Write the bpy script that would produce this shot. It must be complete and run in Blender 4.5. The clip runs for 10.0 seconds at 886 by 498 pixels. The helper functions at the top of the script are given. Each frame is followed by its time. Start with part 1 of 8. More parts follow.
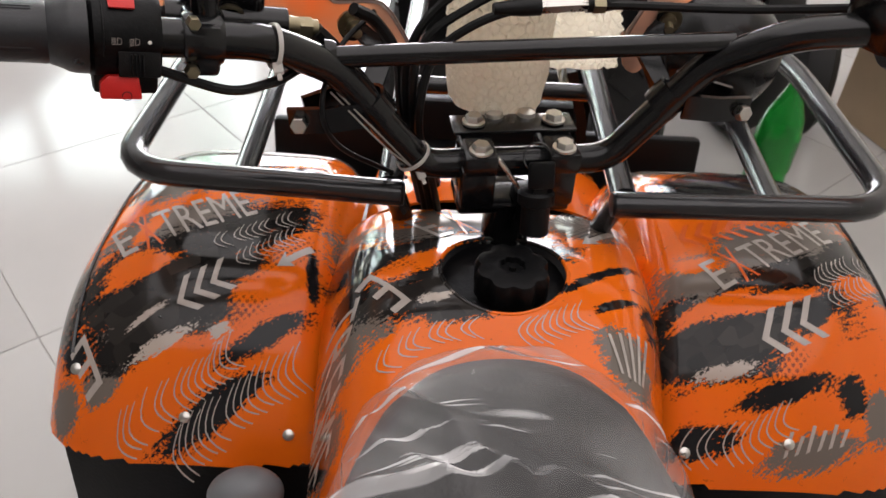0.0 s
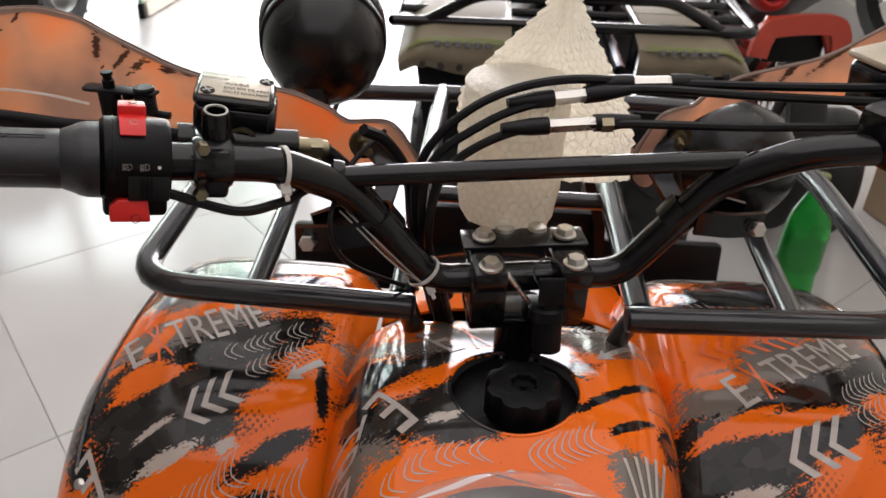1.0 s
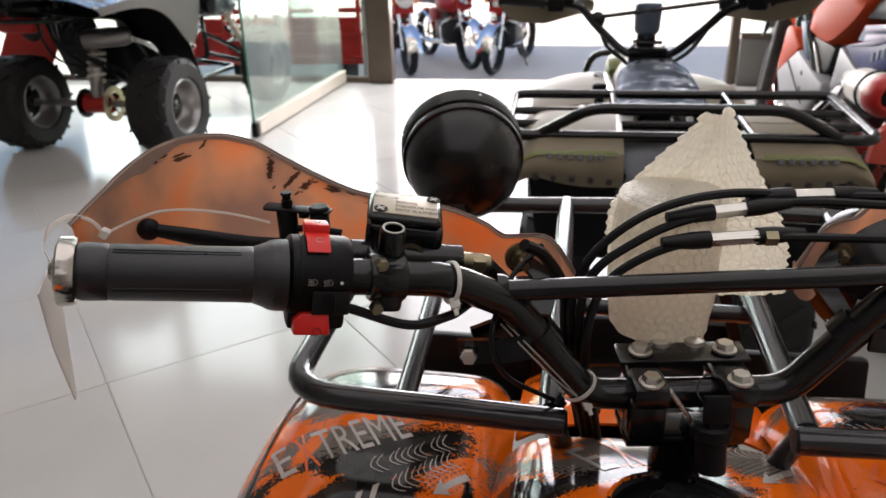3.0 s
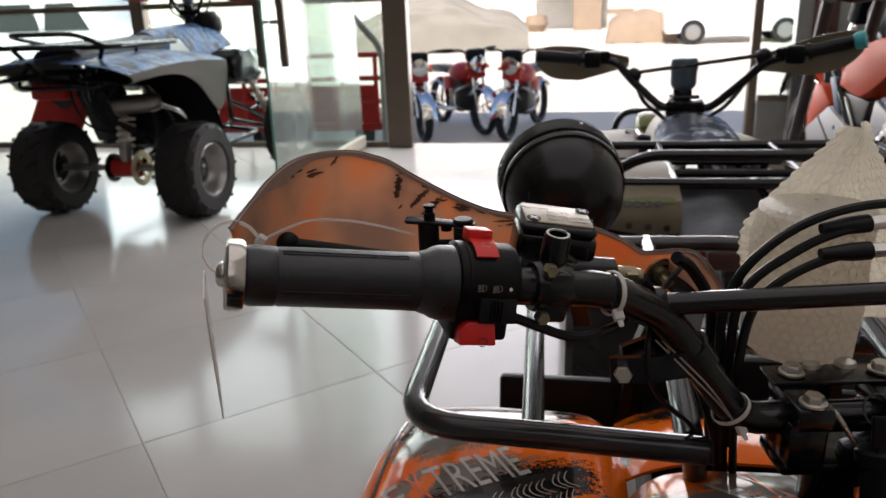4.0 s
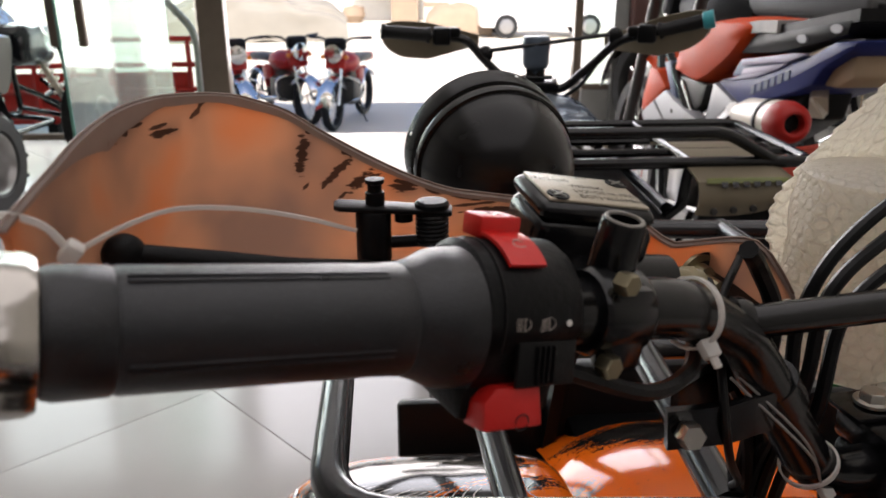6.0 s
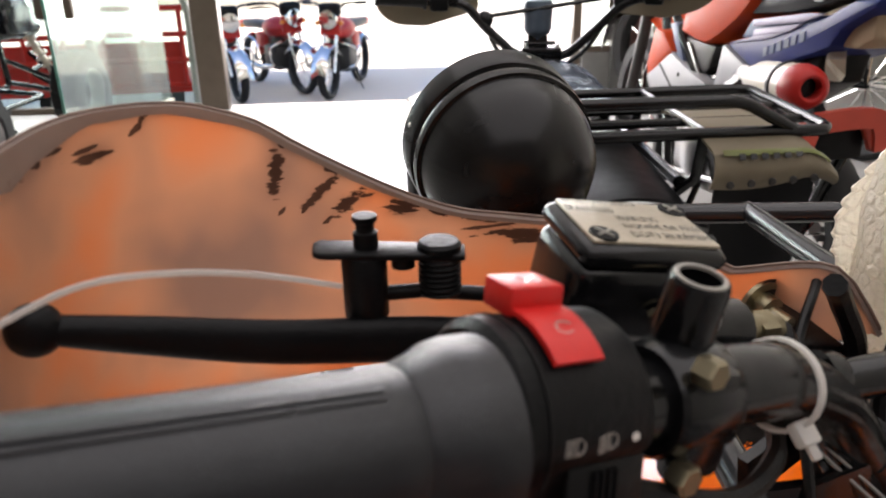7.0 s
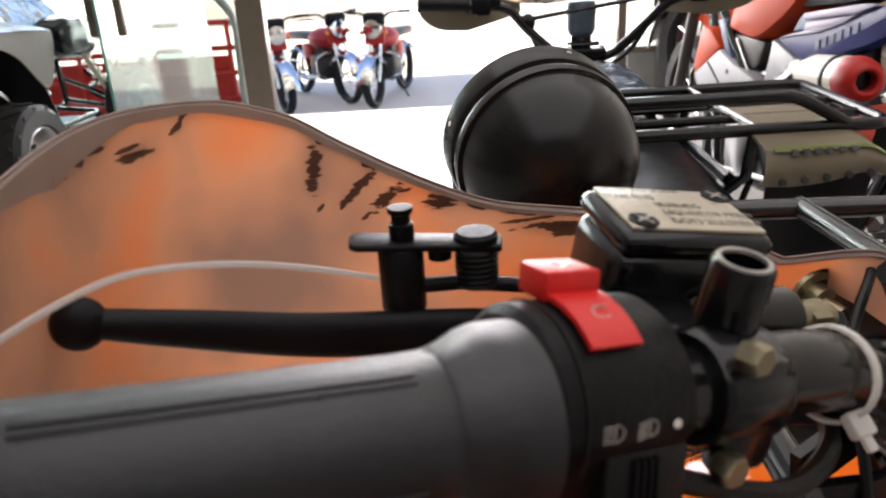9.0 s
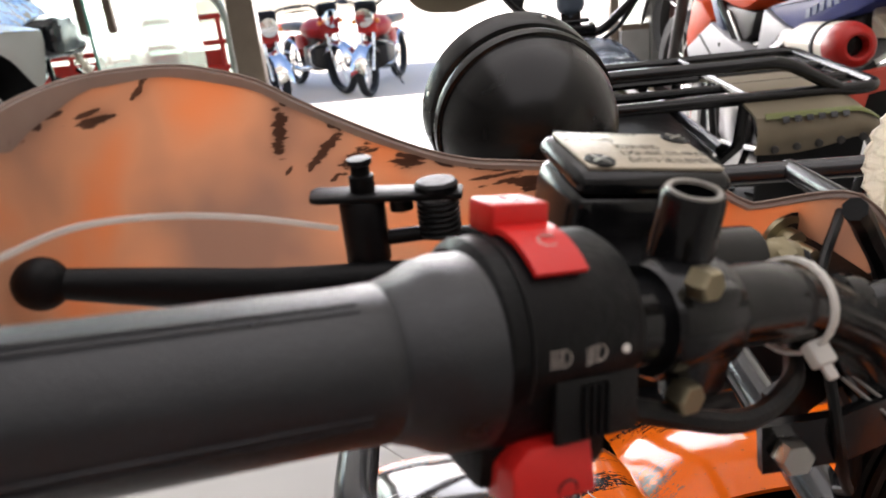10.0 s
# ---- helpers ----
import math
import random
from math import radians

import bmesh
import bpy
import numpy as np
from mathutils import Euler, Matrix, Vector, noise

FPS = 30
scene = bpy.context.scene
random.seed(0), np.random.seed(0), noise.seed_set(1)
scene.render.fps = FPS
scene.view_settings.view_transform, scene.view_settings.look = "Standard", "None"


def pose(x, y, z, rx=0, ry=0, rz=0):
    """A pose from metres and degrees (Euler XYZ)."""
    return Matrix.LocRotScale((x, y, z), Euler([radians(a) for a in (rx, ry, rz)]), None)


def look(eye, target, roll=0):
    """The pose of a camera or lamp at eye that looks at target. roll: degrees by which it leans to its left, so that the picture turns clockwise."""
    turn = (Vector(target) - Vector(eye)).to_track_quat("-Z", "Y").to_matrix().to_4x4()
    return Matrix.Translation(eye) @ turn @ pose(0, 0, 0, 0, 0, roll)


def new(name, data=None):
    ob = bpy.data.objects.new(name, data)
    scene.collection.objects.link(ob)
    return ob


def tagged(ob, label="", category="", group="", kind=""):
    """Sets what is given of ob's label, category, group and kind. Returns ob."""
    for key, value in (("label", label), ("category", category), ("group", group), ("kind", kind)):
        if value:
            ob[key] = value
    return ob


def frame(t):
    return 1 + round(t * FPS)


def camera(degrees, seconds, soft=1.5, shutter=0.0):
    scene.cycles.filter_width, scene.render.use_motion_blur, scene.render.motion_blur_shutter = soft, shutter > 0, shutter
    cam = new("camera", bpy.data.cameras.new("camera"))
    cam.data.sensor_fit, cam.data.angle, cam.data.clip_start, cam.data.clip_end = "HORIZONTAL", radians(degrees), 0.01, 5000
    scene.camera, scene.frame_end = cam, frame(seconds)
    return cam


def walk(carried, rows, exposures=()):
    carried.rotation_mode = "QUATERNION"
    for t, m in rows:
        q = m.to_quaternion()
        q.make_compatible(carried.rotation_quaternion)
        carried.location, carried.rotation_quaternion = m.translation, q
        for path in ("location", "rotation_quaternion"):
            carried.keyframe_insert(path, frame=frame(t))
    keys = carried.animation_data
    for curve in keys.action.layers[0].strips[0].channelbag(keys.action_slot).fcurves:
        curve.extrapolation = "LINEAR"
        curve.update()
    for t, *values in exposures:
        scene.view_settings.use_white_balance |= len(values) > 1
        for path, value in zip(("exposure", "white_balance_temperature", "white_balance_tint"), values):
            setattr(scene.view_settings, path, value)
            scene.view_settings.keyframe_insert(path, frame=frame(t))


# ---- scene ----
cam = camera(59.9, 10.0)
# small fixed aperture of the phone lens
cam.data.dof.use_dof, cam.data.dof.focus_distance, cam.data.dof.aperture_fstop = True, 0.44, 18.0
PATH = [
    (0, (-0.048, 0.109, 1.083), (-0.047, 1.679, -0.156), 3.1),
    (0.5, (-0.038, 0.123, 1.089), (-0.091, 1.768, -0.048), 2.4),
    (1, (-0.035, 0.125, 1.094), (-0.123, 1.826, 0.046), 1.6),
    (1.5, (-0.034, 0.126, 1.101), (-0.146, 1.869, 0.127), 1.1),
    (2, (-0.038, 0.125, 1.099), (-0.189, 1.896, 0.183), 0.6),
    (2.5, (-0.061, 0.12, 1.103), (-0.294, 1.91, 0.242), -0.3),
    (3, (-0.083, 0.118, 1.1), (-0.409, 1.921, 0.297), -1.6),
    (3.2, (-0.092, 0.116, 1.098), (-0.455, 1.921, 0.317), -2.3),
    (4.3, (-0.209, 0.107, 1.057), (-0.535, 1.989, 0.465), -2.6),
    (4.5, (-0.228, 0.109, 1.062), (-0.494, 2.004, 0.481), -2.1),
    (5, (-0.244, 0.15, 1.063), (-0.329, 2.051, 0.447), -0.7),
    (5.5, (-0.258, 0.255, 1.011), (-0.164, 2.138, 0.345), 0.6),
    (5.7, (-0.258, 0.268, 1.005), (-0.162, 2.159, 0.36), 0.3),
    (6.8, (-0.258, 0.353, 1.006), (-0.141, 2.203, 0.255), -0.8),
    (7, (-0.257, 0.359, 1.008), (-0.161, 2.211, 0.259), -1.2),
    (7.5, (-0.258, 0.363, 1.006), (-0.21, 2.221, 0.267), -1.9),
    (8, (-0.263, 0.363, 1.013), (-0.257, 2.223, 0.278), -2.7),
    (8.5, (-0.26, 0.357, 1.005), (-0.275, 2.219, 0.274), -3.1),
    (9, (-0.254, 0.359, 1.003), (-0.28, 2.221, 0.274), -3.5),
    (9.5, (-0.25, 0.361, 0.999), (-0.286, 2.218, 0.258), -4.5),
    (10, (-0.243, 0.354, 0.992), (-0.277, 2.204, 0.234), -5.8),
]
EXPOSURES = [(t, e, 6400, 17) for t, e in ((0, 1.70), (1, 1.58), (2, 1.45), (3, 1.23), (4.3, 0.54), (4.6, 0.56), (5.0, 0.46), (5.5, 0.58), (6.8, 1.55), (9, 1.62), (10, 1.70))]
walk(cam, [(t, look(eye, target, roll)) for t, eye, target, roll in PATH], EXPOSURES)

# ---- light: daylight street in front of the shop, one sun, sky through the shop front ----
world = bpy.data.worlds.new("sky")
scene.world = world
world.use_nodes = True
wn = world.node_tree
for n in list(wn.nodes):
    wn.nodes.remove(n)
w_out = wn.nodes.new("ShaderNodeOutputWorld")
w_bg = wn.nodes.new("ShaderNodeBackground")
w_sky = wn.nodes.new("ShaderNodeTexSky")
w_sky.sky_type, w_sky.sun_disc = "NISHITA", False
w_sky.sun_elevation, w_sky.sun_rotation = radians(47), radians(188)
w_bg.inputs["Strength"].default_value = 0.12
wn.links.new(w_sky.outputs[0], w_bg.inputs["Color"])
wn.links.new(w_bg.outputs[0], w_out.inputs["Surface"])

sun_data = bpy.data.lights.new("sun", "SUN")
sun_data.energy, sun_data.angle, sun_data.color = 5.0, radians(0.5), (1.0, 0.95, 0.86)
sun = new("sun", sun_data)
sun.matrix_world = look((-1.4, -9.9, 10.7), (0, 0, 0))


def area_light(name, eye, target, sx, sy, energy, color=(1, 1, 1)):
    data = bpy.data.lights.new(name, "AREA")
    data.shape, data.size, data.size_y, data.energy, data.color = "RECTANGLE", sx, sy, energy, color
    ob = new(name, data)
    ob.matrix_world = look(eye, target)
    return ob


# sky light entering through the wide shop front, and an added, unseen ceiling fill
area_light("shopfront_daylight", (-1.3, 5.75, 1.65), (-1.1, 0, 0.9), 5.6, 2.5, 155, (1.0, 0.975, 0.94))
area_light("ceiling_fill", (0.2, 0.3, 3.22), (0.2, 0.31, 0.0), 3.6, 5.0, 25, (1.0, 0.97, 0.93))


# ---- tools for building ----
def part(name, bm, material, parent=None, label="", m=None, smooth=True, kind=""):
    """Link a bmesh as one mesh object under a thing or part."""
    me = bpy.data.meshes.new(name)
    bm.normal_update()
    bm.to_mesh(me)
    bm.free()
    if smooth:
        me.polygons.foreach_set("use_smooth", [True] * len(me.polygons))
        me.set_sharp_from_angle(angle=radians(38))
    me.materials.append(material)
    ob = new(name, me)
    if parent is not None:
        ob.parent = parent
    if m is not None:
        ob.matrix_basis = m
    return tagged(ob, label, kind=kind)


def thing(name, label, category, m=None, group="", kind=""):
    ob = new(name)
    ob.empty_display_size = 0.05
    if m is not None:
        ob.matrix_basis = m
    return tagged(ob, label, category, group, kind)


def join(*bms):
    """Join bmeshes into the first one."""
    out = bms[0]
    for b in bms[1:]:
        me = bpy.data.meshes.new("tmp")
        b.to_mesh(me)
        b.free()
        out.from_mesh(me)
        bpy.data.meshes.remove(me)
    return out


def moved(bm, m):
    bm.transform(m)
    return bm


def fillet(points, r, n=5):
    """Round the inner corners of a polyline."""
    pts = [Vector(p) for p in points]
    out = [pts[0]]
    for a, b, c in zip(pts, pts[1:], pts[2:]):
        d1, d2 = (a - b), (c - b)
        k = min(r, d1.length * 0.48, d2.length * 0.48)
        p, q = b + d1.normalized() * k, b + d2.normalized() * k
        for i in range(n + 1):
            t = i / n
            out.append(p.lerp(b, t).lerp(b.lerp(q, t), t))
    out.append(pts[-1])
    return out


def smooth_line(points, n=6):
    """Catmull-Rom through the points."""
    p = [Vector(q) for q in points]
    p = [p[0] * 2 - p[1]] + p + [p[-1] * 2 - p[-2]]
    out = []
    for a, b, c, d in zip(p, p[1:], p[2:], p[3:]):
        for i in range(n):
            t = i / n
            out.append(0.5 * ((2 * b) + (c - a) * t + (2 * a - 5 * b + 4 * c - d) * t * t + (3 * b - a - 3 * c + d) * t ** 3))
    out.append(p[-2])
    return out


def tube(points, r, seg=12, caps=True, bore=None):
    """A round tube along a polyline; r may be a list; bore: radius of an open bore at the ends."""
    pts = [Vector(p) for p in points]
    rs = r if isinstance(r, (list, tuple)) else [r] * len(pts)
    bm = bmesh.new()
    rings = []
    side = None
    for i, p in enumerate(pts):
        d = (pts[min(i + 1, len(pts) - 1)] - pts[max(i - 1, 0)]).normalized()
        if side is None:
            side = d.orthogonal().normalized()
        side = (side - d * side.dot(d)).normalized()
        other = d.cross(side)
        rings.append([bm.verts.new(p + rs[i] * (math.cos(2 * math.pi * k / seg) * side + math.sin(2 * math.pi * k / seg) * other)) for k in range(seg)])
    for a, b in zip(rings, rings[1:]):
        for k in range(seg):
            bm.faces.new((a[k], a[(k + 1) % seg], b[(k + 1) % seg], b[k]))
    if caps:
        bm.faces.new(list(reversed(rings[0])))
        bm.faces.new(rings[-1])
    return bm


def strap(points, w, h, up=(0, 0, 1)):
    """A flat bar of section w (across) by h (along up) along a polyline."""
    pts = [Vector(p) for p in points]
    bm, rings = bmesh.new(), []
    for i, p in enumerate(pts):
        d = (pts[min(i + 1, len(pts) - 1)] - pts[max(i - 1, 0)]).normalized()
        u = (Vector(up) - d * Vector(up).dot(d)).normalized()
        s = d.cross(u)
        rings.append([bm.verts.new(p + a * s * w / 2 + b * u * h / 2) for a, b in ((-1, -1), (1, -1), (1, 1), (-1, 1))])
    for a, b in zip(rings, rings[1:]):
        for k in range(4):
            bm.faces.new((a[k], a[(k + 1) % 4], b[(k + 1) % 4], b[k]))
    bm.faces.new(list(reversed(rings[0])))
    bm.faces.new(rings[-1])
    return bm


def lathe(profile, seg=24, m=None, lobes=0, depth=0.0):
    """Revolve (radius, height) pairs round z. lobes, depth: scalloped rim."""
    bm, rings = bmesh.new(), []
    for r, z in profile:
        if r < 1e-6:
            rings.append([bm.verts.new((0, 0, z))])
            continue
        ring = []
        for k in range(seg):
            a = 2 * math.pi * k / seg
            q = r * (1 - depth * (0.5 + 0.5 * math.cos(lobes * a)) ** 2) if lobes else r
            ring.append(bm.verts.new((q * math.cos(a), q * math.sin(a), z)))
        rings.append(ring)
    for a, b in zip(rings, rings[1:]):
        for k in range(seg):
            j = (k + 1) % seg
            if len(a) == 1 and len(b) > 1:
                bm.faces.new((a[0], b[j], b[k]))
            elif len(b) == 1 and len(a) > 1:
                bm.faces.new((a[k], a[j], b[0]))
            elif len(a) > 1:
                bm.faces.new((a[k], a[j], b[j], b[k]))
    closed = tuple(profile[0]) == tuple(profile[-1])
    if closed:
        bmesh.ops.remove_doubles(bm, verts=bm.verts, dist=1e-6)
    else:
        if len(rings[0]) > 1:
            bm.faces.new(list(reversed(rings[0])))
        if len(rings[-1]) > 1:
            bm.faces.new(rings[-1])
    bmesh.ops.recalc_face_normals(bm, faces=bm.faces)
    if m is not None:
        bm.transform(m)
    return bm


def box(sx, sy, sz, m=None, bevel=0.0, seg=2):
    bm = bmesh.new()
    bmesh.ops.create_cube(bm, size=1)
    bm.transform(Matrix.Diagonal((sx, sy, sz, 1)))
    if bevel:
        bmesh.ops.bevel(bm, geom=bm.edges[:], offset=bevel, segments=seg, profile=0.5, affect="EDGES")
    if m is not None:
        bm.transform(m)
    return bm


def prism(poly, depth, m=None, bevel=0.0):
    """Extrude a plane polygon (x, y) to z 0..depth."""
    bm = bmesh.new()
    lo = [bm.verts.new((x, y, 0)) for x, y in poly]
    hi = [bm.verts.new((x, y, depth)) for x, y in poly]
    bm.faces.new(list(reversed(lo)))
    bm.faces.new(hi)
    n = len(poly)
    for k in range(n):
        bm.faces.new((lo[k], lo[(k + 1) % n], hi[(k + 1) % n], hi[k]))
    bmesh.ops.recalc_face_normals(bm, faces=bm.faces)
    if bevel:
        bmesh.ops.bevel(bm, geom=bm.edges[:], offset=bevel, segments=2, profile=0.5, affect="EDGES")
    if m is not None:
        bm.transform(m)
    return bm


def surface(f, nu, nv, thick=0.0, keep=None):
    """A grid f(u, v) -> point for u, v in 0..1, with uv in metres; thick: shell thickness."""
    bm = bmesh.new()
    grid = [[bm.verts.new(f(i / nu, j / nv)) for j in range(nv + 1)] for i in range(nu + 1)]
    uv = bm.loops.layers.uv.new("flow")
    su = [0.0]
    for i in range(nu):
        su.append(su[-1] + (grid[i + 1][nv // 2].co - grid[i][nv // 2].co).length)
    sv = [0.0]
    for j in range(nv):
        sv.append(sv[-1] + (grid[nu // 2][j + 1].co - grid[nu // 2][j].co).length)
    for i in range(nu):
        for j in range(nv):
            if keep and not keep((grid[i][j].co + grid[i + 1][j + 1].co) / 2):
                continue
            fc = bm.faces.new((grid[i][j], grid[i + 1][j], grid[i + 1][j + 1], grid[i][j + 1]))
            for lp, (a, b) in zip(fc.loops, ((i, j), (i + 1, j), (i + 1, j + 1), (i, j + 1))):
                lp[uv].uv = (su[a], sv[b])
    bmesh.ops.delete(bm, geom=[v for v in bm.verts if not v.link_faces], context="VERTS")
    if thick:
        bm.normal_update()
        bmesh.ops.solidify(bm, geom=bm.faces[:], thickness=thick)
    return bm


def lerp_table(table, x):
    """Smooth interpolation in a table of (x, y) rows, x rising."""
    if x <= table[0][0]:
        return table[0][1]
    for i, ((x0, y0), (x1, y1)) in enumerate(zip(table, table[1:])):
        if x <= x1:
            h = x1 - x0
            ya = table[i - 1] if i else (x0 - h, y0)
            yb = table[i + 2] if i + 2 < len(table) else (x1 + h, y1)
            m0, m1 = (y1 - ya[1]) / (x1 - ya[0]) * h, (yb[1] - y0) / (yb[0] - x0) * h
            t = (x - x0) / h
            return (2 * t ** 3 - 3 * t * t + 1) * y0 + (t ** 3 - 2 * t * t + t) * m0 + (3 * t * t - 2 * t ** 3) * y1 + (t ** 3 - t * t) * m1
    return table[-1][1]


def axis_pose(p, z, x=(1, 0, 0)):
    """A pose at p whose z axis points along z and whose x axis is near x."""
    z = Vector(z).normalized()
    x = (Vector(x) - z * Vector(x).dot(z))
    x = x.normalized() if x.length > 1e-6 else z.orthogonal().normalized()
    y = z.cross(x)
    m = Matrix((x, y, z)).transposed().to_4x4()
    m.translation = Vector(p)
    return m


def hex_bolt(r, h, washer=True):
    """A hexagon head with washer, pointing up z, base at 0."""
    head = lathe([(r, 0), (r, h * 0.8), (r * 0.85, h), (0, h)], seg=6)
    if washer:
        head = join(head, lathe([(r * 1.3, -0.0006), (r * 1.3, h * 0.18), (r * 0.9, h * 0.25)], seg=18))
    return head


# ---- materials ----
def material(name, color, rough=0.5, metal=0.0, vary=0.15, scale=20.0, bump=0.1, fine=120.0, coat=0.0, second=None, trans=0.0, ior=1.45, spec=0.5):
    """A painted or moulded surface with stains and grain at two scales."""
    mat = bpy.data.materials.new(name)
    mat.use_nodes = True
    nt = mat.node_tree
    b = nt.nodes["Principled BSDF"]
    tc = nt.nodes.new("ShaderNodeTexCoord")
    n1 = nt.nodes.new("ShaderNodeTexNoise")
    n1.inputs["Scale"].default_value, n1.inputs["Detail"].default_value = scale, 4
    n2 = nt.nodes.new("ShaderNodeTexNoise")
    n2.inputs["Scale"].default_value, n2.inputs["Detail"].default_value = fine, 3
    nt.links.new(tc.outputs["Object"], n1.inputs["Vector"])
    nt.links.new(tc.outputs["Object"], n2.inputs["Vector"])
    mix = nt.nodes.new("ShaderNodeMix")
    mix.data_type = "RGBA"
    dark = second or tuple(c * (1 - vary) for c in color)
    mix.inputs["A"].default_value = (*dark, 1)
    mix.inputs["B"].default_value = (*(min(1, c * (1 + vary * 0.6)) for c in color), 1)
    nt.links.new(n1.outputs["Fac"], mix.inputs["Factor"])
    nt.links.new(mix.outputs["Result"], b.inputs["Base Color"])
    rr = nt.nodes.new("ShaderNodeMapRange")
    rr.inputs["To Min"].default_value, rr.inputs["To Max"].default_value = max(0.02, rough * 0.75), min(1, rough * 1.3)
    nt.links.new(n1.outputs["Fac"], rr.inputs["Value"])
    nt.links.new(rr.outputs["Result"], b.inputs["Roughness"])
    b.inputs["Metallic"].default_value = metal
    b.inputs["Coat Weight"].default_value = coat
    b.inputs["Coat Roughness"].default_value = 0.06
    b.inputs["Transmission Weight"].default_value = trans
    b.inputs["IOR"].default_value = ior
    b.inputs["Specular IOR Level"].default_value = spec
    if bump:
        bp = nt.nodes.new("ShaderNodeBump")
        bp.inputs["Strength"].default_value, bp.inputs["Distance"].default_value = bump, 0.002
        nt.links.new(n2.outputs["Fac"], bp.inputs["Height"])
        nt.links.new(bp.outputs["Normal"], b.inputs["Normal"])
    return mat


# patches of the print in plan: x, y, half length, half width, turn
GREY_REAR = [(-0.258, 0.627, 0.075, 0.030, 21), (-0.282, 0.535, 0.036, 0.014, 7), (-0.302, 0.509, 0.018, 0.012, 18), (-0.335, 0.502, 0.016, 0.014, -47), (-0.343, 0.585, 0.020, 0.055, 0), (-0.085, 0.612, 0.068, 0.034, -28), (-0.021, 0.625, 0.060, 0.030, 6), (-0.097, 0.504, 0.032, 0.022, -51), (-0.113, 0.486, 0.028, 0.019, -59), (-0.122, 0.448, 0.030, 0.016, -61), (0.087, 0.472, 0.020, 0.028, 34)]
GREY_FAR = [(0.163, 0.599, 0.026, 0.019, 34), (0.224, 0.636, 0.044, 0.025, 29), (0.197, 0.599, 0.026, 0.012, 31), (0.174, 0.589, 0.042, 0.030, 0), (0.262, 0.631, 0.085, 0.036, 25), (0.330, 0.620, 0.04, 0.04, 0), (0.255, 0.489, 0.044, 0.009, 10), (0.310, 0.510, 0.018, 0.016, 8), (-0.28, 0.70, 0.06, 0.04, 20), (-0.19, 0.79, 0.09, 0.03, 10), (0.28, 0.70, 0.06, 0.04, -10), (0.20, 0.79, 0.09, 0.03, 10), (0.075, 0.625, 0.045, 0.028, 10)]
DARK_REAR = [(-0.267, 0.572, 0.056, 0.027, 36), (-0.263, 0.547, 0.048, 0.015, 1), (-0.277, 0.534, 0.030, 0.014, 27), (-0.203, 0.623, 0.050, 0.020, 33), (-0.290, 0.578, 0.025, 0.016, 16), (-0.052, 0.548, 0.045, 0.030, 15), (-0.083, 0.538, 0.030, 0.022, 47), (0.222, 0.578, 0.062, 0.020, 31), (0.167, 0.550, 0.034, 0.018, 163), (0.204, 0.553, 0.032, 0.016, 19), (0.249, 0.595, 0.036, 0.015, 38), (-0.260, 0.581, 0.058, 0.028, 27), (-0.268, 0.554, 0.056, 0.018, 3), (-0.205, 0.624, 0.052, 0.022, 31), (-0.292, 0.565, 0.036, 0.026, -5), (-0.213, 0.572, 0.026, 0.018, 35), (-0.066, 0.523, 0.048, 0.026, -6), (-0.009, 0.570, 0.056, 0.024, 6), (-0.034, 0.503, 0.026, 0.012, 2), (-0.100, 0.556, 0.036, 0.016, -44)]
DARK_FAR = [(0.206, 0.556, 0.075, 0.018, 10), (0.178, 0.539, 0.048, 0.015, 3), (0.263, 0.593, 0.052, 0.017, 27), (0.152, 0.548, 0.024, 0.022, -12), (0.320, 0.640, 0.05, 0.014, 30), (0.0, 0.90, 0.09, 0.03, 5), (0.25, 0.745, 0.08, 0.03, 15), (-0.25, 0.745, 0.08, 0.03, 15)]
TORN = [(-0.292, 0.585, 0.026, 0.010, 28), (-0.179, 0.569, 0.032, 0.016, 22), (0.177, 0.569, 0.048, 0.007, 23), (0.257, 0.551, 0.034, 0.015, 39), (0.100, 0.525, 0.050, 0.009, 34), (-0.284, 0.577, 0.040, 0.009, 27), (-0.343, 0.615, 0.020, 0.018, 0), (0.213, 0.573, 0.075, 0.008, 13), (0.169, 0.607, 0.030, 0.010, 4), (-0.051, 0.554, 0.060, 0.013, 31), (-0.087, 0.631, 0.030, 0.028, -21), (-0.286, 0.624, 0.009, 0.030, -19), (0.300, 0.598, 0.030, 0.010, 20), (-0.118, 0.520, 0.012, 0.030, 10)]
INK_REAR = [(-0.177, 0.536, 0.048, 0.009, 27), (-0.221, 0.493, 0.048, 0.011, 26), (-0.191, 0.506, 0.026, 0.007, 22), (-0.329, 0.530, 0.016, 0.014, -20), (-0.146, 0.585, 0.006, 0.028, 10), (-0.126, 0.443, 0.014, 0.007, -58), (-0.112, 0.524, 0.016, 0.010, -52), (0.235, 0.518, 0.048, 0.008, 12), (0.165, 0.492, 0.038, 0.009, 4), (0.285, 0.518, 0.014, 0.015, -23)]
INK_FAR = [(0.112, 0.520, 0.018, 0.010, 70), (0.074, 0.543, 0.062, 0.005, 37), (0.256, 0.564, 0.028, 0.010, 32), (0.082, 0.514, 0.026, 0.005, 30), (-0.22, 0.82, 0.09, 0.02, 8), (0.22, 0.82, 0.09, 0.02, 8), (-0.20, 0.71, 0.07, 0.012, 20), (0.20, 0.72, 0.08, 0.012, 20)]
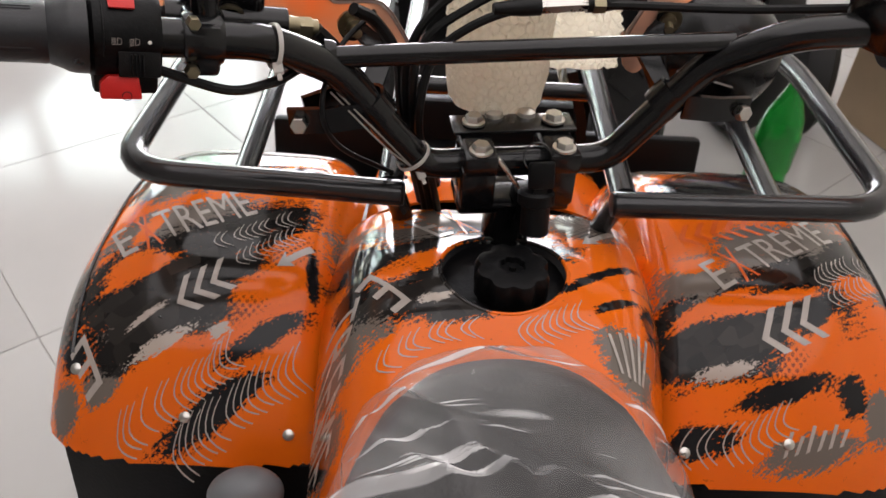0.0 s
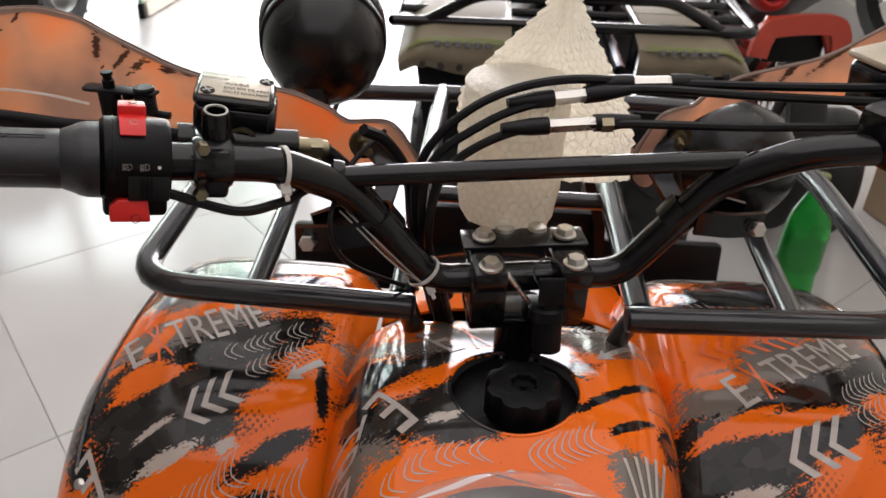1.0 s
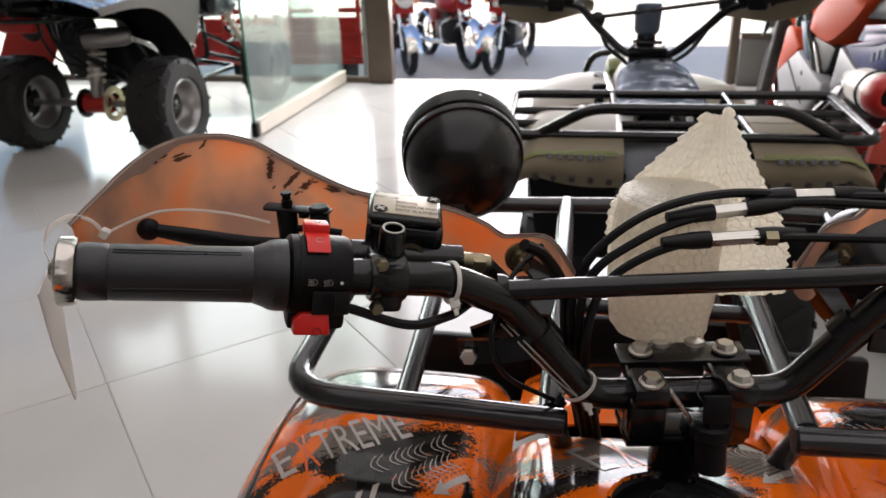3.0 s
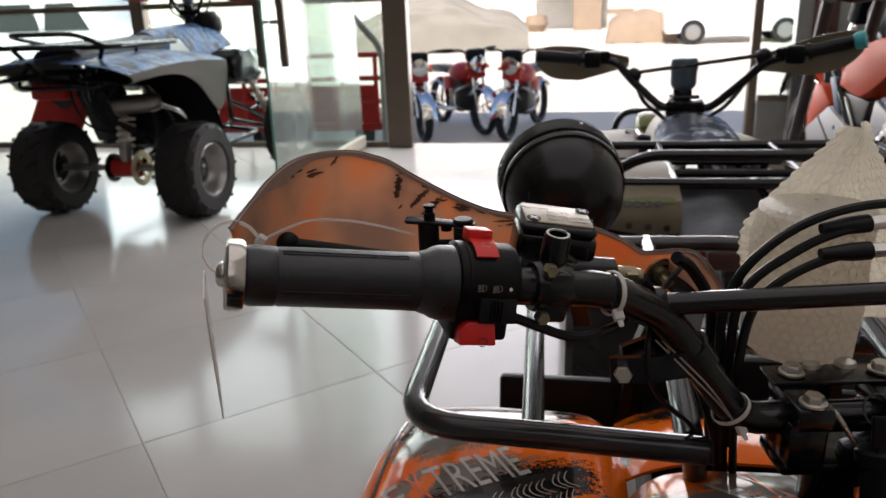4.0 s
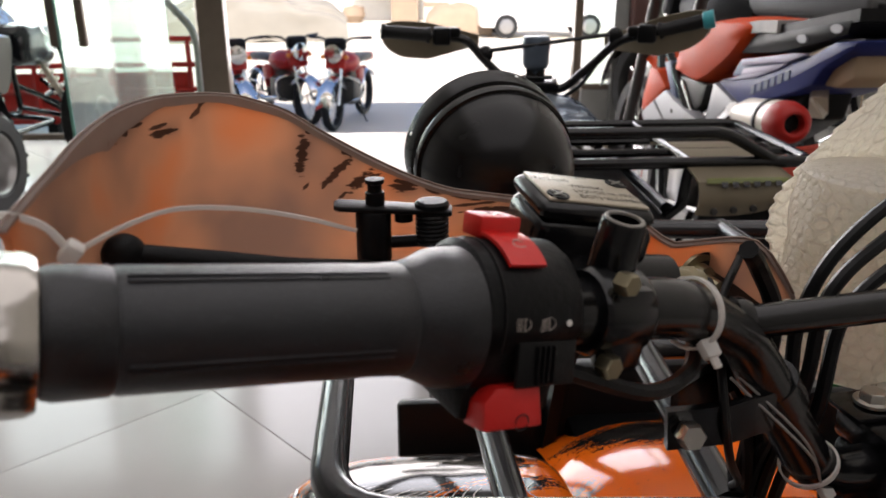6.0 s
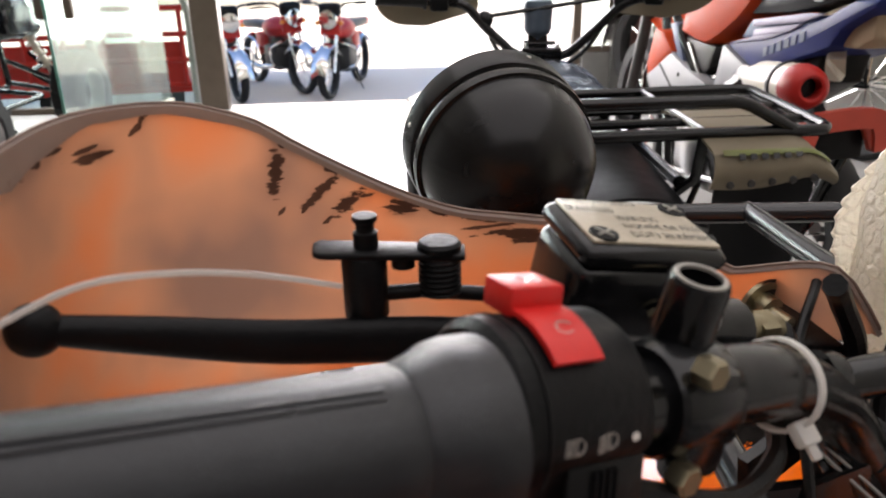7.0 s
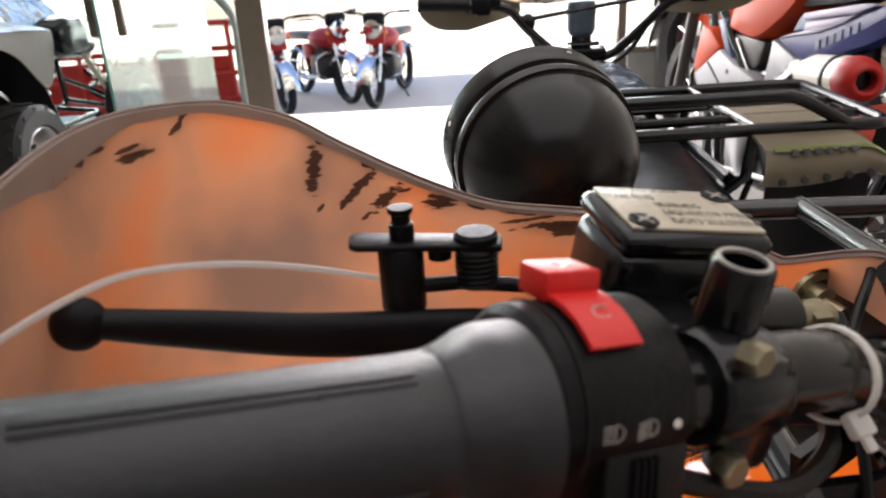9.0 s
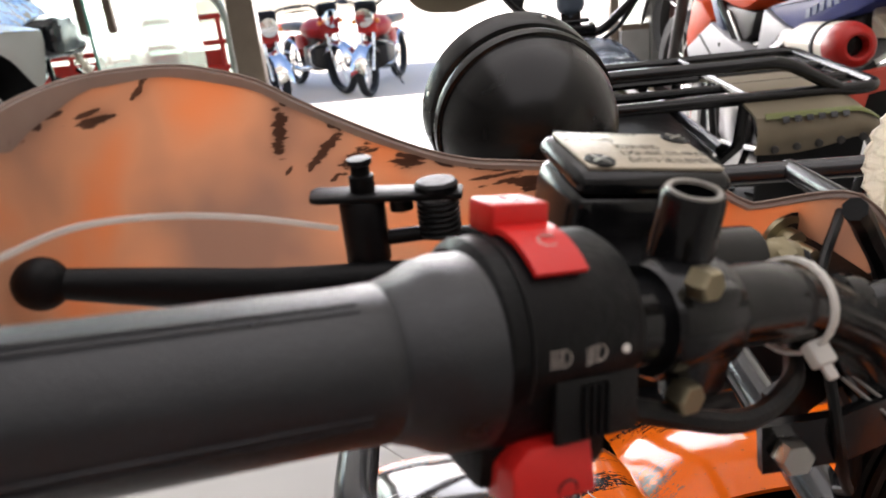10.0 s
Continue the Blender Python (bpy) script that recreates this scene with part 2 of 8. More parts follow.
HALFTONE = [(-0.172, 0.600, 0.034, 0.020, 36), (-0.206, 0.548, 0.032, 0.012, 19), (-0.100, 0.573, 0.050, 0.018, -40), (0.233, 0.533, 0.022, 0.010, 16), (-0.078, 0.580, 0.032, 0.020, -12), (-0.345, 0.565, 0.022, 0.03, 0), (0.07, 0.61, 0.03, 0.016, 20)]
PALE = [(-0.254, 0.529, 0.038, 0.0075, 24), (-0.212, 0.537, 0.016, 0.008, 23), (0.186, 0.527, 0.042, 0.007, 9), (-0.046, 0.509, 0.020, 0.006, 11), (-0.130, 0.470, 0.012, 0.008, 20), (-0.27, 0.545, 0.028, 0.004, 32)]
PATCHES = {"grey": GREY_REAR + GREY_FAR, "dark": DARK_REAR + DARK_FAR, "torn": TORN, "ink": INK_REAR + INK_FAR, "halftone": HALFTONE, "pale": PALE}


def lay_print(ob):
    """Store on each vertex how deep it lies in the patches of the print: 1 in the middle, 0 at the edge."""
    me = ob.data
    co = np.empty(len(me.vertices) * 3, np.float32)
    me.vertices.foreach_get("co", co)
    co = co.reshape(-1, 3)
    for name, patches in PATCHES.items():
        best = np.full(len(co), -2.0, np.float32)
        for x, y, rx, ry, turn in patches:
            c, k = math.cos(radians(turn)), math.sin(radians(turn))
            dx, dy = co[:, 0] - x, co[:, 1] - y
            best = np.maximum(best, 1 - np.hypot((dx * c + dy * k) / rx, (dy * c - dx * k) / ry))
        me.attributes.new(name, "FLOAT", "POINT").data.foreach_set("value", best)
    return ob


def graphic_paint(name):
    """Glossy printed film: orange with torn patches of hexagon black, grey and ink, laid out in plan (metres)."""
    mat = bpy.data.materials.new(name)
    mat.use_nodes = True
    nt = mat.node_tree
    N, L = nt.nodes.new, nt.links.new
    b = nt.nodes["Principled BSDF"]
    tc = N("ShaderNodeTexCoord")
    co = tc.outputs["Object"]

    def mapped(rot, scale, at=(0, 0, 0)):
        sub = N("ShaderNodeVectorMath")
        sub.operation = "SUBTRACT"
        L(co, sub.inputs[0])
        sub.inputs[1].default_value = at
        mp = N("ShaderNodeMapping")
        mp.vector_type = "TEXTURE"
        mp.inputs["Rotation"].default_value = (0, 0, radians(rot))
        mp.inputs["Scale"].default_value = scale
        L(sub.outputs[0], mp.inputs["Vector"])
        return mp.outputs["Vector"]

    def noise_at(vec, scale, detail, rough=0.6):
        n = N("ShaderNodeTexNoise")
        n.inputs["Scale"].default_value, n.inputs["Detail"].default_value, n.inputs["Roughness"].default_value = scale, detail, rough
        L(vec, n.inputs["Vector"])
        return n.outputs["Fac"]

    def math_node(op, a, c):
        m = N("ShaderNodeMath")
        m.operation = op
        for k, v in enumerate((a, c)):
            if isinstance(v, (int, float)):
                m.inputs[k].default_value = v
            else:
                L(v, m.inputs[k])
        return m.outputs[0]

    def step(value, at, soft=0.02):
        r = N("ShaderNodeMapRange")
        r.inputs["From Min"].default_value, r.inputs["From Max"].default_value = at - soft, at + soft
        L(value, r.inputs["Value"])
        return r.outputs["Result"]

    def mix(fac, a, c):
        m = N("ShaderNodeMix")
        m.data_type = "RGBA"
        L(fac, m.inputs["Factor"])
        for sock, v in (("A", a), ("B", c)):
            if isinstance(v, tuple):
                m.inputs[sock].default_value = (*v, 1)
            else:
                L(v, m.inputs[sock])
        return m.outputs["Result"]

    def patch(name):
        at = N("ShaderNodeAttribute")
        at.attribute_name = name
        return at.outputs["Fac"]

    tear = noise_at(mapped(22, (0.052, 0.011, 0.06)), 1.0, 10, 0.72)
    tear2 = noise_at(mapped(28, (0.040, 0.0085, 0.05), (0.3, 0.1, 0)), 1.0, 10, 0.74)
    scratch = noise_at(mapped(26, (0.016, 0.0019, 0.02), (0.7, 0.2, 0)), 1.0, 7, 0.78)
    fine = math_node("MULTIPLY", math_node("SUBTRACT", scratch, 0.5), 1.5)
    speck = math_node("MULTIPLY", math_node("SUBTRACT", noise_at(co, 420, 3, 0.6), 0.5), 1.15)
    fine = math_node("ADD", fine, speck)
    cloud = math_node("ADD", math_node("MULTIPLY", math_node("SUBTRACT", tear, 0.5), 1.5), fine)
    cloud2 = math_node("ADD", math_node("MULTIPLY", math_node("SUBTRACT", tear2, 0.5), 1.4), fine)
    orange, ink, grey = (0.82, 0.150, 0.006), (0.010, 0.010, 0.011), (0.16, 0.135, 0.115)
    base = mix(noise_at(co, 11, 2), (0.74, 0.118, 0.004), (0.87, 0.170, 0.008))
    # grey ground
    base = mix(step(math_node("ADD", patch("grey"), cloud2), 0.10), base, grey)
    # hexagon black
    v1 = N("ShaderNodeTexVoronoi")
    v1.inputs["Scale"].default_value, v1.inputs["Randomness"].default_value = 74, 0.30
    L(mapped(30, (1.0, 0.8, 1.0)), v1.inputs["Vector"])
    cells = mix(v1.outputs["Color"], (0.003, 0.003, 0.0033), (0.034, 0.030, 0.027))
    base = mix(step(math_node("ADD", patch("dark"), cloud), -0.24), base, cells)
    # orange torn back across the dark, then ink strokes
    base = mix(step(math_node("ADD", patch("torn"), cloud), 0.16), base, orange)
    s1 = noise_at(mapped(24, (0.085, 0.010, 0.06), (0.11, 0.2, 0)), 1.0, 8, 0.66)
    base = mix(step(s1, 0.71), base, orange)
    base = mix(step(math_node("ADD", patch("ink"), cloud2), 0.18), base, ink)
    splat = noise_at(mapped(18, (0.020, 0.006, 0.02), (0.5, 0.1, 0)), 1.0, 8, 0.75)
    base = mix(step(splat, 0.70, 0.012), base, ink)
    scatter = noise_at(mapped(12, (0.0065, 0.0045, 0.006), (0.2, 0.6, 0)), 1.0, 4, 0.7)
    base = mix(math_node("MULTIPLY", step(scatter, 0.66, 0.01), step(tear2, 0.56, 0.05)), base, ink)
    # halftone dots along the tears
    dots = N("ShaderNodeTexVoronoi")
    dots.inputs["Scale"].default_value, dots.inputs["Randomness"].default_value = 230, 0.0
    L(mapped(45, (1, 1, 0.001)), dots.inputs["Vector"])
    small = math_node("LESS_THAN", dots.outputs["Distance"], 0.36)
    base = mix(math_node("MULTIPLY", small, step(math_node("ADD", patch("halftone"), cloud), 0.20)), base, ink)
    # pale worn strokes
    base = mix(step(math_node("ADD", patch("pale"), cloud), 0.42), base, (0.46, 0.40, 0.35))
    L(base, b.inputs["Base Color"])
    bp = N("ShaderNodeBump")
    bp.inputs["Strength"].default_value, bp.inputs["Distance"].default_value = 0.10, 0.01
    L(noise_at(co, 16, 2), bp.inputs["Height"])
    L(bp.outputs["Normal"], b.inputs["Normal"])
    b.inputs["Roughness"].default_value = 0.11
    b.inputs["Specular IOR Level"].default_value = 0.22
    b.inputs["Coat Weight"].default_value, b.inputs["Coat Roughness"].default_value = 0.20, 0.03
    return mat


M_GRAPHIC = graphic_paint("orange_graphic_film")
M_BLACK = material("black_painted_steel", (0.0045, 0.0045, 0.005), 0.20, 0.0, 0.3, 30, 0.05, 300, coat=0.1, spec=0.45)
M_PLASTIC = material("black_plastic", (0.0042, 0.0043, 0.0048), 0.42, 0.0, 0.3, 40, 0.15, 400, spec=0.20)
M_RUBBER = material("black_rubber", (0.0048, 0.0049, 0.0052), 0.40, 0.0, 0.3, 30, 0.10, 700, spec=0.30)


def grip_rubber():
    """Black rubber dulled by dusty pale streaks and pores, which also stand for daylight sheen."""
    mat = material("grip_rubber", (0.0040, 0.0050, 0.0072), 0.30, 0.0, 0.45, 60, 0.24, 2000, spec=0.62)
    nt = mat.node_tree
    N, L = nt.nodes.new, nt.links.new
    b = nt.nodes["Principled BSDF"]
    src = b.inputs["Base Color"].links[0].from_socket
    tc = nt.nodes["Texture Coordinate"]
    total = None
    for scale, at, lo, hi, gain in ((( 30, 160, 160), (0, 0, 0), 0.50, 0.72, 0.65), ((520, 620, 620), (3, 1, 0), 0.56, 0.70, 0.8), ((9, 40, 40), (1, 5, 2), 0.42, 0.75, 0.5)):
        mp = N("ShaderNodeMapping")
        mp.inputs["Location"].default_value, mp.inputs["Scale"].default_value = at, scale
        L(tc.outputs["Object"], mp.inputs["Vector"])
        n = N("ShaderNodeTexNoise")
        n.inputs["Scale"].default_value, n.inputs["Detail"].default_value, n.inputs["Roughness"].default_value = 1.0, 5, 0.65
        L(mp.outputs["Vector"], n.inputs["Vector"])
        r = N("ShaderNodeMapRange")
        r.inputs["From Min"].default_value, r.inputs["From Max"].default_value, r.inputs["To Max"].default_value = lo, hi, gain
        L(n.outputs["Fac"], r.inputs["Value"])
        if total is None:
            total = r.outputs["Result"]
        else:
            m = N("ShaderNodeMath")
            m.operation = "MULTIPLY_ADD"
            L(total, m.inputs[0])
            m.inputs[1].default_value = 0.75
            L(r.outputs["Result"], m.inputs[2])
            total = m.outputs[0]
    half = N("ShaderNodeMath")
    half.operation, half.use_clamp = "MULTIPLY", True
    half.inputs[1].default_value = 0.20
    L(total, half.inputs[0])
    mix = N("ShaderNodeMix")
    mix.data_type = "RGBA"
    L(half.outputs[0], mix.inputs["Factor"])
    L(src, mix.inputs["A"])
    mix.inputs["B"].default_value = (0.075, 0.082, 0.092, 1)
    L(mix.outputs["Result"], b.inputs["Base Color"])
    return mat


M_GRIP = grip_rubber()
M_TYRE = material("tyre_rubber", (0.016, 0.0155, 0.015), 0.62, 0.0, 0.35, 15, 0.3, 200, spec=0.35)
M_ZINC = material("zinc_plated_bolt", (0.62, 0.60, 0.56), 0.28, 1.0, 0.25, 60, 0.1, 400)
M_BRASSY = material("yellow_zinc_bolt", (0.30, 0.26, 0.17), 0.35, 1.0, 0.3, 60, 0.1, 400)
M_CHROME = material("chrome", (0.78, 0.77, 0.75), 0.10, 1.0, 0.1, 30, 0.0)
M_RED = material("red_switch_plastic", (0.62, 0.018, 0.014), 0.35, 0.0, 0.15, 60, 0.1, 500)
M_WHITE = material("white_plastic", (0.72, 0.70, 0.66), 0.45, 0.0, 0.1, 40, 0.05)
M_PRINT = material("pale_print", (0.46, 0.41, 0.37), 0.25, 0.0, 0.25, 60, 0.0, coat=0.4)
M_PRINT_ORANGE = material("orange_print", (0.78, 0.12, 0.01), 0.25, 0.0, 0.2, 60, 0.0, coat=0.4)
M_PRINT_DARK = material("dark_print", (0.014, 0.014, 0.015), 0.25, 0.0, 0.2, 60, 0.0, coat=0.4)
M_GREYWIRE = material("grey_wire", (0.25, 0.24, 0.22), 0.5, 0.0, 0.1, 40, 0.0)


def tie_plastic():
    """Thin white nylon that lets light through."""
    mat = material("white_nylon", (0.80, 0.78, 0.74), 0.4, 0.0, 0.08, 40, 0.03)
    nt = mat.node_tree
    tr = nt.nodes.new("ShaderNodeBsdfTranslucent")
    tr.inputs["Color"].default_value = (0.85, 0.83, 0.80, 1)
    ms = nt.nodes.new("ShaderNodeMixShader")
    ms.inputs[0].default_value = 0.5
    nt.links.new(nt.nodes["Principled BSDF"].outputs[0], ms.inputs[1])
    nt.links.new(tr.outputs[0], ms.inputs[2])
    nt.links.new(ms.outputs[0], nt.nodes["Material Output"].inputs["Surface"])
    return mat


M_TIE = tie_plastic()

# ---- special materials ----
def guard_plastic():
    """Thin milky plastic with an orange print on its front, daylight glowing through."""
    mat = bpy.data.materials.new("translucent_guard")
    mat.use_nodes = True
    nt = mat.node_tree
    N, L = nt.nodes.new, nt.links.new
    b, out = nt.nodes["Principled BSDF"], nt.nodes["Material Output"]
    tc = N("ShaderNodeTexCoord")
    n1 = N("ShaderNodeTexNoise")
    n1.inputs["Scale"].default_value, n1.inputs["Detail"].default_value = 13, 3
    L(tc.outputs["Object"], n1.inputs["Vector"])
    ramp = N("ShaderNodeValToRGB")
    ramp.color_ramp.elements[0].position, ramp.color_ramp.elements[0].color = 0.36, (0.46, 0.33, 0.27, 1)
    ramp.color_ramp.elements[1].position, ramp.color_ramp.elements[1].color = 0.70, (0.88, 0.34, 0.11, 1)
    e = ramp.color_ramp.elements.new(0.5)
    e.color = (0.72, 0.46, 0.32, 1)
    L(n1.outputs["Fac"], ramp.inputs["Fac"])
    mp = N("ShaderNodeMapping")
    mp.inputs["Rotation"].default_value = (0, radians(62), 0)
    mp.inputs["Scale"].default_value = (130, 60, 480)
    L(tc.outputs["Object"], mp.inputs["Vector"])
    n2 = N("ShaderNodeTexNoise")
    n2.inputs["Scale"].default_value, n2.inputs["Detail"].default_value, n2.inputs["Roughness"].default_value = 1.0, 6, 0.65
    L(mp.outputs["Vector"], n2.inputs["Vector"])
    st = N("ShaderNodeMapRange")
    st.inputs["From Min"].default_value, st.inputs["From Max"].default_value = 0.66, 0.69
    L(n2.outputs["Fac"], st.inputs["Value"])
    # smears gather along the upper edge
    zone = None
    strokes = [(-0.2951, 0.1456, 0.0106, 0.003, 99), (-0.2924, 0.1563, 0.0019, 0.0014, 40), (-0.279, 0.1375, 0.0096, 0.0021, 139), (-0.2856, 0.1311, 0.0026, 0.0011, 124), (-0.2702, 0.1317, 0.009, 0.0029, 141), (-0.2775, 0.1257, 0.0035, 0.0011, 140),
               (-0.2621, 0.1348, 0.0047, 0.0011, 166), (-0.2755, 0.1463, 0.006, 0.0016, 38), (-0.2507, 0.128, 0.008, 0.0024, 8), (-0.2493, 0.1309, 0.0065, 0.0016, 17), (-0.2371, 0.1269, 0.0044, 0.0014, 16), (-0.2211, 0.1229, 0.0084, 0.0011, 11),
               (-0.2159, 0.1197, 0.0094, 0.001, -7), (-0.2142, 0.1167, 0.0086, 0.001, -8), (-0.2006, 0.1145, 0.014, 0.0043, 13), (-0.3633, 0.168, 0.0024, 0.0038, -29), (-0.3585, 0.1751, 0.0031, 0.0029, -41), (-0.3629, 0.1745, 0.0019, 0.0024, -36),
               (-0.3587, 0.1688, 0.0031, 0.001, 28), (-0.3561, 0.1681, 0.0014, 0.001, -40), (-0.3599, 0.1671, 0.0019, 0.001, 92), (-0.3497, 0.1628, 0.0056, 0.0019, 7), (-0.3509, 0.1654, 0.003, 0.0011, -11), (-0.3369, 0.169, 0.0046, 0.0011, -49),
               (-0.3493, 0.1759, 0.0011, 0.0014, -47), (-0.2941, 0.1307, 0.0025, 0.001, 135), (-0.2568, 0.1376, 0.0049, 0.0014, 28), (0.165, 0.118, 0.02, 0.006, -20), (0.21, 0.128, 0.02, 0.004, -60), (0.25, 0.14, 0.03, 0.004, -40)]
    for x, z, rx, rz, turn in strokes:
        sub = N("ShaderNodeVectorMath")
        sub.operation = "SUBTRACT"
        L(tc.outputs["Object"], sub.inputs[0])
        sub.inputs[1].default_value = (x, 0.05, z)
        m2 = N("ShaderNodeMapping")
        m2.vector_type = "TEXTURE"
        m2.inputs["Rotation"].default_value = (0, radians(turn), 0)
        m2.inputs["Scale"].default_value = (rx * 1.15, 1.0, rz * 1.1)
        L(sub.outputs[0], m2.inputs["Vector"])
        ln = N("ShaderNodeVectorMath")
        ln.operation = "LENGTH"
        L(m2.outputs["Vector"], ln.inputs[0])
        one = N("ShaderNodeMath")
        one.operation = "SUBTRACT"
        one.inputs[0].default_value = 1.0
        L(ln.outputs["Value"], one.inputs[1])
        if zone is None:
            zone = one.outputs[0]
        else:
            mx = N("ShaderNodeMath")
            mx.operation = "MAXIMUM"
            L(zone, mx.inputs[0])
            L(one.outputs[0], mx.inputs[1])
            zone = mx.outputs[0]
    add = N("ShaderNodeMath")
    add.operation = "MULTIPLY_ADD"
    L(n2.outputs["Fac"], add.inputs[0])
    add.inputs[1].default_value = 2.6
    L(zone, add.inputs[2])
    st.inputs["From Min"].default_value, st.inputs["From Max"].default_value = 1.52, 1.66
    L(add.outputs[0], st.inputs["Value"])
    mix = N("ShaderNodeMix")
    mix.data_type = "RGBA"
    mix.inputs["B"].default_value = (0.12, 0.075, 0.058, 1)
    L(st.outputs["Result"], mix.inputs["Factor"])
    L(ramp.outputs["Color"], mix.inputs["A"])
    L(mix.outputs["Result"], b.inputs["Base Color"])
    b.inputs["Roughness"].default_value = 0.3
    tr = N("ShaderNodeBsdfTranslucent")
    L(mix.outputs["Result"], tr.inputs["Color"])
    ms = N("ShaderNodeMixShader")
    ms.inputs[0].default_value = 0.72
    L(b.outputs[0], ms.inputs[1])
    L(tr.outputs[0], ms.inputs[2])
    L(ms.outputs[0], out.inputs["Surface"])
    return mat


def bubble_film():
    """Cloudy bubble wrap: round blisters in relief, light passing through."""
    mat = bpy.data.materials.new("bubble_film")
    mat.use_nodes = True
    nt = mat.node_tree
    N, L = nt.nodes.new, nt.links.new
    b, out = nt.nodes["Principled BSDF"], nt.nodes["Material Output"]
    uv = N("ShaderNodeUVMap")
    uv.uv_map = "flow"
    def vm(op, a, c):
        m = N("ShaderNodeVectorMath")
        m.operation = op
        L(a, m.inputs[0])
        if c is not None:
            m.inputs[1].default_value = c
        return m.outputs["Value" if op == "LENGTH" else 0]

    pitch = 0.0080
    slack = N("ShaderNodeTexNoise")
    slack.inputs["Scale"].default_value, slack.inputs["Detail"].default_value = 70, 3
    L(uv.outputs["UV"], slack.inputs["Vector"])
    push = N("ShaderNodeVectorMath")
    push.operation = "MULTIPLY_ADD"
    push.inputs[1].default_value = (0.010, 0.010, 0)
    L(slack.outputs["Color"], push.inputs[0])
    L(uv.outputs["UV"], push.inputs[2])
    rows = []
    for off in (0.0, 0.5):
        q = vm("ADD", vm("MULTIPLY", push.outputs[0], (1 / pitch, 1 / pitch / 1.732, 0)), (off, off, 0))
        q = vm("SUBTRACT", vm("FRACTION", q, None), (0.5, 0.5, 0))
        rows.append(vm("LENGTH", vm("MULTIPLY", q, (1, 1.732, 0)), None))
    near = N("ShaderNodeMath")
    near.operation = "MINIMUM"
    L(rows[0], near.inputs[0])
    L(rows[1], near.inputs[1])
    v = N("ShaderNodeMapRange")
    v.interpolation_type = "SMOOTHSTEP"
    v.inputs["From Min"].default_value, v.inputs["From Max"].default_value = 0.30, 0.50
    L(near.outputs[0], v.inputs["Value"])
    n = N("ShaderNodeTexNoise")
    n.inputs["Scale"].default_value, n.inputs["Detail"].default_value = 240, 5
    L(uv.outputs["UV"], n.inputs["Vector"])
    ramp = N("ShaderNodeValToRGB")
    ramp.color_ramp.elements[0].position, ramp.color_ramp.elements[0].color = 0.15, (0.95, 0.93, 0.87, 1)
    ramp.color_ramp.elements[1].position, ramp.color_ramp.elements[1].color = 0.6, (0.86, 0.835, 0.77, 1)
    L(v.outputs["Result"], ramp.inputs["Fac"])
    L(ramp.outputs["Color"], b.inputs["Base Color"])
    bp = N("ShaderNodeBump")
    bp.invert = True
    bp.inputs["Strength"].default_value, bp.inputs["Distance"].default_value = 0.6, 0.003
    L(v.outputs["Result"], bp.inputs["Height"])
    bp2 = N("ShaderNodeBump")
    bp2.inputs["Strength"].default_value, bp2.inputs["Distance"].default_value = 0.75, 0.003
    L(n.outputs["Fac"], bp2.inputs["Height"])
    L(bp.outputs["Normal"], bp2.inputs["Normal"])
    L(bp2.outputs["Normal"], b.inputs["Normal"])
    b.inputs["Roughness"].default_value = 0.17
    tr = N("ShaderNodeBsdfTranslucent")
    tr.inputs["Color"].default_value = (0.96, 0.92, 0.82, 1)
    L(bp2.outputs["Normal"], tr.inputs["Normal"])
    ms = N("ShaderNodeMixShader")
    ms.inputs[0].default_value = 0.66
    L(b.outputs[0], ms.inputs[1])
    L(tr.outputs[0], ms.inputs[2])
    L(ms.outputs[0], out.inputs["Surface"])
    return mat


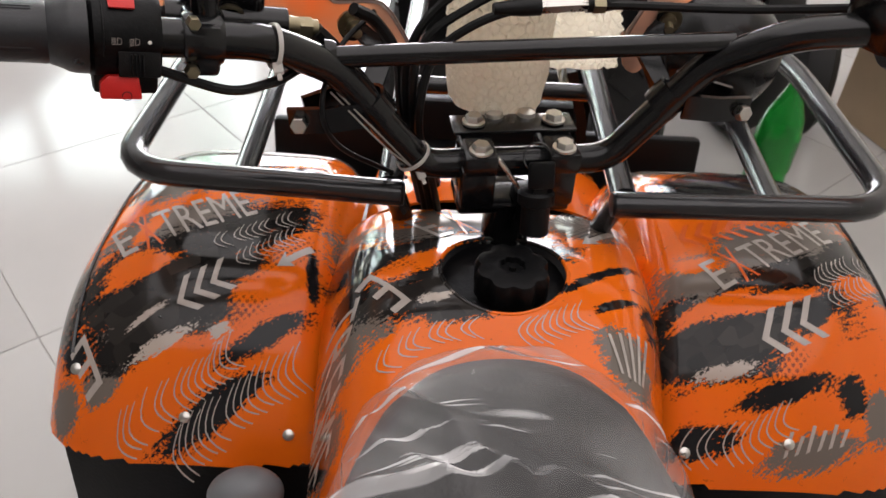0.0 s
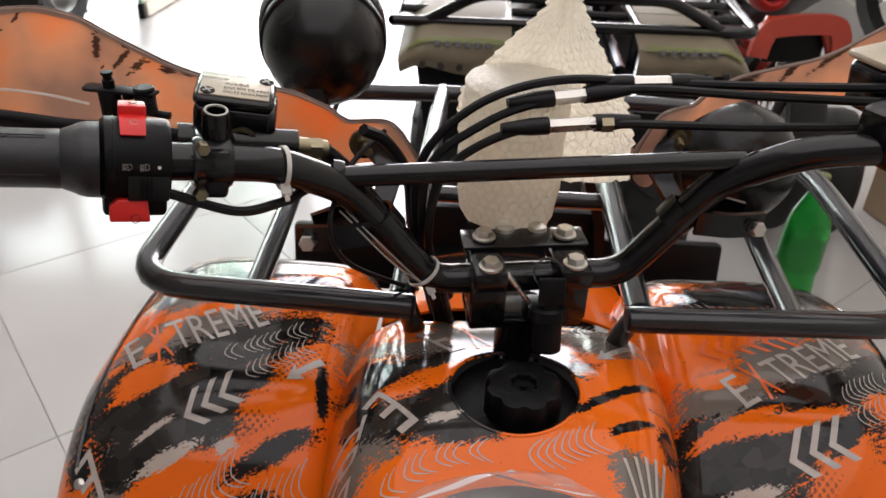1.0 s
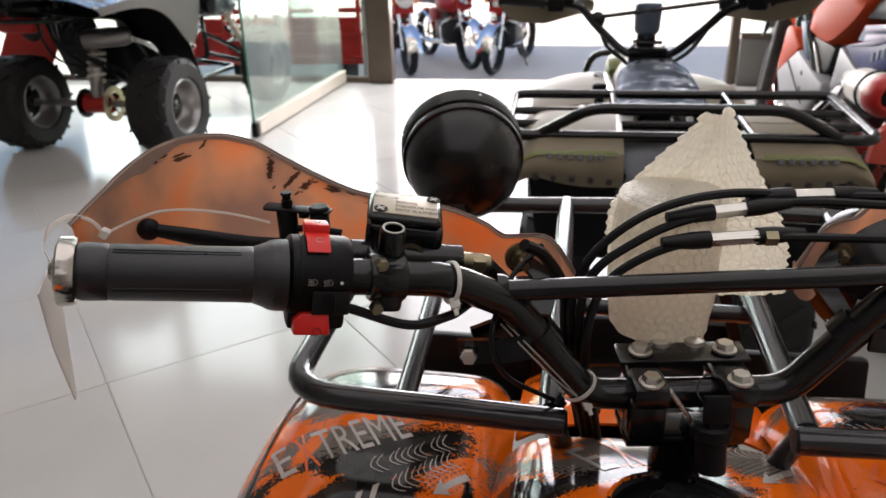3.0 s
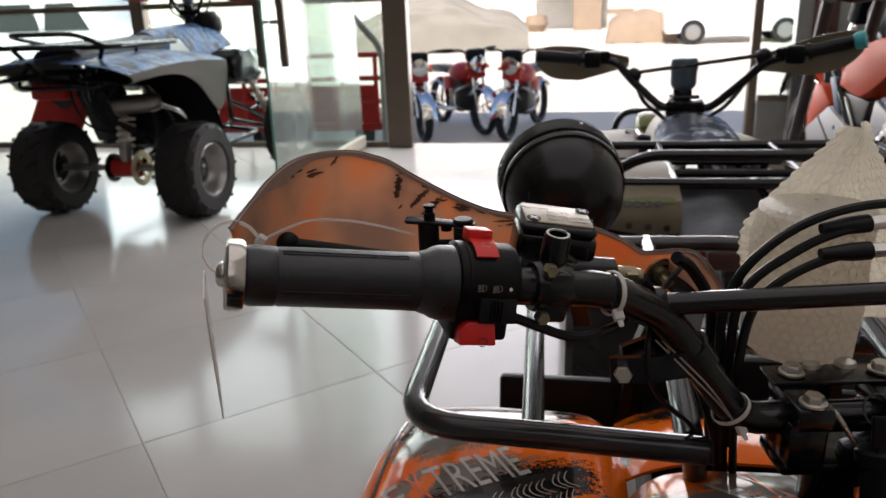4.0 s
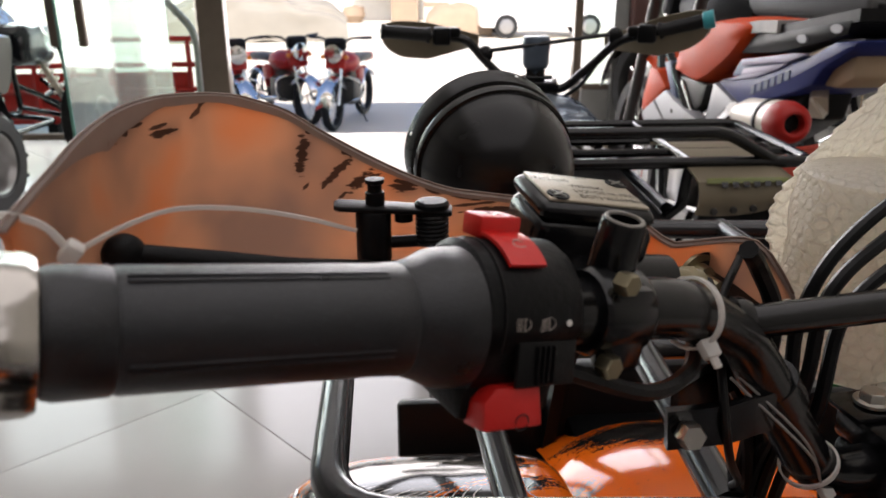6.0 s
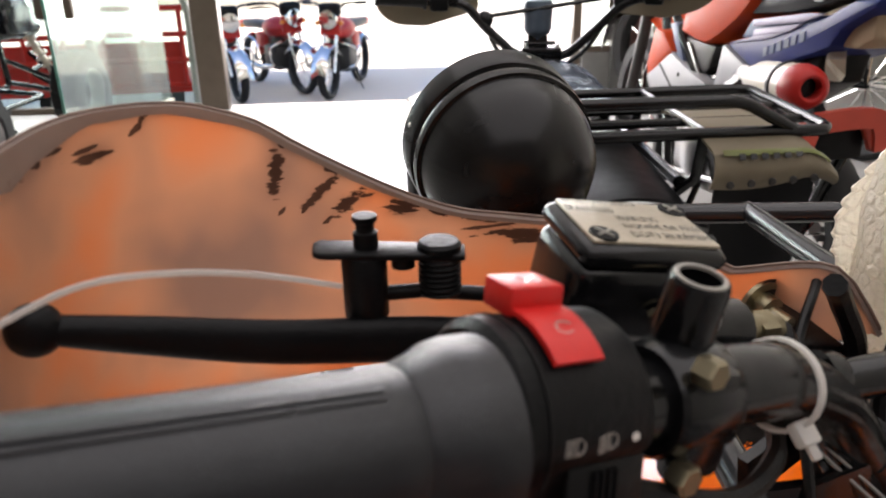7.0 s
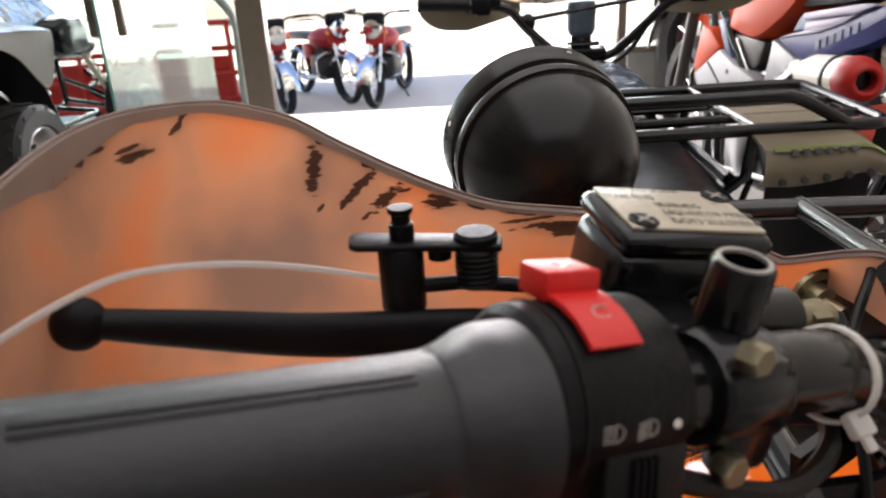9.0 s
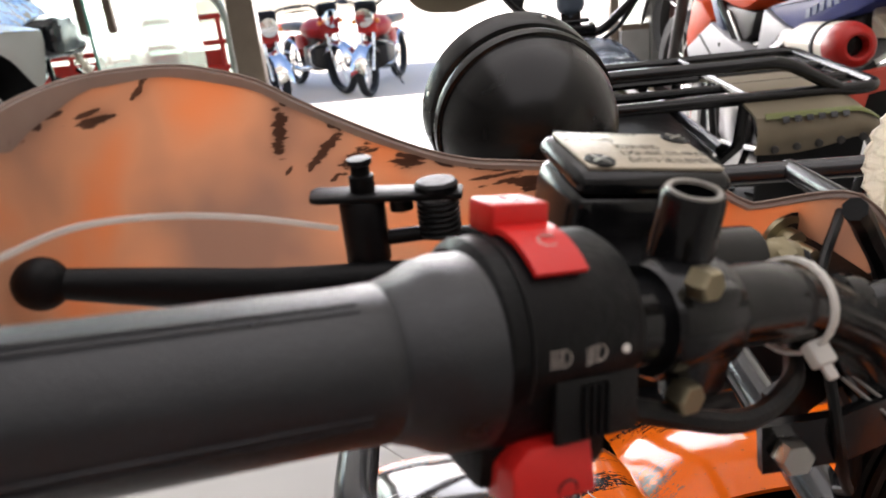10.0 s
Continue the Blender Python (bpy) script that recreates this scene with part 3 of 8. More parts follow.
def clear_film(name, amount=0.35, tint=(0.9, 0.9, 0.9), gloss=0.9, crease=1.0, haze=0.75):
    """Thin creased clear film: mostly see-through, with sharp highlights."""
    mat = bpy.data.materials.new(name)
    mat.use_nodes = True
    nt = mat.node_tree
    N, L = nt.nodes.new, nt.links.new
    b, out = nt.nodes["Principled BSDF"], nt.nodes["Material Output"]
    tc = N("ShaderNodeTexCoord")
    mp = N("ShaderNodeMapping")
    mp.inputs["Rotation"].default_value, mp.inputs["Scale"].default_value = (0, 0, radians(62)), (5 * crease, 19 * crease, 6 * crease)
    L(tc.outputs["Object"], mp.inputs["Vector"])
    n = N("ShaderNodeTexNoise")
    n.inputs["Scale"].default_value, n.inputs["Detail"].default_value, n.inputs["Distortion"].default_value = 1.0, 3, 0.2
    L(mp.outputs["Vector"], n.inputs["Vector"])
    bp = N("ShaderNodeBump")
    bp.inputs["Strength"].default_value, bp.inputs["Distance"].default_value = 0.45, 0.02
    L(n.outputs["Fac"], bp.inputs["Height"])
    L(bp.outputs["Normal"], b.inputs["Normal"])
    b.inputs["Base Color"].default_value = (*tint, 1)
    b.inputs["Roughness"].default_value = 0.09
    b.inputs["Specular IOR Level"].default_value = gloss
    # folded film turns milky; the white streaks also paint highlights along creases
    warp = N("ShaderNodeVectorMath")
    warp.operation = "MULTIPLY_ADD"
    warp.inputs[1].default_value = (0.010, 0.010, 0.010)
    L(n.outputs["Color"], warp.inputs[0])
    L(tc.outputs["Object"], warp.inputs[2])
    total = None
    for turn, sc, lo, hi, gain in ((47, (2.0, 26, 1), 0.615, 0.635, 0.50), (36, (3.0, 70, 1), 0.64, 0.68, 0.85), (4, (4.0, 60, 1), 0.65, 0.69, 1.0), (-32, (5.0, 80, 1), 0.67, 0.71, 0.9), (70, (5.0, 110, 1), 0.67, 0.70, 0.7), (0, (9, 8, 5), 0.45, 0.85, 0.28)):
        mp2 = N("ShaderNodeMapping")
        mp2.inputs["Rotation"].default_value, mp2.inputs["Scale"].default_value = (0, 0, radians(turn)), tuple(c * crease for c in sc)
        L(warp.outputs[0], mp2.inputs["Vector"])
        fold_glint = N("ShaderNodeTexNoise")
        fold_glint.inputs["Scale"].default_value, fold_glint.inputs["Detail"].default_value, fold_glint.inputs["Roughness"].default_value = 1.0, 2, 0.5
        L(mp2.outputs["Vector"], fold_glint.inputs["Vector"])
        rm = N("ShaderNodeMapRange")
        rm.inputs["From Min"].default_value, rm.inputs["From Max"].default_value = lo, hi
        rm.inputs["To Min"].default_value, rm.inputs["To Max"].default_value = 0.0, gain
        L(fold_glint.outputs["Fac"], rm.inputs["Value"])
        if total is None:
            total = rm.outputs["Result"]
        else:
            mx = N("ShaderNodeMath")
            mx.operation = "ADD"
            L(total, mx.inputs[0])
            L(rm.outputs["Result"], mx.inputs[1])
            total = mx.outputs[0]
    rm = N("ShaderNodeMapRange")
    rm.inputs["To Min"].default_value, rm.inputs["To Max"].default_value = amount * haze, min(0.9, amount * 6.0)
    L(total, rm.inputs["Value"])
    tr = N("ShaderNodeBsdfTransparent")
    tr.inputs["Color"].default_value = (*tint, 1)
    ms = N("ShaderNodeMixShader")
    L(rm.outputs["Result"], ms.inputs[0])
    L(tr.outputs[0], ms.inputs[1])
    L(b.outputs[0], ms.inputs[2])
    L(ms.outputs[0], out.inputs["Surface"])
    return mat


M_GUARD = guard_plastic()
M_BUBBLE = bubble_film()
M_RIM = material("smoky_edge", (0.20, 0.13, 0.10), 0.3, 0.0, 0.4, 40, 0.0)
def milky_band():
    """Thin grey-brown plastic without print, light passing through."""
    mat = material("milky_edge", (0.40, 0.33, 0.29), 0.3, 0.0, 0.45, 60, 0.0)
    nt = mat.node_tree
    tr = nt.nodes.new("ShaderNodeBsdfTranslucent")
    tr.inputs["Color"].default_value = (0.50, 0.41, 0.36, 1)
    ms = nt.nodes.new("ShaderNodeMixShader")
    ms.inputs[0].default_value = 0.6
    nt.links.new(nt.nodes["Principled BSDF"].outputs[0], ms.inputs[1])
    nt.links.new(tr.outputs[0], ms.inputs[2])
    nt.links.new(ms.outputs[0], nt.nodes["Material Output"].inputs["Surface"])
    return mat


M_BAND = milky_band()
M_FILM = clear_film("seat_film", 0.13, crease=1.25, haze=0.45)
M_SEAT = material("dark_vinyl", (0.035, 0.034, 0.034), 0.5, 0.0, 0.2, 20, 0.3, 260)
M_STEEL = material("dark_gloss_tube", (0.03, 0.03, 0.032), 0.22, 0.35, 0.25, 20, 0.03, 200, coat=0.4)
# yellowish cast lid, its base colour kept pale to stand for mirrored sky
M_LID = material("satin_lid_sky_sheen", (0.50, 0.44, 0.34), 0.34, 0.3, 0.3, 60, 0.25, 500)

M_KNOB = material("grey_moulded_plastic", (0.16, 0.17, 0.18), 0.35, 0.0, 0.1, 30, 0.05)

# ---- the orange quad in front of the camera ----
atv = thing("quad_bike", "orange and black printed quad bike with wrapped gauge", "quad bike")

BODY = pose(-0.006, 0.55, 0, 0, 0, 0.6) @ pose(0, -0.55, 0)

# fenders: one section carried along one profile
FENDER_DROP = [(0.120, 0.050), (0.130, 0.028), (0.141, 0.012), (0.158, 0.003), (0.20, 0.0), (0.27, 0.0), (0.305, 0.006), (0.330, 0.020), (0.350, 0.044), (0.362, 0.08), (0.368, 0.125)]
FENDER_TOP = [(0.455, 0.53), (0.475, 0.572), (0.495, 0.607), (0.53, 0.648), (0.565, 0.674), (0.60, 0.686), (0.65, 0.690), (0.69, 0.690), (0.73, 0.685), (0.77, 0.673), (0.80, 0.656), (0.84, 0.622), (0.87, 0.58)]
FENDER_EDGE = 0.567
# centre panel between the fenders, in front of the seat
TANK_DROP = [(0.0, 0.0), (0.055, 0.001), (0.092, 0.006), (0.112, 0.017), (0.125, 0.034), (0.135, 0.056), (0.150, 0.098), (0.170, 0.150)]
TANK_WIDE = [(0.38, 0.82), (0.47, 0.85), (0.56, 0.96), (0.62, 1.0)]
TANK_TOP = [(0.36, 0.66), (0.40, 0.685), (0.44, 0.705), (0.48, 0.720), (0.52, 0.727), (0.56, 0.724), (0.60, 0.715), (0.64, 0.705), (0.66, 0.699)]


def fender_z(x, y):
    return lerp_table(FENDER_TOP, y) - lerp_table(FENDER_DROP, abs(x))


def tank_z(x, y):
    return lerp_table(TANK_TOP, y) - lerp_table(TANK_DROP, abs(x) / lerp_table(TANK_WIDE, y))


def skin_z(x, y):
    """Height of the painted skin."""
    return tank_z(x, y) if abs(x) < 0.122 else max(fender_z(x, y), tank_z(x, y) if abs(x) < 0.135 else -1)


def fender(side):
    arc = [0.0]
    for (a, b), (c, d) in zip(FENDER_DROP, FENDER_DROP[1:]):
        arc.append(arc[-1] + math.hypot(c - a, d - b))
    xs = [(s / arc[-1], p[0]) for s, p in zip(arc, FENDER_DROP)]
    ds = [(s / arc[-1], p[1]) for s, p in zip(arc, FENDER_DROP)]

    def f(u, v):
        x, d = lerp_table(xs, u), lerp_table(ds, u)
        y_end = 0.455
        while lerp_table(FENDER_TOP, y_end) - d < FENDER_EDGE and y_end < 0.75:
            y_end += 0.002
        front = 0.868 - 0.02 * u
        y = front + (y_end - front) * v
        return Vector((side * x, y, max(lerp_table(FENDER_TOP, y) - d, FENDER_EDGE - 0.002)))
    return surface(f, 90, 110, -0.003 * side)


for side, word in ((-1, "left"), (1, "right")):
    bm = fender(side)
    bmesh.ops.recalc_face_normals(bm, faces=bm.faces)
    fo = lay_print(part("front_fender", bm, M_GRAPHIC, atv, "glossy orange fender with black and grey torn print", BODY))
    # raised seam round the outer shoulder
    seam = [(side * 0.330, y, fender_z(0.330, y) + 0.001) for y in np.linspace(0.76, 0.53, 26)]
    part("seam", tube(seam, 0.0016, 6), M_PRINT_DARK, fo)
    # black lower flap behind the wheel
    flap = [(0.13, 0.0), (0.35, 0.0), (0.345, -0.20), (0.15, -0.30)]
    bm = surface(lambda u, v, s=side: Vector((s * (0.128 + 0.224 * u - 0.01 * v), 0.478 + 0.035 * u ** 2 - 0.05 * v, 0.566 - 0.22 * v)), 10, 8, 0.004)
    part("mud_flap", bm, M_PLASTIC, atv, "", BODY)
    for k, (bx, by) in enumerate(((0.155, 0.488), (0.235, 0.492), (0.325, 0.520))):
        z = fender_z(bx, by)
        part("bolt", lathe([(0.0046, 0), (0.0044, 0.0016), (0.0022, 0.0026), (0, 0.0027)], 14, axis_pose((side * bx, by, z), (0, -0.7, 0.7))), M_ZINC, fo)
    # front black deflector in front of the wheel
    part("front_flap", box(0.15, 0.02, 0.085, pose(side * 0.193, 0.955, 0.566, -12), 0.006), M_PLASTIC, atv)
    part("front_flap", strap([(side * 0.12, 0.95, 0.56), (side * 0.11, 0.95, 0.64), (side * 0.09, 0.95, 0.70)], 0.03, 0.012), M_PLASTIC, atv)

CAP_X, CAP_Y, CAP_R = 0.0035, 0.543, 0.047
bm = surface(lambda u, v: Vector(((u - 0.5) * 0.270, 0.36 + 0.285 * v, tank_z((u - 0.5) * 0.270, 0.36 + 0.285 * v))), 80, 92, 0.0,
             keep=lambda c: math.hypot(c.x - CAP_X, c.y - CAP_Y) > CAP_R)
for v in bm.verts:
    d = math.hypot(v.co.x - CAP_X, v.co.y - CAP_Y)
    if d < CAP_R + 0.0035 and v.is_boundary:
        k = CAP_R / d
        v.co.x, v.co.y = CAP_X + (v.co.x - CAP_X) * k, CAP_Y + (v.co.y - CAP_Y) * k
        v.co.z = tank_z(v.co.x, v.co.y)
tank = lay_print(part("tank_cover", bm, M_GRAPHIC, atv, "glossy orange tank cover with printed letters", BODY))
ring = []
for k in range(49):
    a = 2 * math.pi * k / 48
    x, y = CAP_X + CAP_R * math.cos(a), CAP_Y + CAP_R * math.sin(a)
    ring.append((x, y, tank_z(x, y) - 0.0005))
lay_print(part("filler_lip", tube(ring, 0.0016, 8, caps=False), M_GRAPHIC, tank))
part("filler_well", lathe([(CAP_R, 0.0), (CAP_R - 0.002, -0.03), (0.03, -0.045), (0.0, -0.046)], 40, pose(CAP_X, CAP_Y, 0.712)), M_PLASTIC, tank)
cap = part("fuel_cap", lathe([(0.033, -0.04), (0.033, 0.0), (0.036, 0.003), (0.036, 0.019), (0.0335, 0.0245), (0.026, 0.0262), (0.019, 0.0255), (0.016, 0.0262), (0.0125, 0.0255), (0.0115, 0.0205), (0.0035, 0.0205), (0.003, 0.0240), (0, 0.0243)], 96, pose(CAP_X - 0.001, CAP_Y - 0.010, 0.714) @ Matrix.Diagonal((0.77, 0.77, 0.92, 1)), lobes=8, depth=0.13), M_PLASTIC, atv, "black scalloped plastic fuel cap")

# nose panel and dark chassis under the opening for the steering column
bm = surface(lambda u, v: Vector(((u - 0.5) * 0.26, 0.76 + 0.20 * v, 0.635 - 0.055 * v ** 2 - 0.03 * abs(2 * u - 1) ** 3)), 16, 12, 0.003)
bmesh.ops.reverse_faces(bm, faces=bm.faces)
lay_print(part("nose_panel", bm, M_GRAPHIC, atv))
part("front_panel", box(0.24, 0.03, 0.13, pose(0, 0.968, 0.575, -8), 0.008), M_PLASTIC, atv)
part("chassis", box(0.20, 0.40, 0.12, pose(0, 0.78, 0.53), 0.01), M_PLASTIC, atv)
part("chassis", box(0.26, 1.0, 0.16, pose(0, 0.10, 0.46), 0.02), M_PLASTIC, atv)
part("foot_board", box(0.78, 0.36, 0.02, pose(0, 0.26, 0.33), 0.006), M_PLASTIC, atv)

# seat in clear film
SEAT_W = [(-0.35, 0.14), (0.0, 0.145), (0.2, 0.130), (0.32, 0.112), (0.40, 0.094), (0.44, 0.076), (0.466, 0.04)]
SEAT_Z = [(-0.35, 0.80), (0.0, 0.765), (0.2, 0.752), (0.32, 0.752), (0.40, 0.750), (0.44, 0.738), (0.462, 0.715)]


# long straight folds of the film: turn, distance from the origin, height, half width
fold_rnd = random.Random(11)
FOLDS = [(radians(fold_rnd.choice((28, 35, 42, 50, 64, 8, -10)) + fold_rnd.uniform(-5, 5)), 0.10 + 0.020 * k + fold_rnd.uniform(-0.01, 0.01), fold_rnd.uniform(0.3, 1.0), fold_rnd.uniform(0.006, 0.016)) for k in range(26)]


def seat_skin(grow=0.0, wrinkle=0.0):
    def f(u, v):
        y = -0.35 + (0.812 + grow) * v
        w, z = lerp_table(SEAT_W, y - grow) + grow, lerp_table(SEAT_Z, y - grow) + grow
        a = math.pi * (u - 0.5) * 1.05
        p = Vector((w * math.sin(a) / math.sin(math.pi * 0.525), y, z - 0.11 * (1 - max(0, math.cos(a)) ** 0.55)))
        if wrinkle:
            for a0, off, amp, wide in FOLDS:
                d = abs(p.x * math.sin(a0) + p.y * math.cos(a0) - off) / wide
                if d < 1:
                    p.z += wrinkle * amp * (1 - d) ** 1.6
            p.z += wrinkle * 0.25 * noise.noise(Vector((p.x * 30, p.y * 30, 1)))
        return p
    return f


part("seat", surface(seat_skin(), 26, 40, 0.0), M_SEAT, atv, "dark vinyl seat")
film = surface(seat_skin(0.005, 0.012), 120, 300, 0.0)
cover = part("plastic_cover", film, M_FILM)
tagged(cover, "crumpled clear plastic film covering the dark seat", "plastic film")

# front rack of bent tube
for side in (-1, 1):
    line = fillet([(side * 0.082, 0.600, 0.748), (side * 0.300, 0.604, 0.754), (side * 0.306, 0.86, 0.752), (side * 0.26, 1.06, 0.745), (0, 1.08, 0.745)], 0.045, 6)
    rack = part("front_rack", tube(line, 0.0105, 14), M_STEEL, atv, "glossy black bent tube rack")
    part("rack_tube", tube([(side * 0.205, 0.606, 0.752), (side * 0.218, 0.86, 0.750), (side * 0.225, 1.07, 0.745)], 0.009, 12), M_STEEL, rack)
    part("rack_tube", tube([(side * 0.092, 0.612, 0.746), (side * 0.090, 0.80, 0.756), (side * 0.09, 1.08, 0.745)], 0.0105, 12), M_STEEL, rack)
    part("weld_tab", box(0.016, 0.02, 0.004, pose(side * 0.202, 0.610, 0.7475), 0.001), M_STEEL, rack)
    part("tube_plug", lathe([(0.0095, 0), (0.0095, 0.002), (0.0, 0.003)], 14, axis_pose((side * 0.082, 0.600, 0.748), (-side, 0, -0.03))), M_PLASTIC, rack)
    part("rack_stay", tube([(side * 0.09, 0.615, 0.742), (side * 0.075, 0.65, 0.66)], 0.009, 10), M_STEEL, rack)
part("rack_cross_tube", tube([(-0.09, 0.80, 0.742), (0.09, 0.80, 0.742)], 0.0085, 12), M_STEEL, atv)

# wheels under the fenders
TREAD = {}


def wheel(parent, m, r, w, rim_mat, knobs=18):
    """Off-road wheel, axis along local x."""
    turn = m @ pose(0, 0, 0, 0, 90, 0)
    prof = [(r * 0.52, -w * 0.42), (r * 0.60, -w * 0.5), (r * 0.85, -w * 0.5), (r * 0.95, -w * 0.40), (r * 0.97, 0.0), (r * 0.95, w * 0.40), (r * 0.85, w * 0.5), (r * 0.60, w * 0.5), (r * 0.52, w * 0.42), (r * 0.50, 0)]
    bm = lathe(prof + [prof[0]], 40)
    tyre = part("tyre", bm, M_TYRE, parent, m=turn)
    holder, base = (tyre, Matrix.Identity(4)) if parent == atv else (parent, turn)
    for row in (-1, 1):
        key = (r, w, row)
        for k in range(knobs):
            a = 2 * math.pi * (k + (0.5 if row > 0 else 0)) / knobs
            m2 = base @ Matrix.Rotation(a, 4, "Z")
            if key not in TREAD:
                kb = join(box(r * 0.045, r * 0.10, w * 0.38, pose(r * 0.965, 0, 0) @ pose(0, 0, row * w * 0.20, 34 * row), 0.0),
                          moved(box(r * 0.14, r * 0.07, w * 0.02, pose(r * 0.87, 0, row * w * 0.480), 0.0), Matrix.Rotation(0.07, 4, "Z")))
                blk = part("tread_block", kb, M_TYRE, holder, m=m2, smooth=False)
                TREAD[key] = blk.data
            else:
                blk = new("tread_block", TREAD[key])
                blk.parent, blk.matrix_basis = holder, m2
    face = [(r * 0.53, -w * 0.40), (r * 0.56, -w * 0.45), (r * 0.535, -w * 0.47), (r * 0.50, -w * 0.43), (r * 0.47, -w * 0.28), (r * 0.44, -w * 0.14), (r * 0.40, -w * 0.08), (r * 0.34, -w * 0.07), (r * 0.34, -w * 0.02), (r * 0.53, -w * 0.02), (r * 0.53, -w * 0.40)]
    disc = [(r * 0.36, -w * 0.05), (r * 0.30, -w * 0.09), (r * 0.20, -w * 0.08), (r * 0.15, -w * 0.10), (r * 0.12, -w * 0.22), (r * 0.06, -w * 0.24), (0, -w * 0.24)]
    rim = join(lathe(face, 32), moved(lathe(face, 32), pose(0, 0, 0, 180)))
    part("hub", join(lathe(disc, 28), moved(lathe(disc, 28), pose(0, 0, 0, 180))), M_BLACK, parent, m=turn)
    for side_a in (0, 180):
        for k in range(4):
            a = math.pi / 2 * k + 0.4
            part("wheel_nut", lathe([(r * 0.035, 0), (r * 0.035, r * 0.05), (0, r * 0.05)], 6), M_ZINC, parent, m=turn @ pose(0, 0, 0, side_a) @ pose(r * 0.28 * math.cos(a), r * 0.28 * math.sin(a), -w * 0.09, 180))
    part("rim", rim, rim_mat, parent, m=turn)
    return tyre


for x, y, a in ((-0.33, 0.79, 10), (0.33, 0.79, 10), (-0.34, -0.22, 0), (0.34, -0.22, 0)):
    wheel(atv, pose(x, y, 0.235, 0, 0, a), 0.235, 0.17, M_PLASTIC, 16)
lay_print(part("rear_fender", surface(lambda u, v: Vector(((u - 0.5) * 0.74, -0.50 + 0.5 * v, 0.68 - 0.10 * abs(2 * u - 1) ** 3 - 0.15 * (abs(2 * v - 1)) ** 4)), 20, 14, 0.003), M_GRAPHIC, atv))

# ---- handlebar frame: u to the right, v ahead, w up; steered a little to the left ----
HB = pose(0.002, 0.596, 0.785, 0, 0, 9.5)


def bar_line(s):
    return [(s * 0.372, -0.0898, 0.1463), (s * 0.167, -0.0317, 0.1086), (s * 0.126, -0.010, 0.080), (s * 0.070, 0, 0.0), (0, 0, 0)]


left = fillet([(-0.350, -0.0836, 0.1423)] + bar_line(-1)[1:], 0.016, 6)
right = fillet([(0.350, -0.0836, 0.1423)] + bar_line(1)[1:], 0.016, 6)
bar = part("handlebar", tube(left + list(reversed(right))[1:], 0.011, 16), M_BLACK, atv, "satin black steel handlebar", HB)
part("crossbar", tube([(-0.137, -0.012, 0.089), (0.137, -0.012, 0.095)], 0.0072, 12), M_BLACK, bar)
for s in (-1, 1):
    part("weld", lathe([(0.009, 0), (0.0085, 0.004), (0.0072, 0.007)], 12, axis_pose((s * 0.134, -0.012, 0.092), (-s, 0, 0))), M_BLACK, bar)

# bar clamps
for s in (-1, 1):
    part("bar_clamp", join(box(0.024, 0.052, 0.016, pose(s * 0.030, 0, 0.011), 0.003), box(0.026, 0.042, 0.034, pose(s * 0.030, 0.002, -0.013), 0.004)), M_BLACK, bar)
    for v in (-0.017, 0.017):
        part("clamp_bolt", hex_bolt(0.0066, 0.006), M_ZINC, bar, m=pose(s * 0.030, v, 0.020 + (0.004 if v > 0 else 0), 0, 0, 17 * s))
part("clamp_plate", box(0.092, 0.026, 0.003, pose(0, 0.019, 0.0205), 0.0012), M_BLACK, bar)
for s in (-1, 1):
    part("dome_screw", lathe([(0.0075, 0), (0.0068, 0.003), (0.003, 0.005), (0, 0.0052)], 16, pose(s * 0.0125, 0.030, 0.022)), M_ZINC, bar)
part("steering_stem", tube([(0, 0.005, -0.03), (0, 0.03, -0.30)], 0.019, 16), M_BLACK, bar)
part("stem_bracket", box(0.086, 0.04, 0.010, pose(0, 0.008, -0.034), 0.003), M_BLACK, bar)

# ignition lock with key and ring, in front of the seat
lock = part("ignition_lock", join(lathe([(0.0105, -0.022), (0.0105, 0.0), (0.0135, 0.002), (0.0135, 0.010), (0.0115, 0.012), (0, 0.012)], 24, pose(0.012, -0.026, -0.022, -14)),
                                  box(0.022, 0.022, 0.03, pose(0.010, -0.004, -0.034), 0.006)), M_PLASTIC, atv, "black ignition lock", HB)
part("key_head", join(box(0.019, 0.005, 0.020, pose(0.012, -0.030, 0.006, -14), 0.002), box(0.010, 0.003, 0.02, pose(0.012, -0.031, -0.004, -14))), M_PLASTIC, lock)
ring = [(0.010 + 0.010 * math.cos(a), -0.022 + 0.006 * math.sin(a), 0.016 + 0.0085 * math.sin(a)) for a in np.linspace(0, 2 * math.pi, 33)]
part("key_ring", tube(ring, 0.0007, 6, caps=False), M_STEEL, lock)
part("spare_key", box(0.003, 0.006, 0.030, pose(-0.010, -0.022, 0.004, 0, -34, 0), 0.001), M_ZINC, lock)

# grips; local x along the bar towards the middle, origin at the switch housing
def grip_frame(s):
    d = Vector((s * 0.195, -0.0553, 0.0359)).normalized()
    p = Vector((s * 0.160, -0.0297, 0.1073)) + d * 0.081
    x = -d if s < 0 else d
    z = Vector((0, 0, 1))
    z = (z - x * z.dot(x)).normalized()
    m = Matrix((x, z.cross(x), z)).transposed().to_4x4()
    m.translation = p
    return HB @ m


GL = grip_frame(-1)
TO_X = pose(0, 0, 0, 0, 90, 0)


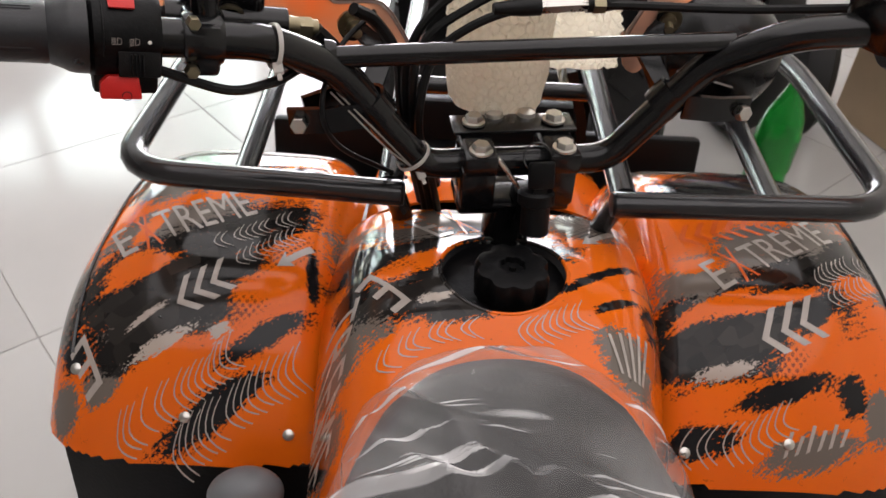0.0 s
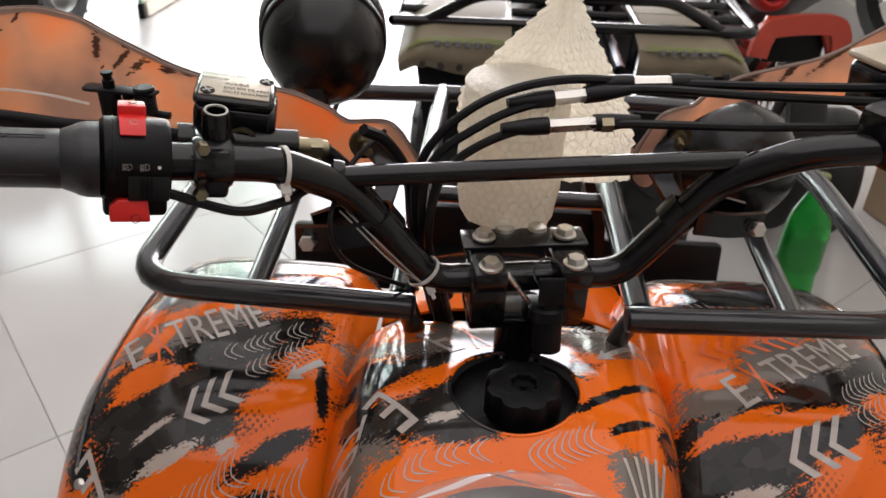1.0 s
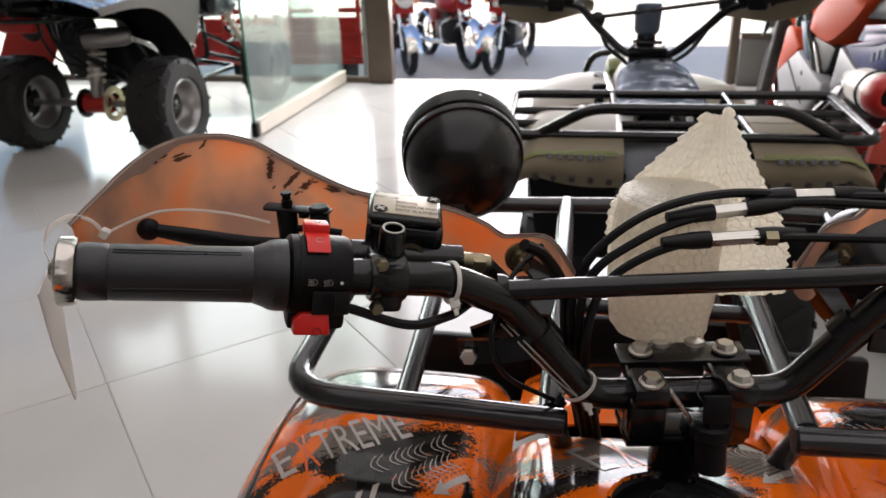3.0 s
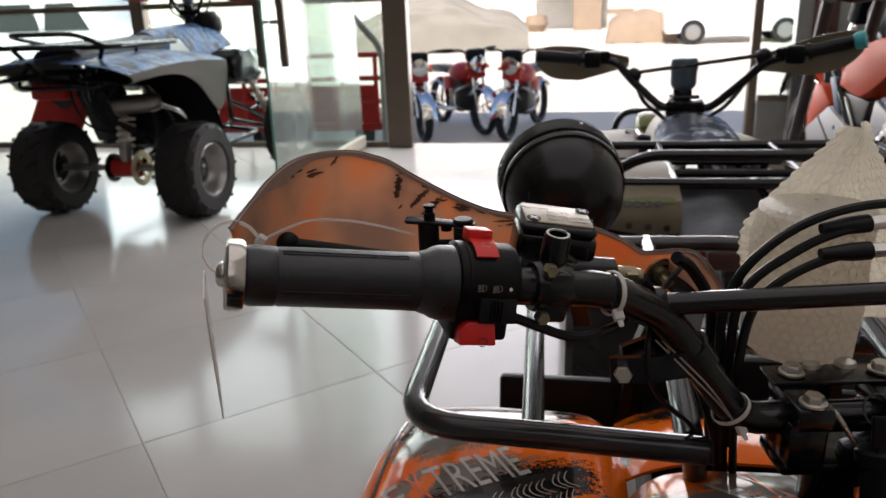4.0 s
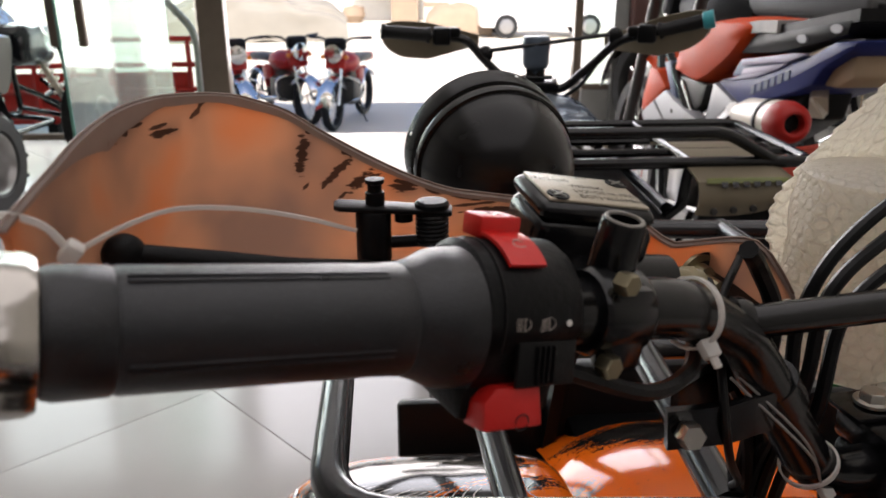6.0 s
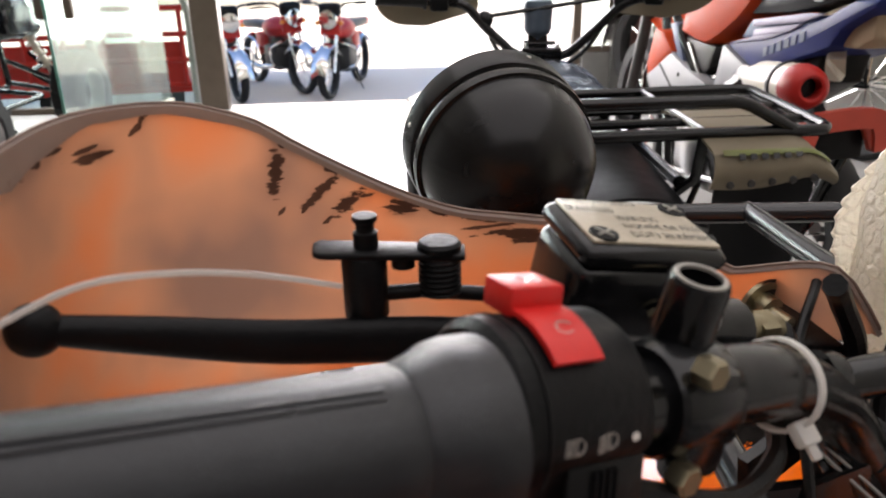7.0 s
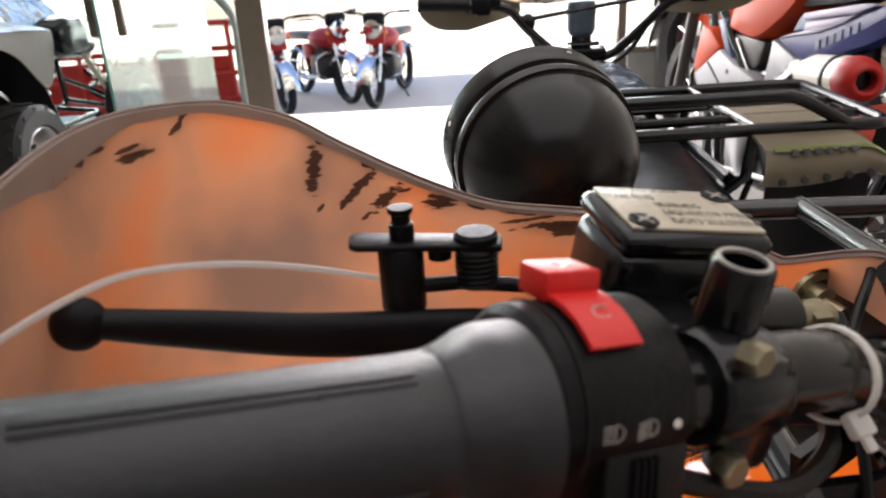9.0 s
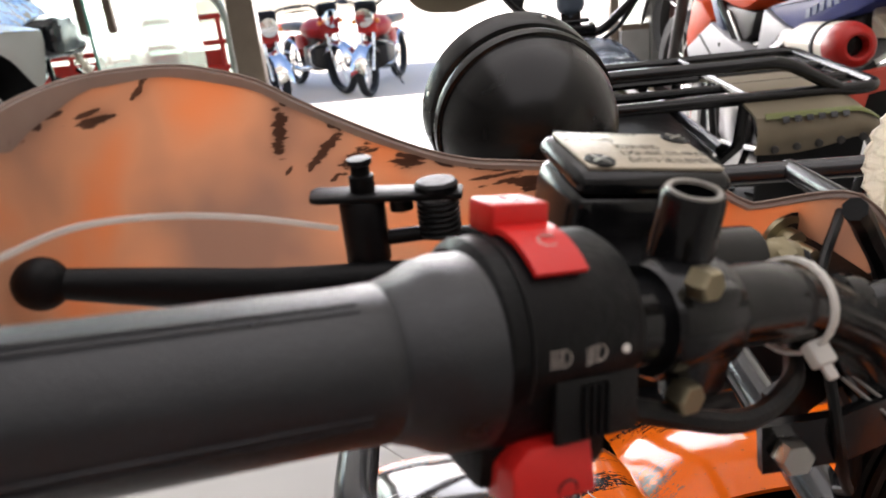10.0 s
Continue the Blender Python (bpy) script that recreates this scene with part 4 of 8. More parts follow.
def grip_mesh():
    prof = [(0.0115, -0.1325), (0.0150, -0.1325), (0.0158, -0.1300), (0.0156, -0.1180), (0.0150, -0.1172), (0.0155, -0.1160), (0.0158, -0.050), (0.0162, -0.0435), (0.0158, -0.0425), (0.0165, -0.0415), (0.0180, -0.037), (0.0198, -0.0335), (0.0206, -0.030), (0.0208, -0.0235), (0.0, -0.0235)]
    return lathe(prof, 48, TO_X)


def grip_ribs(parent, s):
    """Pairs of raised lines along the grip."""
    for a in (16, 23, 100, 107, 215, 222):
        part("grip_rib", moved(box(0.066, 0.0010, 0.0010, pose(-0.082 * s, 0, 0.0157), 0.0004), Matrix.Rotation(radians(a), 4, "X")), M_GRIP, parent)


M_ENDCAP = material("worn_chrome", (0.55, 0.52, 0.48), 0.18, 1.0, 0.35, 80, 0.06, 300)
grip = part("grip", grip_mesh(), M_GRIP, atv, "black rubber handlebar grip", GL)
grip_ribs(grip, 1)
end = lathe([(0.0, -0.1472), (0.004, -0.1468), (0.0062, -0.1452), (0.0068, -0.1434), (0.0105, -0.1428), (0.0172, -0.1424), (0.0186, -0.1412), (0.0186, -0.1352), (0.0176, -0.1330), (0, -0.1326)], 6 * 6, TO_X, lobes=6, depth=0.07)
part("bar_end_cap", end, M_ENDCAP, grip, "chromed bar end cap")
grip_r = part("grip", moved(grip_mesh(), pose(0, 0, 0, 0, 0, 180)), M_GRIP, atv, "black rubber handlebar grip", grip_frame(1))

# switch housing
def drum(x0, x1, r, flat):
    """A rounded switch body round the bar with a squared lower part."""
    prof = []
    for k in range(40):
        a = 2 * math.pi * k / 40
        y, z = r * math.cos(a), r * math.sin(a)
        if z < 0:
            y = max(-flat, min(flat, y * 1.2)) * (1 + 0.25 * z / r)
            z = z * 1.18
        prof.append((y, z))
    bm = bmesh.new()
    rings = []
    for x, k in ((x0, 0.90), (x0 + 0.0025, 1.0), (x1 - 0.0025, 1.0), (x1, 0.93)):
        rings.append([bm.verts.new((x, y * k, z * k)) for y, z in prof])
    for a, b in zip(rings, rings[1:]):
        for k in range(40):
            bm.faces.new((a[k], b[k], b[(k + 1) % 40], a[(k + 1) % 40]))
    bm.faces.new(rings[0])
    bm.faces.new(list(reversed(rings[-1])))
    bmesh.ops.recalc_face_normals(bm, faces=bm.faces)
    return bm


SW = GL @ pose(0, 0.005, 0)
sw = part("switch_housing", drum(-0.0235, 0.0130, 0.0222, 0.0205), M_PLASTIC, atv, "black switch housing with red buttons", SW)
part("seam_line", tube([(-0.0165, 0.02235 * math.cos(radians(a)), 0.02235 * math.sin(radians(a))) for a in range(20, 200, 6)], 0.0004, 5), M_RUBBER, sw)
# red engine stop button: raised block and a curved tail down the rear face
part("stop_button", prism([(-0.0074, -0.0058), (0.0074, -0.0058), (0.0070, 0.0062), (-0.0070, 0.0062)], 0.0072, pose(-0.0066, 0.0080, 0.0212, -5), 0.0010), M_RED, sw, "red stop button")
part("stop_slide", surface(lambda u, v: Vector((-0.0068 + (u - 0.5) * (0.0138 - 0.0010 * v), 0.0230 * math.cos(radians(80 + 48 * v)), 0.0230 * math.sin(radians(80 + 48 * v)))), 6, 14, 0.0013), M_RED, sw)
for a in (40, -40):
    part("stop_mark", box(0.0058, 0.0007, 0.0003, pose(-0.0060, 0.0080, 0.02852, -5, 0, a)), M_PRINT_DARK, sw)
part("stop_mark", tube([(-0.0060 + 0.0022 * math.cos(a), -0.0070 + 0.0016 * math.sin(a), 0.0233 + 0.0007 * math.sin(a)) for a in np.linspace(0.5, 5.6, 12)], 0.0002, 4), M_PRINT, sw)
part("horn_button", prism([(-0.0108, -0.0065), (0.0104, -0.0065), (0.0090, 0.0062), (-0.0066, 0.0062), (-0.0108, 0.0020)], 0.012, pose(-0.0085, -0.0115, -0.0252, 76), 0.0012), M_RED, sw, "red lower button")
part("horn_mark", tube([(-0.006 + 0.0024 * math.cos(a), -0.0242, -0.0268 + 0.0026 * math.sin(a)) for a in np.linspace(0, 6.28, 14)], 0.00025, 5, caps=False), M_PRINT_DARK, sw)
part("lower_block", box(0.034, 0.030, 0.014, pose(-0.0055, 0.000, -0.0235), 0.003), M_PLASTIC, sw)
# sliding light switch
part("slider_well", box(0.0215, 0.002, 0.0140, pose(0.0010, -0.0212, -0.0095, -10), 0.0008), M_RUBBER, sw)
for k in range(4):
    part("slider_rib", box(0.0010, 0.003, 0.0115, pose(-0.0030 + 0.0019 * k, -0.0222, -0.0095, -10), 0.0004), M_PLASTIC, sw)


def lamp_mark(x, dipped):
    """The printed high or low beam mark, wrapped on the drum."""
    r = 0.0223

    def at(dx, dz):
        a = math.asin(max(-1, min(1, dz / r)))
        return Vector((x + dx, -r * math.cos(a), r * math.sin(a)))
    bm = tube([at(0.0008, z0) for z0 in np.linspace(0.0016, 0.0052, 4)], 0.00014, 4)
    bm = join(bm, tube([at(0.0008 + 0.0022 * math.cos(a), 0.0034 + 0.0018 * math.sin(a)) for a in np.linspace(-1.57, 1.57, 10)], 0.00014, 4))
    for k in range(5):
        dz = 0.0034 + (k - 2) * 0.0008
        bm = join(bm, tube([at(0.0002, dz), at(-0.0021, dz - (0.0007 if dipped else 0))], 0.00014, 4))
    return bm


part("beam_mark", lamp_mark(-0.0106, False), M_PRINT, sw)
part("beam_mark", lamp_mark(-0.0018, True), M_PRINT, sw)
part("off_mark", lathe([(0.0010, 0), (0.0010, 0.0003), (0, 0.0003)], 14, axis_pose((0.0062, -0.02205, 0.0034), (0, -1, 0.15))), M_WHITE, sw)

# brake master cylinder with reservoir, mirror boss and lever
mc = part("master_cylinder", join(lathe([(0.0135, -0.011), (0.0148, -0.009), (0.0148, 0.009), (0.0135, 0.011)], 24, pose(0.036, 0, 0, 0, 90, 0)),
                                  box(0.018, 0.008, 0.030, pose(0.036, -0.009, -0.003), 0.0035),
                                  tube([(0.020, 0.034, 0.000), (0.092, 0.030, 0.000)], 0.0100, 16),
                                  box(0.024, 0.032, 0.016, pose(0.040, 0.018, 0.002), 0.004)), M_BLACK, atv, "black brake master cylinder", GL)
BOSS = axis_pose((0.0385, 0.0055, 0.006), (-0.06, -0.16, 1))
M_ALU_WORN = material("worn_bare_metal", (0.42, 0.40, 0.37), 0.35, 0.8, 0.4, 200, 0.1, 600)
part("mirror_boss", join(lathe([(0.0084, -0.006), (0.0078, 0.0240), (0.0072, 0.0255), (0.0054, 0.0255), (0.0050, 0.010), (0, 0.010)], 24, BOSS)), M_BLACK, mc)
part("worn_lip", lathe([(0.0068, 0.0254), (0.0066, 0.0259), (0.0055, 0.0259), (0.0053, 0.0250), (0.0068, 0.0254)], 24, BOSS), M_ALU_WORN, mc, "worn bare metal lip")
for z, rr in ((0.0140, 0.0040), (-0.0138, 0.0042)):
    part("clamp_bolt", hex_bolt(rr, 0.0055, False), M_BRASSY, mc, m=axis_pose((0.0285, -0.0115, z), (0.1, -1, 0.05)))
RES = pose(0.0572, 0.0465, 0.0098, 9, 0, -12.6) @ Matrix.Scale(1.09, 4)
res = part("fluid_reservoir", join(box(0.0455, 0.031, 0.034, RES @ pose(-0.001, 0, -0.003), 0.005, 3), box(0.034, 0.024, 0.03, RES @ pose(0, -0.002, -0.018), 0.008)), M_BLACK, atv, "black brake fluid reservoir with cast lid", GL)
part("lid", join(box(0.0440, 0.0320, 0.007, RES @ pose(-0.002, 0, 0.0165), 0.004, 3)), M_BLACK, res)
part("lid_plate", box(0.0380, 0.0262, 0.0012, RES @ pose(-0.002, 0, 0.0203), 0.0005), M_LID, res, "satin metal lid with raised lettering")
for sx, sy in ((-0.0165, -0.0092), (0.0145, 0.0092)):
    part("lid_screw", lathe([(0.0042, 0), (0.0040, 0.0006), (0, 0.0007)], 16, RES @ pose(sx, sy, 0.0207)), M_PLASTIC, res)
    for a in (35, 125):
        part("screw_slot", box(0.0058, 0.0008, 0.0003, RES @ pose(sx, sy, 0.0215, 0, 0, a)), M_ZINC, res)
part("sight_glass", lathe([(0.0085, 0), (0.0085, 0.002), (0.0066, 0.0025), (0.006, 0.0012), (0, 0.0012)], 24, RES @ pose(0.004, -0.0165, -0.004, 90)), M_BRASSY, res)
part("banjo_fitting", join(tube([(0.090, 0.030, 0.000), (0.112, 0.030, -0.002)], 0.006, 12), lathe([(0.0075, 0), (0.0075, 0.008), (0, 0.008)], 6, pose(0.100, 0.030, -0.002, 0, 90, 0))), M_BRASSY, mc)
lever_pts = smooth_line([(0.040, 0.050, -0.010), (0.005, 0.066, -0.0115), (-0.040, 0.079, -0.0140), (-0.074, 0.086, -0.0120), (-0.100, 0.0895, -0.0094)], 6)
bm = bmesh.new()
rings = []
for i, p in enumerate(lever_pts):
    t = i / (len(lever_pts) - 1)
    hw, hh = 0.0046 - 0.0006 * t, 0.0074 + 0.0012 * math.sin(math.pi * t) - 0.0032 * t
    rings.append([bm.verts.new(p + Vector((0, hw * math.cos(a), hh * math.sin(a)))) for a in np.linspace(0, 2 * math.pi, 17)[:-1]])
for a, b in zip(rings, rings[1:]):
    for k in range(16):
        bm.faces.new((a[k], b[k], b[(k + 1) % 16], a[(k + 1) % 16]))
bm.faces.new(rings[0])
bm.faces.new(list(reversed(rings[-1])))
bmesh.ops.recalc_face_normals(bm, faces=bm.faces)
ball = bmesh.new()
bmesh.ops.create_uvsphere(ball, u_segments=20, v_segments=14, radius=0.0075, matrix=pose(-0.1030, 0.0897, -0.0092) @ Matrix.Diagonal((1.0, 0.8, 1.0, 1)))
lever = part("brake_lever", join(bm, ball), M_PLASTIC, atv, "black brake lever with ball end", GL)
# parking pin on the lever pivot
PIN = GL.inverted() @ HB
pin = part("parking_pin", join(lathe([(0.0064, 0.0), (0.0068, 0.0012), (0.0068, 0.0195), (0.0062, 0.0205), (0, 0.0205)], 28, PIN @ pose(-0.2720, 0.0200, 0.1165)),
                               lathe([(0.0037, 0), (0.0037, 0.0052), (0.0028, 0.0056), (0.0028, 0.0084), (0.0037, 0.0088), (0.0037, 0.0104), (0, 0.0106)], 20, PIN @ pose(-0.2712, 0.0200, 0.1385))), M_PLASTIC, atv, "black parking brake pin on a plate", GL)
part("pin_plate", prism([(-0.0225, -0.0040), (-0.0205, -0.0060), (0.0220, -0.0055), (0.0230, 0.0045), (0.0030, 0.0058), (-0.0210, 0.0060), (-0.0228, 0.0030)], 0.0021, PIN @ pose(-0.2645, 0.0185, 0.1365, 0, 4, -8), 0.0007), M_PLASTIC, pin)
part("pivot_bolt", lathe([(0.0066, 0), (0.0066, 0.0016), (0.0056, 0.0026), (0, 0.0028)], 24, PIN @ pose(-0.2498, 0.0165, 0.1376)), M_PLASTIC, pin)
for k in range(7):
    part("spring_coil", lathe([(0.0062, 0), (0.0066, 0.0007), (0.0062, 0.0014)], 20, PIN @ pose(-0.2498, 0.0165, 0.1235 + 0.0017 * k)), M_PLASTIC, pin)
part("pin_link", join(tube([PIN @ Vector((-0.268, 0.0195, 0.1235)), PIN @ Vector((-0.255, 0.0175, 0.1240)), PIN @ Vector((-0.236, 0.015, 0.1215))], 0.0024, 10), lathe([(0.0036, 0), (0.0036, 0.004), (0, 0.004)], 12, PIN @ pose(-0.2605, 0.0185, 0.1322))), M_PLASTIC, pin)

# hand guards: a bowed shell with a wavy upper edge
GUARD_PLAN = [(0.076, 0.028), (0.094, 0.037), (0.114, 0.050), (0.16, 0.068), (0.22, 0.080), (0.28, 0.0855), (0.32, 0.081), (0.345, 0.066), (0.360, 0.042), (0.368, 0.010), (0.373, -0.025), (0.375, -0.06)]
GUARD_TOP = [(0.076, 0.080), (0.0855, 0.093), (0.092, 0.103), (0.098, 0.1068), (0.107, 0.1066), (0.117, 0.1045), (0.127, 0.1025), (0.134, 0.1020), (0.143, 0.1080), (0.152, 0.1115), (0.172, 0.118), (0.20, 0.1218), (0.22, 0.1245), (0.239, 0.1275), (0.257, 0.134), (0.277, 0.1442), (0.297, 0.156), (0.311, 0.1655), (0.322, 0.1700), (0.335, 0.1740), (0.356, 0.1762), (0.377, 0.1766), (0.405, 0.1745), (0.43, 0.171), (0.45, 0.167), (0.492, 0.162)]
GUARD_LOW = [(0.076, 0.078), (0.086, 0.0735), (0.10, 0.072), (0.12, 0.068), (0.14, 0.062), (0.17, 0.064), (0.22, 0.060), (0.27, 0.0590), (0.33, 0.0595), (0.38, 0.075), (0.43, 0.105), (0.492, 0.130)]
GUARD_LOW_R = [(0.076, 0.084), (0.082, 0.064), (0.092, 0.050), (0.108, 0.047), (0.118, 0.060), (0.130, 0.084), (0.16, 0.097), (0.20, 0.102), (0.25, 0.100), (0.33, 0.090), (0.38, 0.088), (0.42, 0.105), (0.461, 0.125)]
guard_run = [0.076]
for (ax, ay), (bx, by) in zip(GUARD_PLAN, GUARD_PLAN[1:]):
    guard_run.append(guard_run[-1] + math.hypot(bx - ax, by - ay))
GUARD_X = [(r, p[0]) for r, p in zip(guard_run, GUARD_PLAN)]
GUARD_V = [(r, p[1]) for r, p in zip(guard_run, GUARD_PLAN)]


def guard_point(s, u, v):
    """A point of the shell: u along it from the middle of the bike to the bar end, v upwards."""
    run = 0.076 + (guard_run[-1] - 0.076) * u
    lo = lerp_table(GUARD_LOW if s < 0 else GUARD_LOW_R, run)
    hi = lerp_table(GUARD_TOP, run) + (0.006 * min(1, max(0, (run - 0.09) / 0.04)) if s > 0 else 0)
    y = lerp_table(GUARD_V, run) - 0.003 * max(0, v - 0.90) / 0.10 + 0.006 * (1 - v)
    return Vector((s * lerp_table(GUARD_X, run), y, lo + (hi - lo) * v))


def band_low(u):
    """Where the milky band along the rim begins."""
    return 1.0 - (0.030 + 0.10 * max(0, 1 - abs(u - 0.80) / 0.10) + 0.012 * noise.noise(Vector((u * 24, 0, 0))))


for s in (-1, 1):
    g = part("hand_guard", surface(lambda u, v, s=s: guard_point(s, u, v * band_low(u)), 80, 14, 0.0022), M_GUARD, atv, "orange translucent plastic hand guard with dark smears", HB)
    part("edge_band", surface(lambda u, v, s=s: guard_point(s, u, band_low(u) + (1 - band_low(u)) * v), 80, 4, 0.0022), M_BAND, g, "milky grey band along the edge")
    part("rim_bead", tube([guard_point(s, u, 1.0) for u in np.linspace(0.005, 0.995, 70)], 0.0007, 6), M_RIM, g, "smoky grey-brown edge")
    # mounting clamp on the bar, arm and bolts
    arm = part("guard_clamp", join(lathe([(0.0112, -0.008), (0.0135, -0.008), (0.0135, 0.008), (0.0112, 0.008), (0.0112, -0.008)], 20, axis_pose((s * 0.104, -0.004, 0.050), (s * 0.054, -0.01, 0.08))),
                                   strap([(s * 0.112, -0.016, 0.050), (s * 0.135, -0.020, 0.049), (s * 0.160, -0.016, 0.047)], 0.004, 0.018),
                                   strap([(s * 0.112, 0.010, 0.056), (s * 0.150, -0.004, 0.049)], 0.004, 0.018),
                                   strap([(s * 0.106, 0.010, 0.052), (s * 0.095, 0.030, 0.072), (s * 0.110, 0.043, 0.086)], 0.016, 0.004)), M_BLACK, bar)
    part("guard_bolt", hex_bolt(0.0058, 0.007, False), M_ZINC, bar, m=axis_pose((s * 0.153, -0.0205, 0.047), (0.1 * s, -1, 0.25)))
    part("guard_bolt", join(lathe([(0.0105, -0.002), (0.0105, 0.0), (0.0, 0.0)], 18), lathe([(0.0062, 0), (0.0062, 0.005), (0.0032, 0.0055), (0.0032, 0.014), (0, 0.0145)], 12)), M_BRASSY, bar, m=axis_pose((s * 0.115, 0.046, 0.087), (0.25 * -s, -1, -0.15)))
    part("rubber_washer", lathe([(0.012, 0), (0.0125, 0.0012), (0.008, 0.0018), (0.0, 0.0018)], 20), M_RUBBER, bar, m=axis_pose((s * 0.113, 0.0485, 0.086), (0.25 * -s, -1, -0.15)))

# zip ties
def zip_tie(p, d, r, tail):
    m = axis_pose(p, d)
    bm = lathe([(r, -0.0013), (r + 0.0010, -0.0013), (r + 0.0010, 0.0013), (r, 0.0013), (r, -0.0013)], 24, m)
    bm = join(bm, box(0.006, 0.005, 0.007, axis_pose(Vector(p) + Vector(tail) * (r + 0.002), tail), 0.001))
    return join(bm, box(0.003, 0.002, 0.007, axis_pose(Vector(p) + Vector(tail) * (r + 0.006), tail), 0.0006))


part("zip_tie", zip_tie((-0.1640, -0.0305, 0.1053), (-0.2, -0.078, 0.05), 0.0125, Vector((0.15, -0.75, -0.65)).normalized()), M_TIE, bar)
part("zip_tie", zip_tie((-0.076, -0.001, 0.008), (-0.054, -0.01, 0.08), 0.0125, Vector((0.35, -0.55, -0.75)).normalized()), M_TIE, bar)

# cables and hydraulic lines over the middle
def cable(points, r=0.0032, n=8):
    return tube(smooth_line(points, n), r, 8)


cables = [
    [(0.24, -0.03, 0.150), (0.17, 0.02, 0.134), (0.09, 0.045, 0.129), (0.02, 0.030, 0.137), (-0.03, 0.022, 0.128), (-0.066, 0.018, 0.102), (-0.080, 0.016, 0.07), (-0.079, 0.016, 0.03), (-0.068, 0.045, -0.03), (-0.05, 0.075, -0.12)],
    [(0.23, -0.03, 0.140), (0.16, 0.02, 0.127), (0.07, 0.035, 0.128), (0.0, 0.025, 0.122), (-0.04, 0.018, 0.108), (-0.070, 0.012, 0.085), (-0.076, 0.010, 0.04), (-0.064, 0.040, -0.03), (-0.045, 0.075, -0.12)],
    [(0.23, -0.03, 0.125), (0.15, 0.005, 0.111), (0.06, 0.012, 0.112), (0.0, 0.012, 0.111), (-0.04, 0.010, 0.098), (-0.064, 0.008, 0.075), (-0.072, 0.004, 0.03), (-0.058, 0.036, -0.03), (-0.04, 0.070, -0.12)],
]
for line in cables:
    part("cable", cable(line), M_RUBBER, atv, m=HB)
for x0, x1, y, z, sl in ((0.072, 0.100, 0.042, 0.1300, -0.02), (0.014, 0.036, 0.029, 0.1245, 0.06), (0.008, 0.040, 0.0125, 0.1115, 0.02)):
    d = Vector((x1 - x0, 0.002, (x1 - x0) * sl))
    part("cable_adjuster", tube([Vector((x0, y, z)), Vector((x0, y, z)) + d], 0.0052, 6), M_ZINC, atv, m=HB)
    for sgn, base in ((-1, Vector((x0, y, z))), (1, Vector((x0, y, z)) + d)):
        e = d.normalized() * sgn
        part("cable_boot", tube([base, base + e * 0.012, base + e * 0.024, base + e * 0.032], [0.006, 0.006, 0.0046, 0.0036], 12), M_RUBBER, atv, m=HB)
part("lock_nut", lathe([(0.0055, -0.004), (0.0055, 0.004)], 6), M_BRASSY, atv, m=HB @ axis_pose((0.048, 0.0122, 0.1118), (1, 0, 0)))
# wiring from the switch along the bar
part("wiring_loom", cable([(-0.225, -0.060, 0.105), (-0.19, -0.052, 0.088), (-0.165, -0.036, 0.085), (-0.140, 0.000, 0.076), (-0.10, 0.022, 0.03), (-0.072, 0.045, -0.03), (-0.05, 0.075, -0.10)], 0.0030), M_RUBBER, atv, m=HB)
part("wiring_loom", cable([(-0.10, 0.036, 0.10), (-0.125, 0.010, 0.085), (-0.138, -0.020, 0.060), (-0.13, -0.018, 0.030), (-0.10, 0.015, -0.01), (-0.075, 0.06, -0.05)], 0.0019), M_RUBBER, atv, m=HB)
part("loom_sleeve", cable([(-0.140, 0.004, 0.100), (-0.122, 0.012, 0.076), (-0.096, 0.017, 0.036), (-0.070, 0.036, -0.004), (-0.05, 0.065, -0.06)], 0.0060), M_RUBBER, atv, m=HB)
part("brake_hose", cable([(-0.115, 0.010, 0.112), (-0.10, 0.022, 0.098), (-0.085, 0.026, 0.07), (-0.080, 0.035, 0.02), (-0.06, 0.07, -0.08)], 0.0042), M_RUBBER, atv, m=HB)
for k in range(2):
    part("thin_cable", cable([(-0.128 - 0.004 * k, -0.014, 0.066), (-0.10, -0.024 - 0.003 * k, 0.038 - 0.004 * k), (-0.078, -0.013, 0.006)], 0.0006), M_GREYWIRE, atv, m=HB)
# right-hand brake set, partly seen
resr = part("fluid_reservoir", box(0.046, 0.033, 0.034, pose(0.240, 0.010, 0.140, 0, -8, 10), 0.006, 3), M_BLACK, atv, "black brake fluid reservoir with pale lid", HB)
part("lid", box(0.047, 0.034, 0.006, pose(0.237, 0.010, 0.160, 0, -8, 10), 0.0028), M_LID, resr)
part("master_cylinder", box(0.03, 0.04, 0.04, pose(0.215, -0.045, 0.125, 0, -12, 20), 0.008), M_BLACK, atv, "", HB)
part("throttle_housing", lathe([(0.024, -0.02), (0.026, -0.017), (0.026, 0.017), (0.024, 0.02)], 24), M_PLASTIC, atv, "", grip_frame(1) @ TO_X)

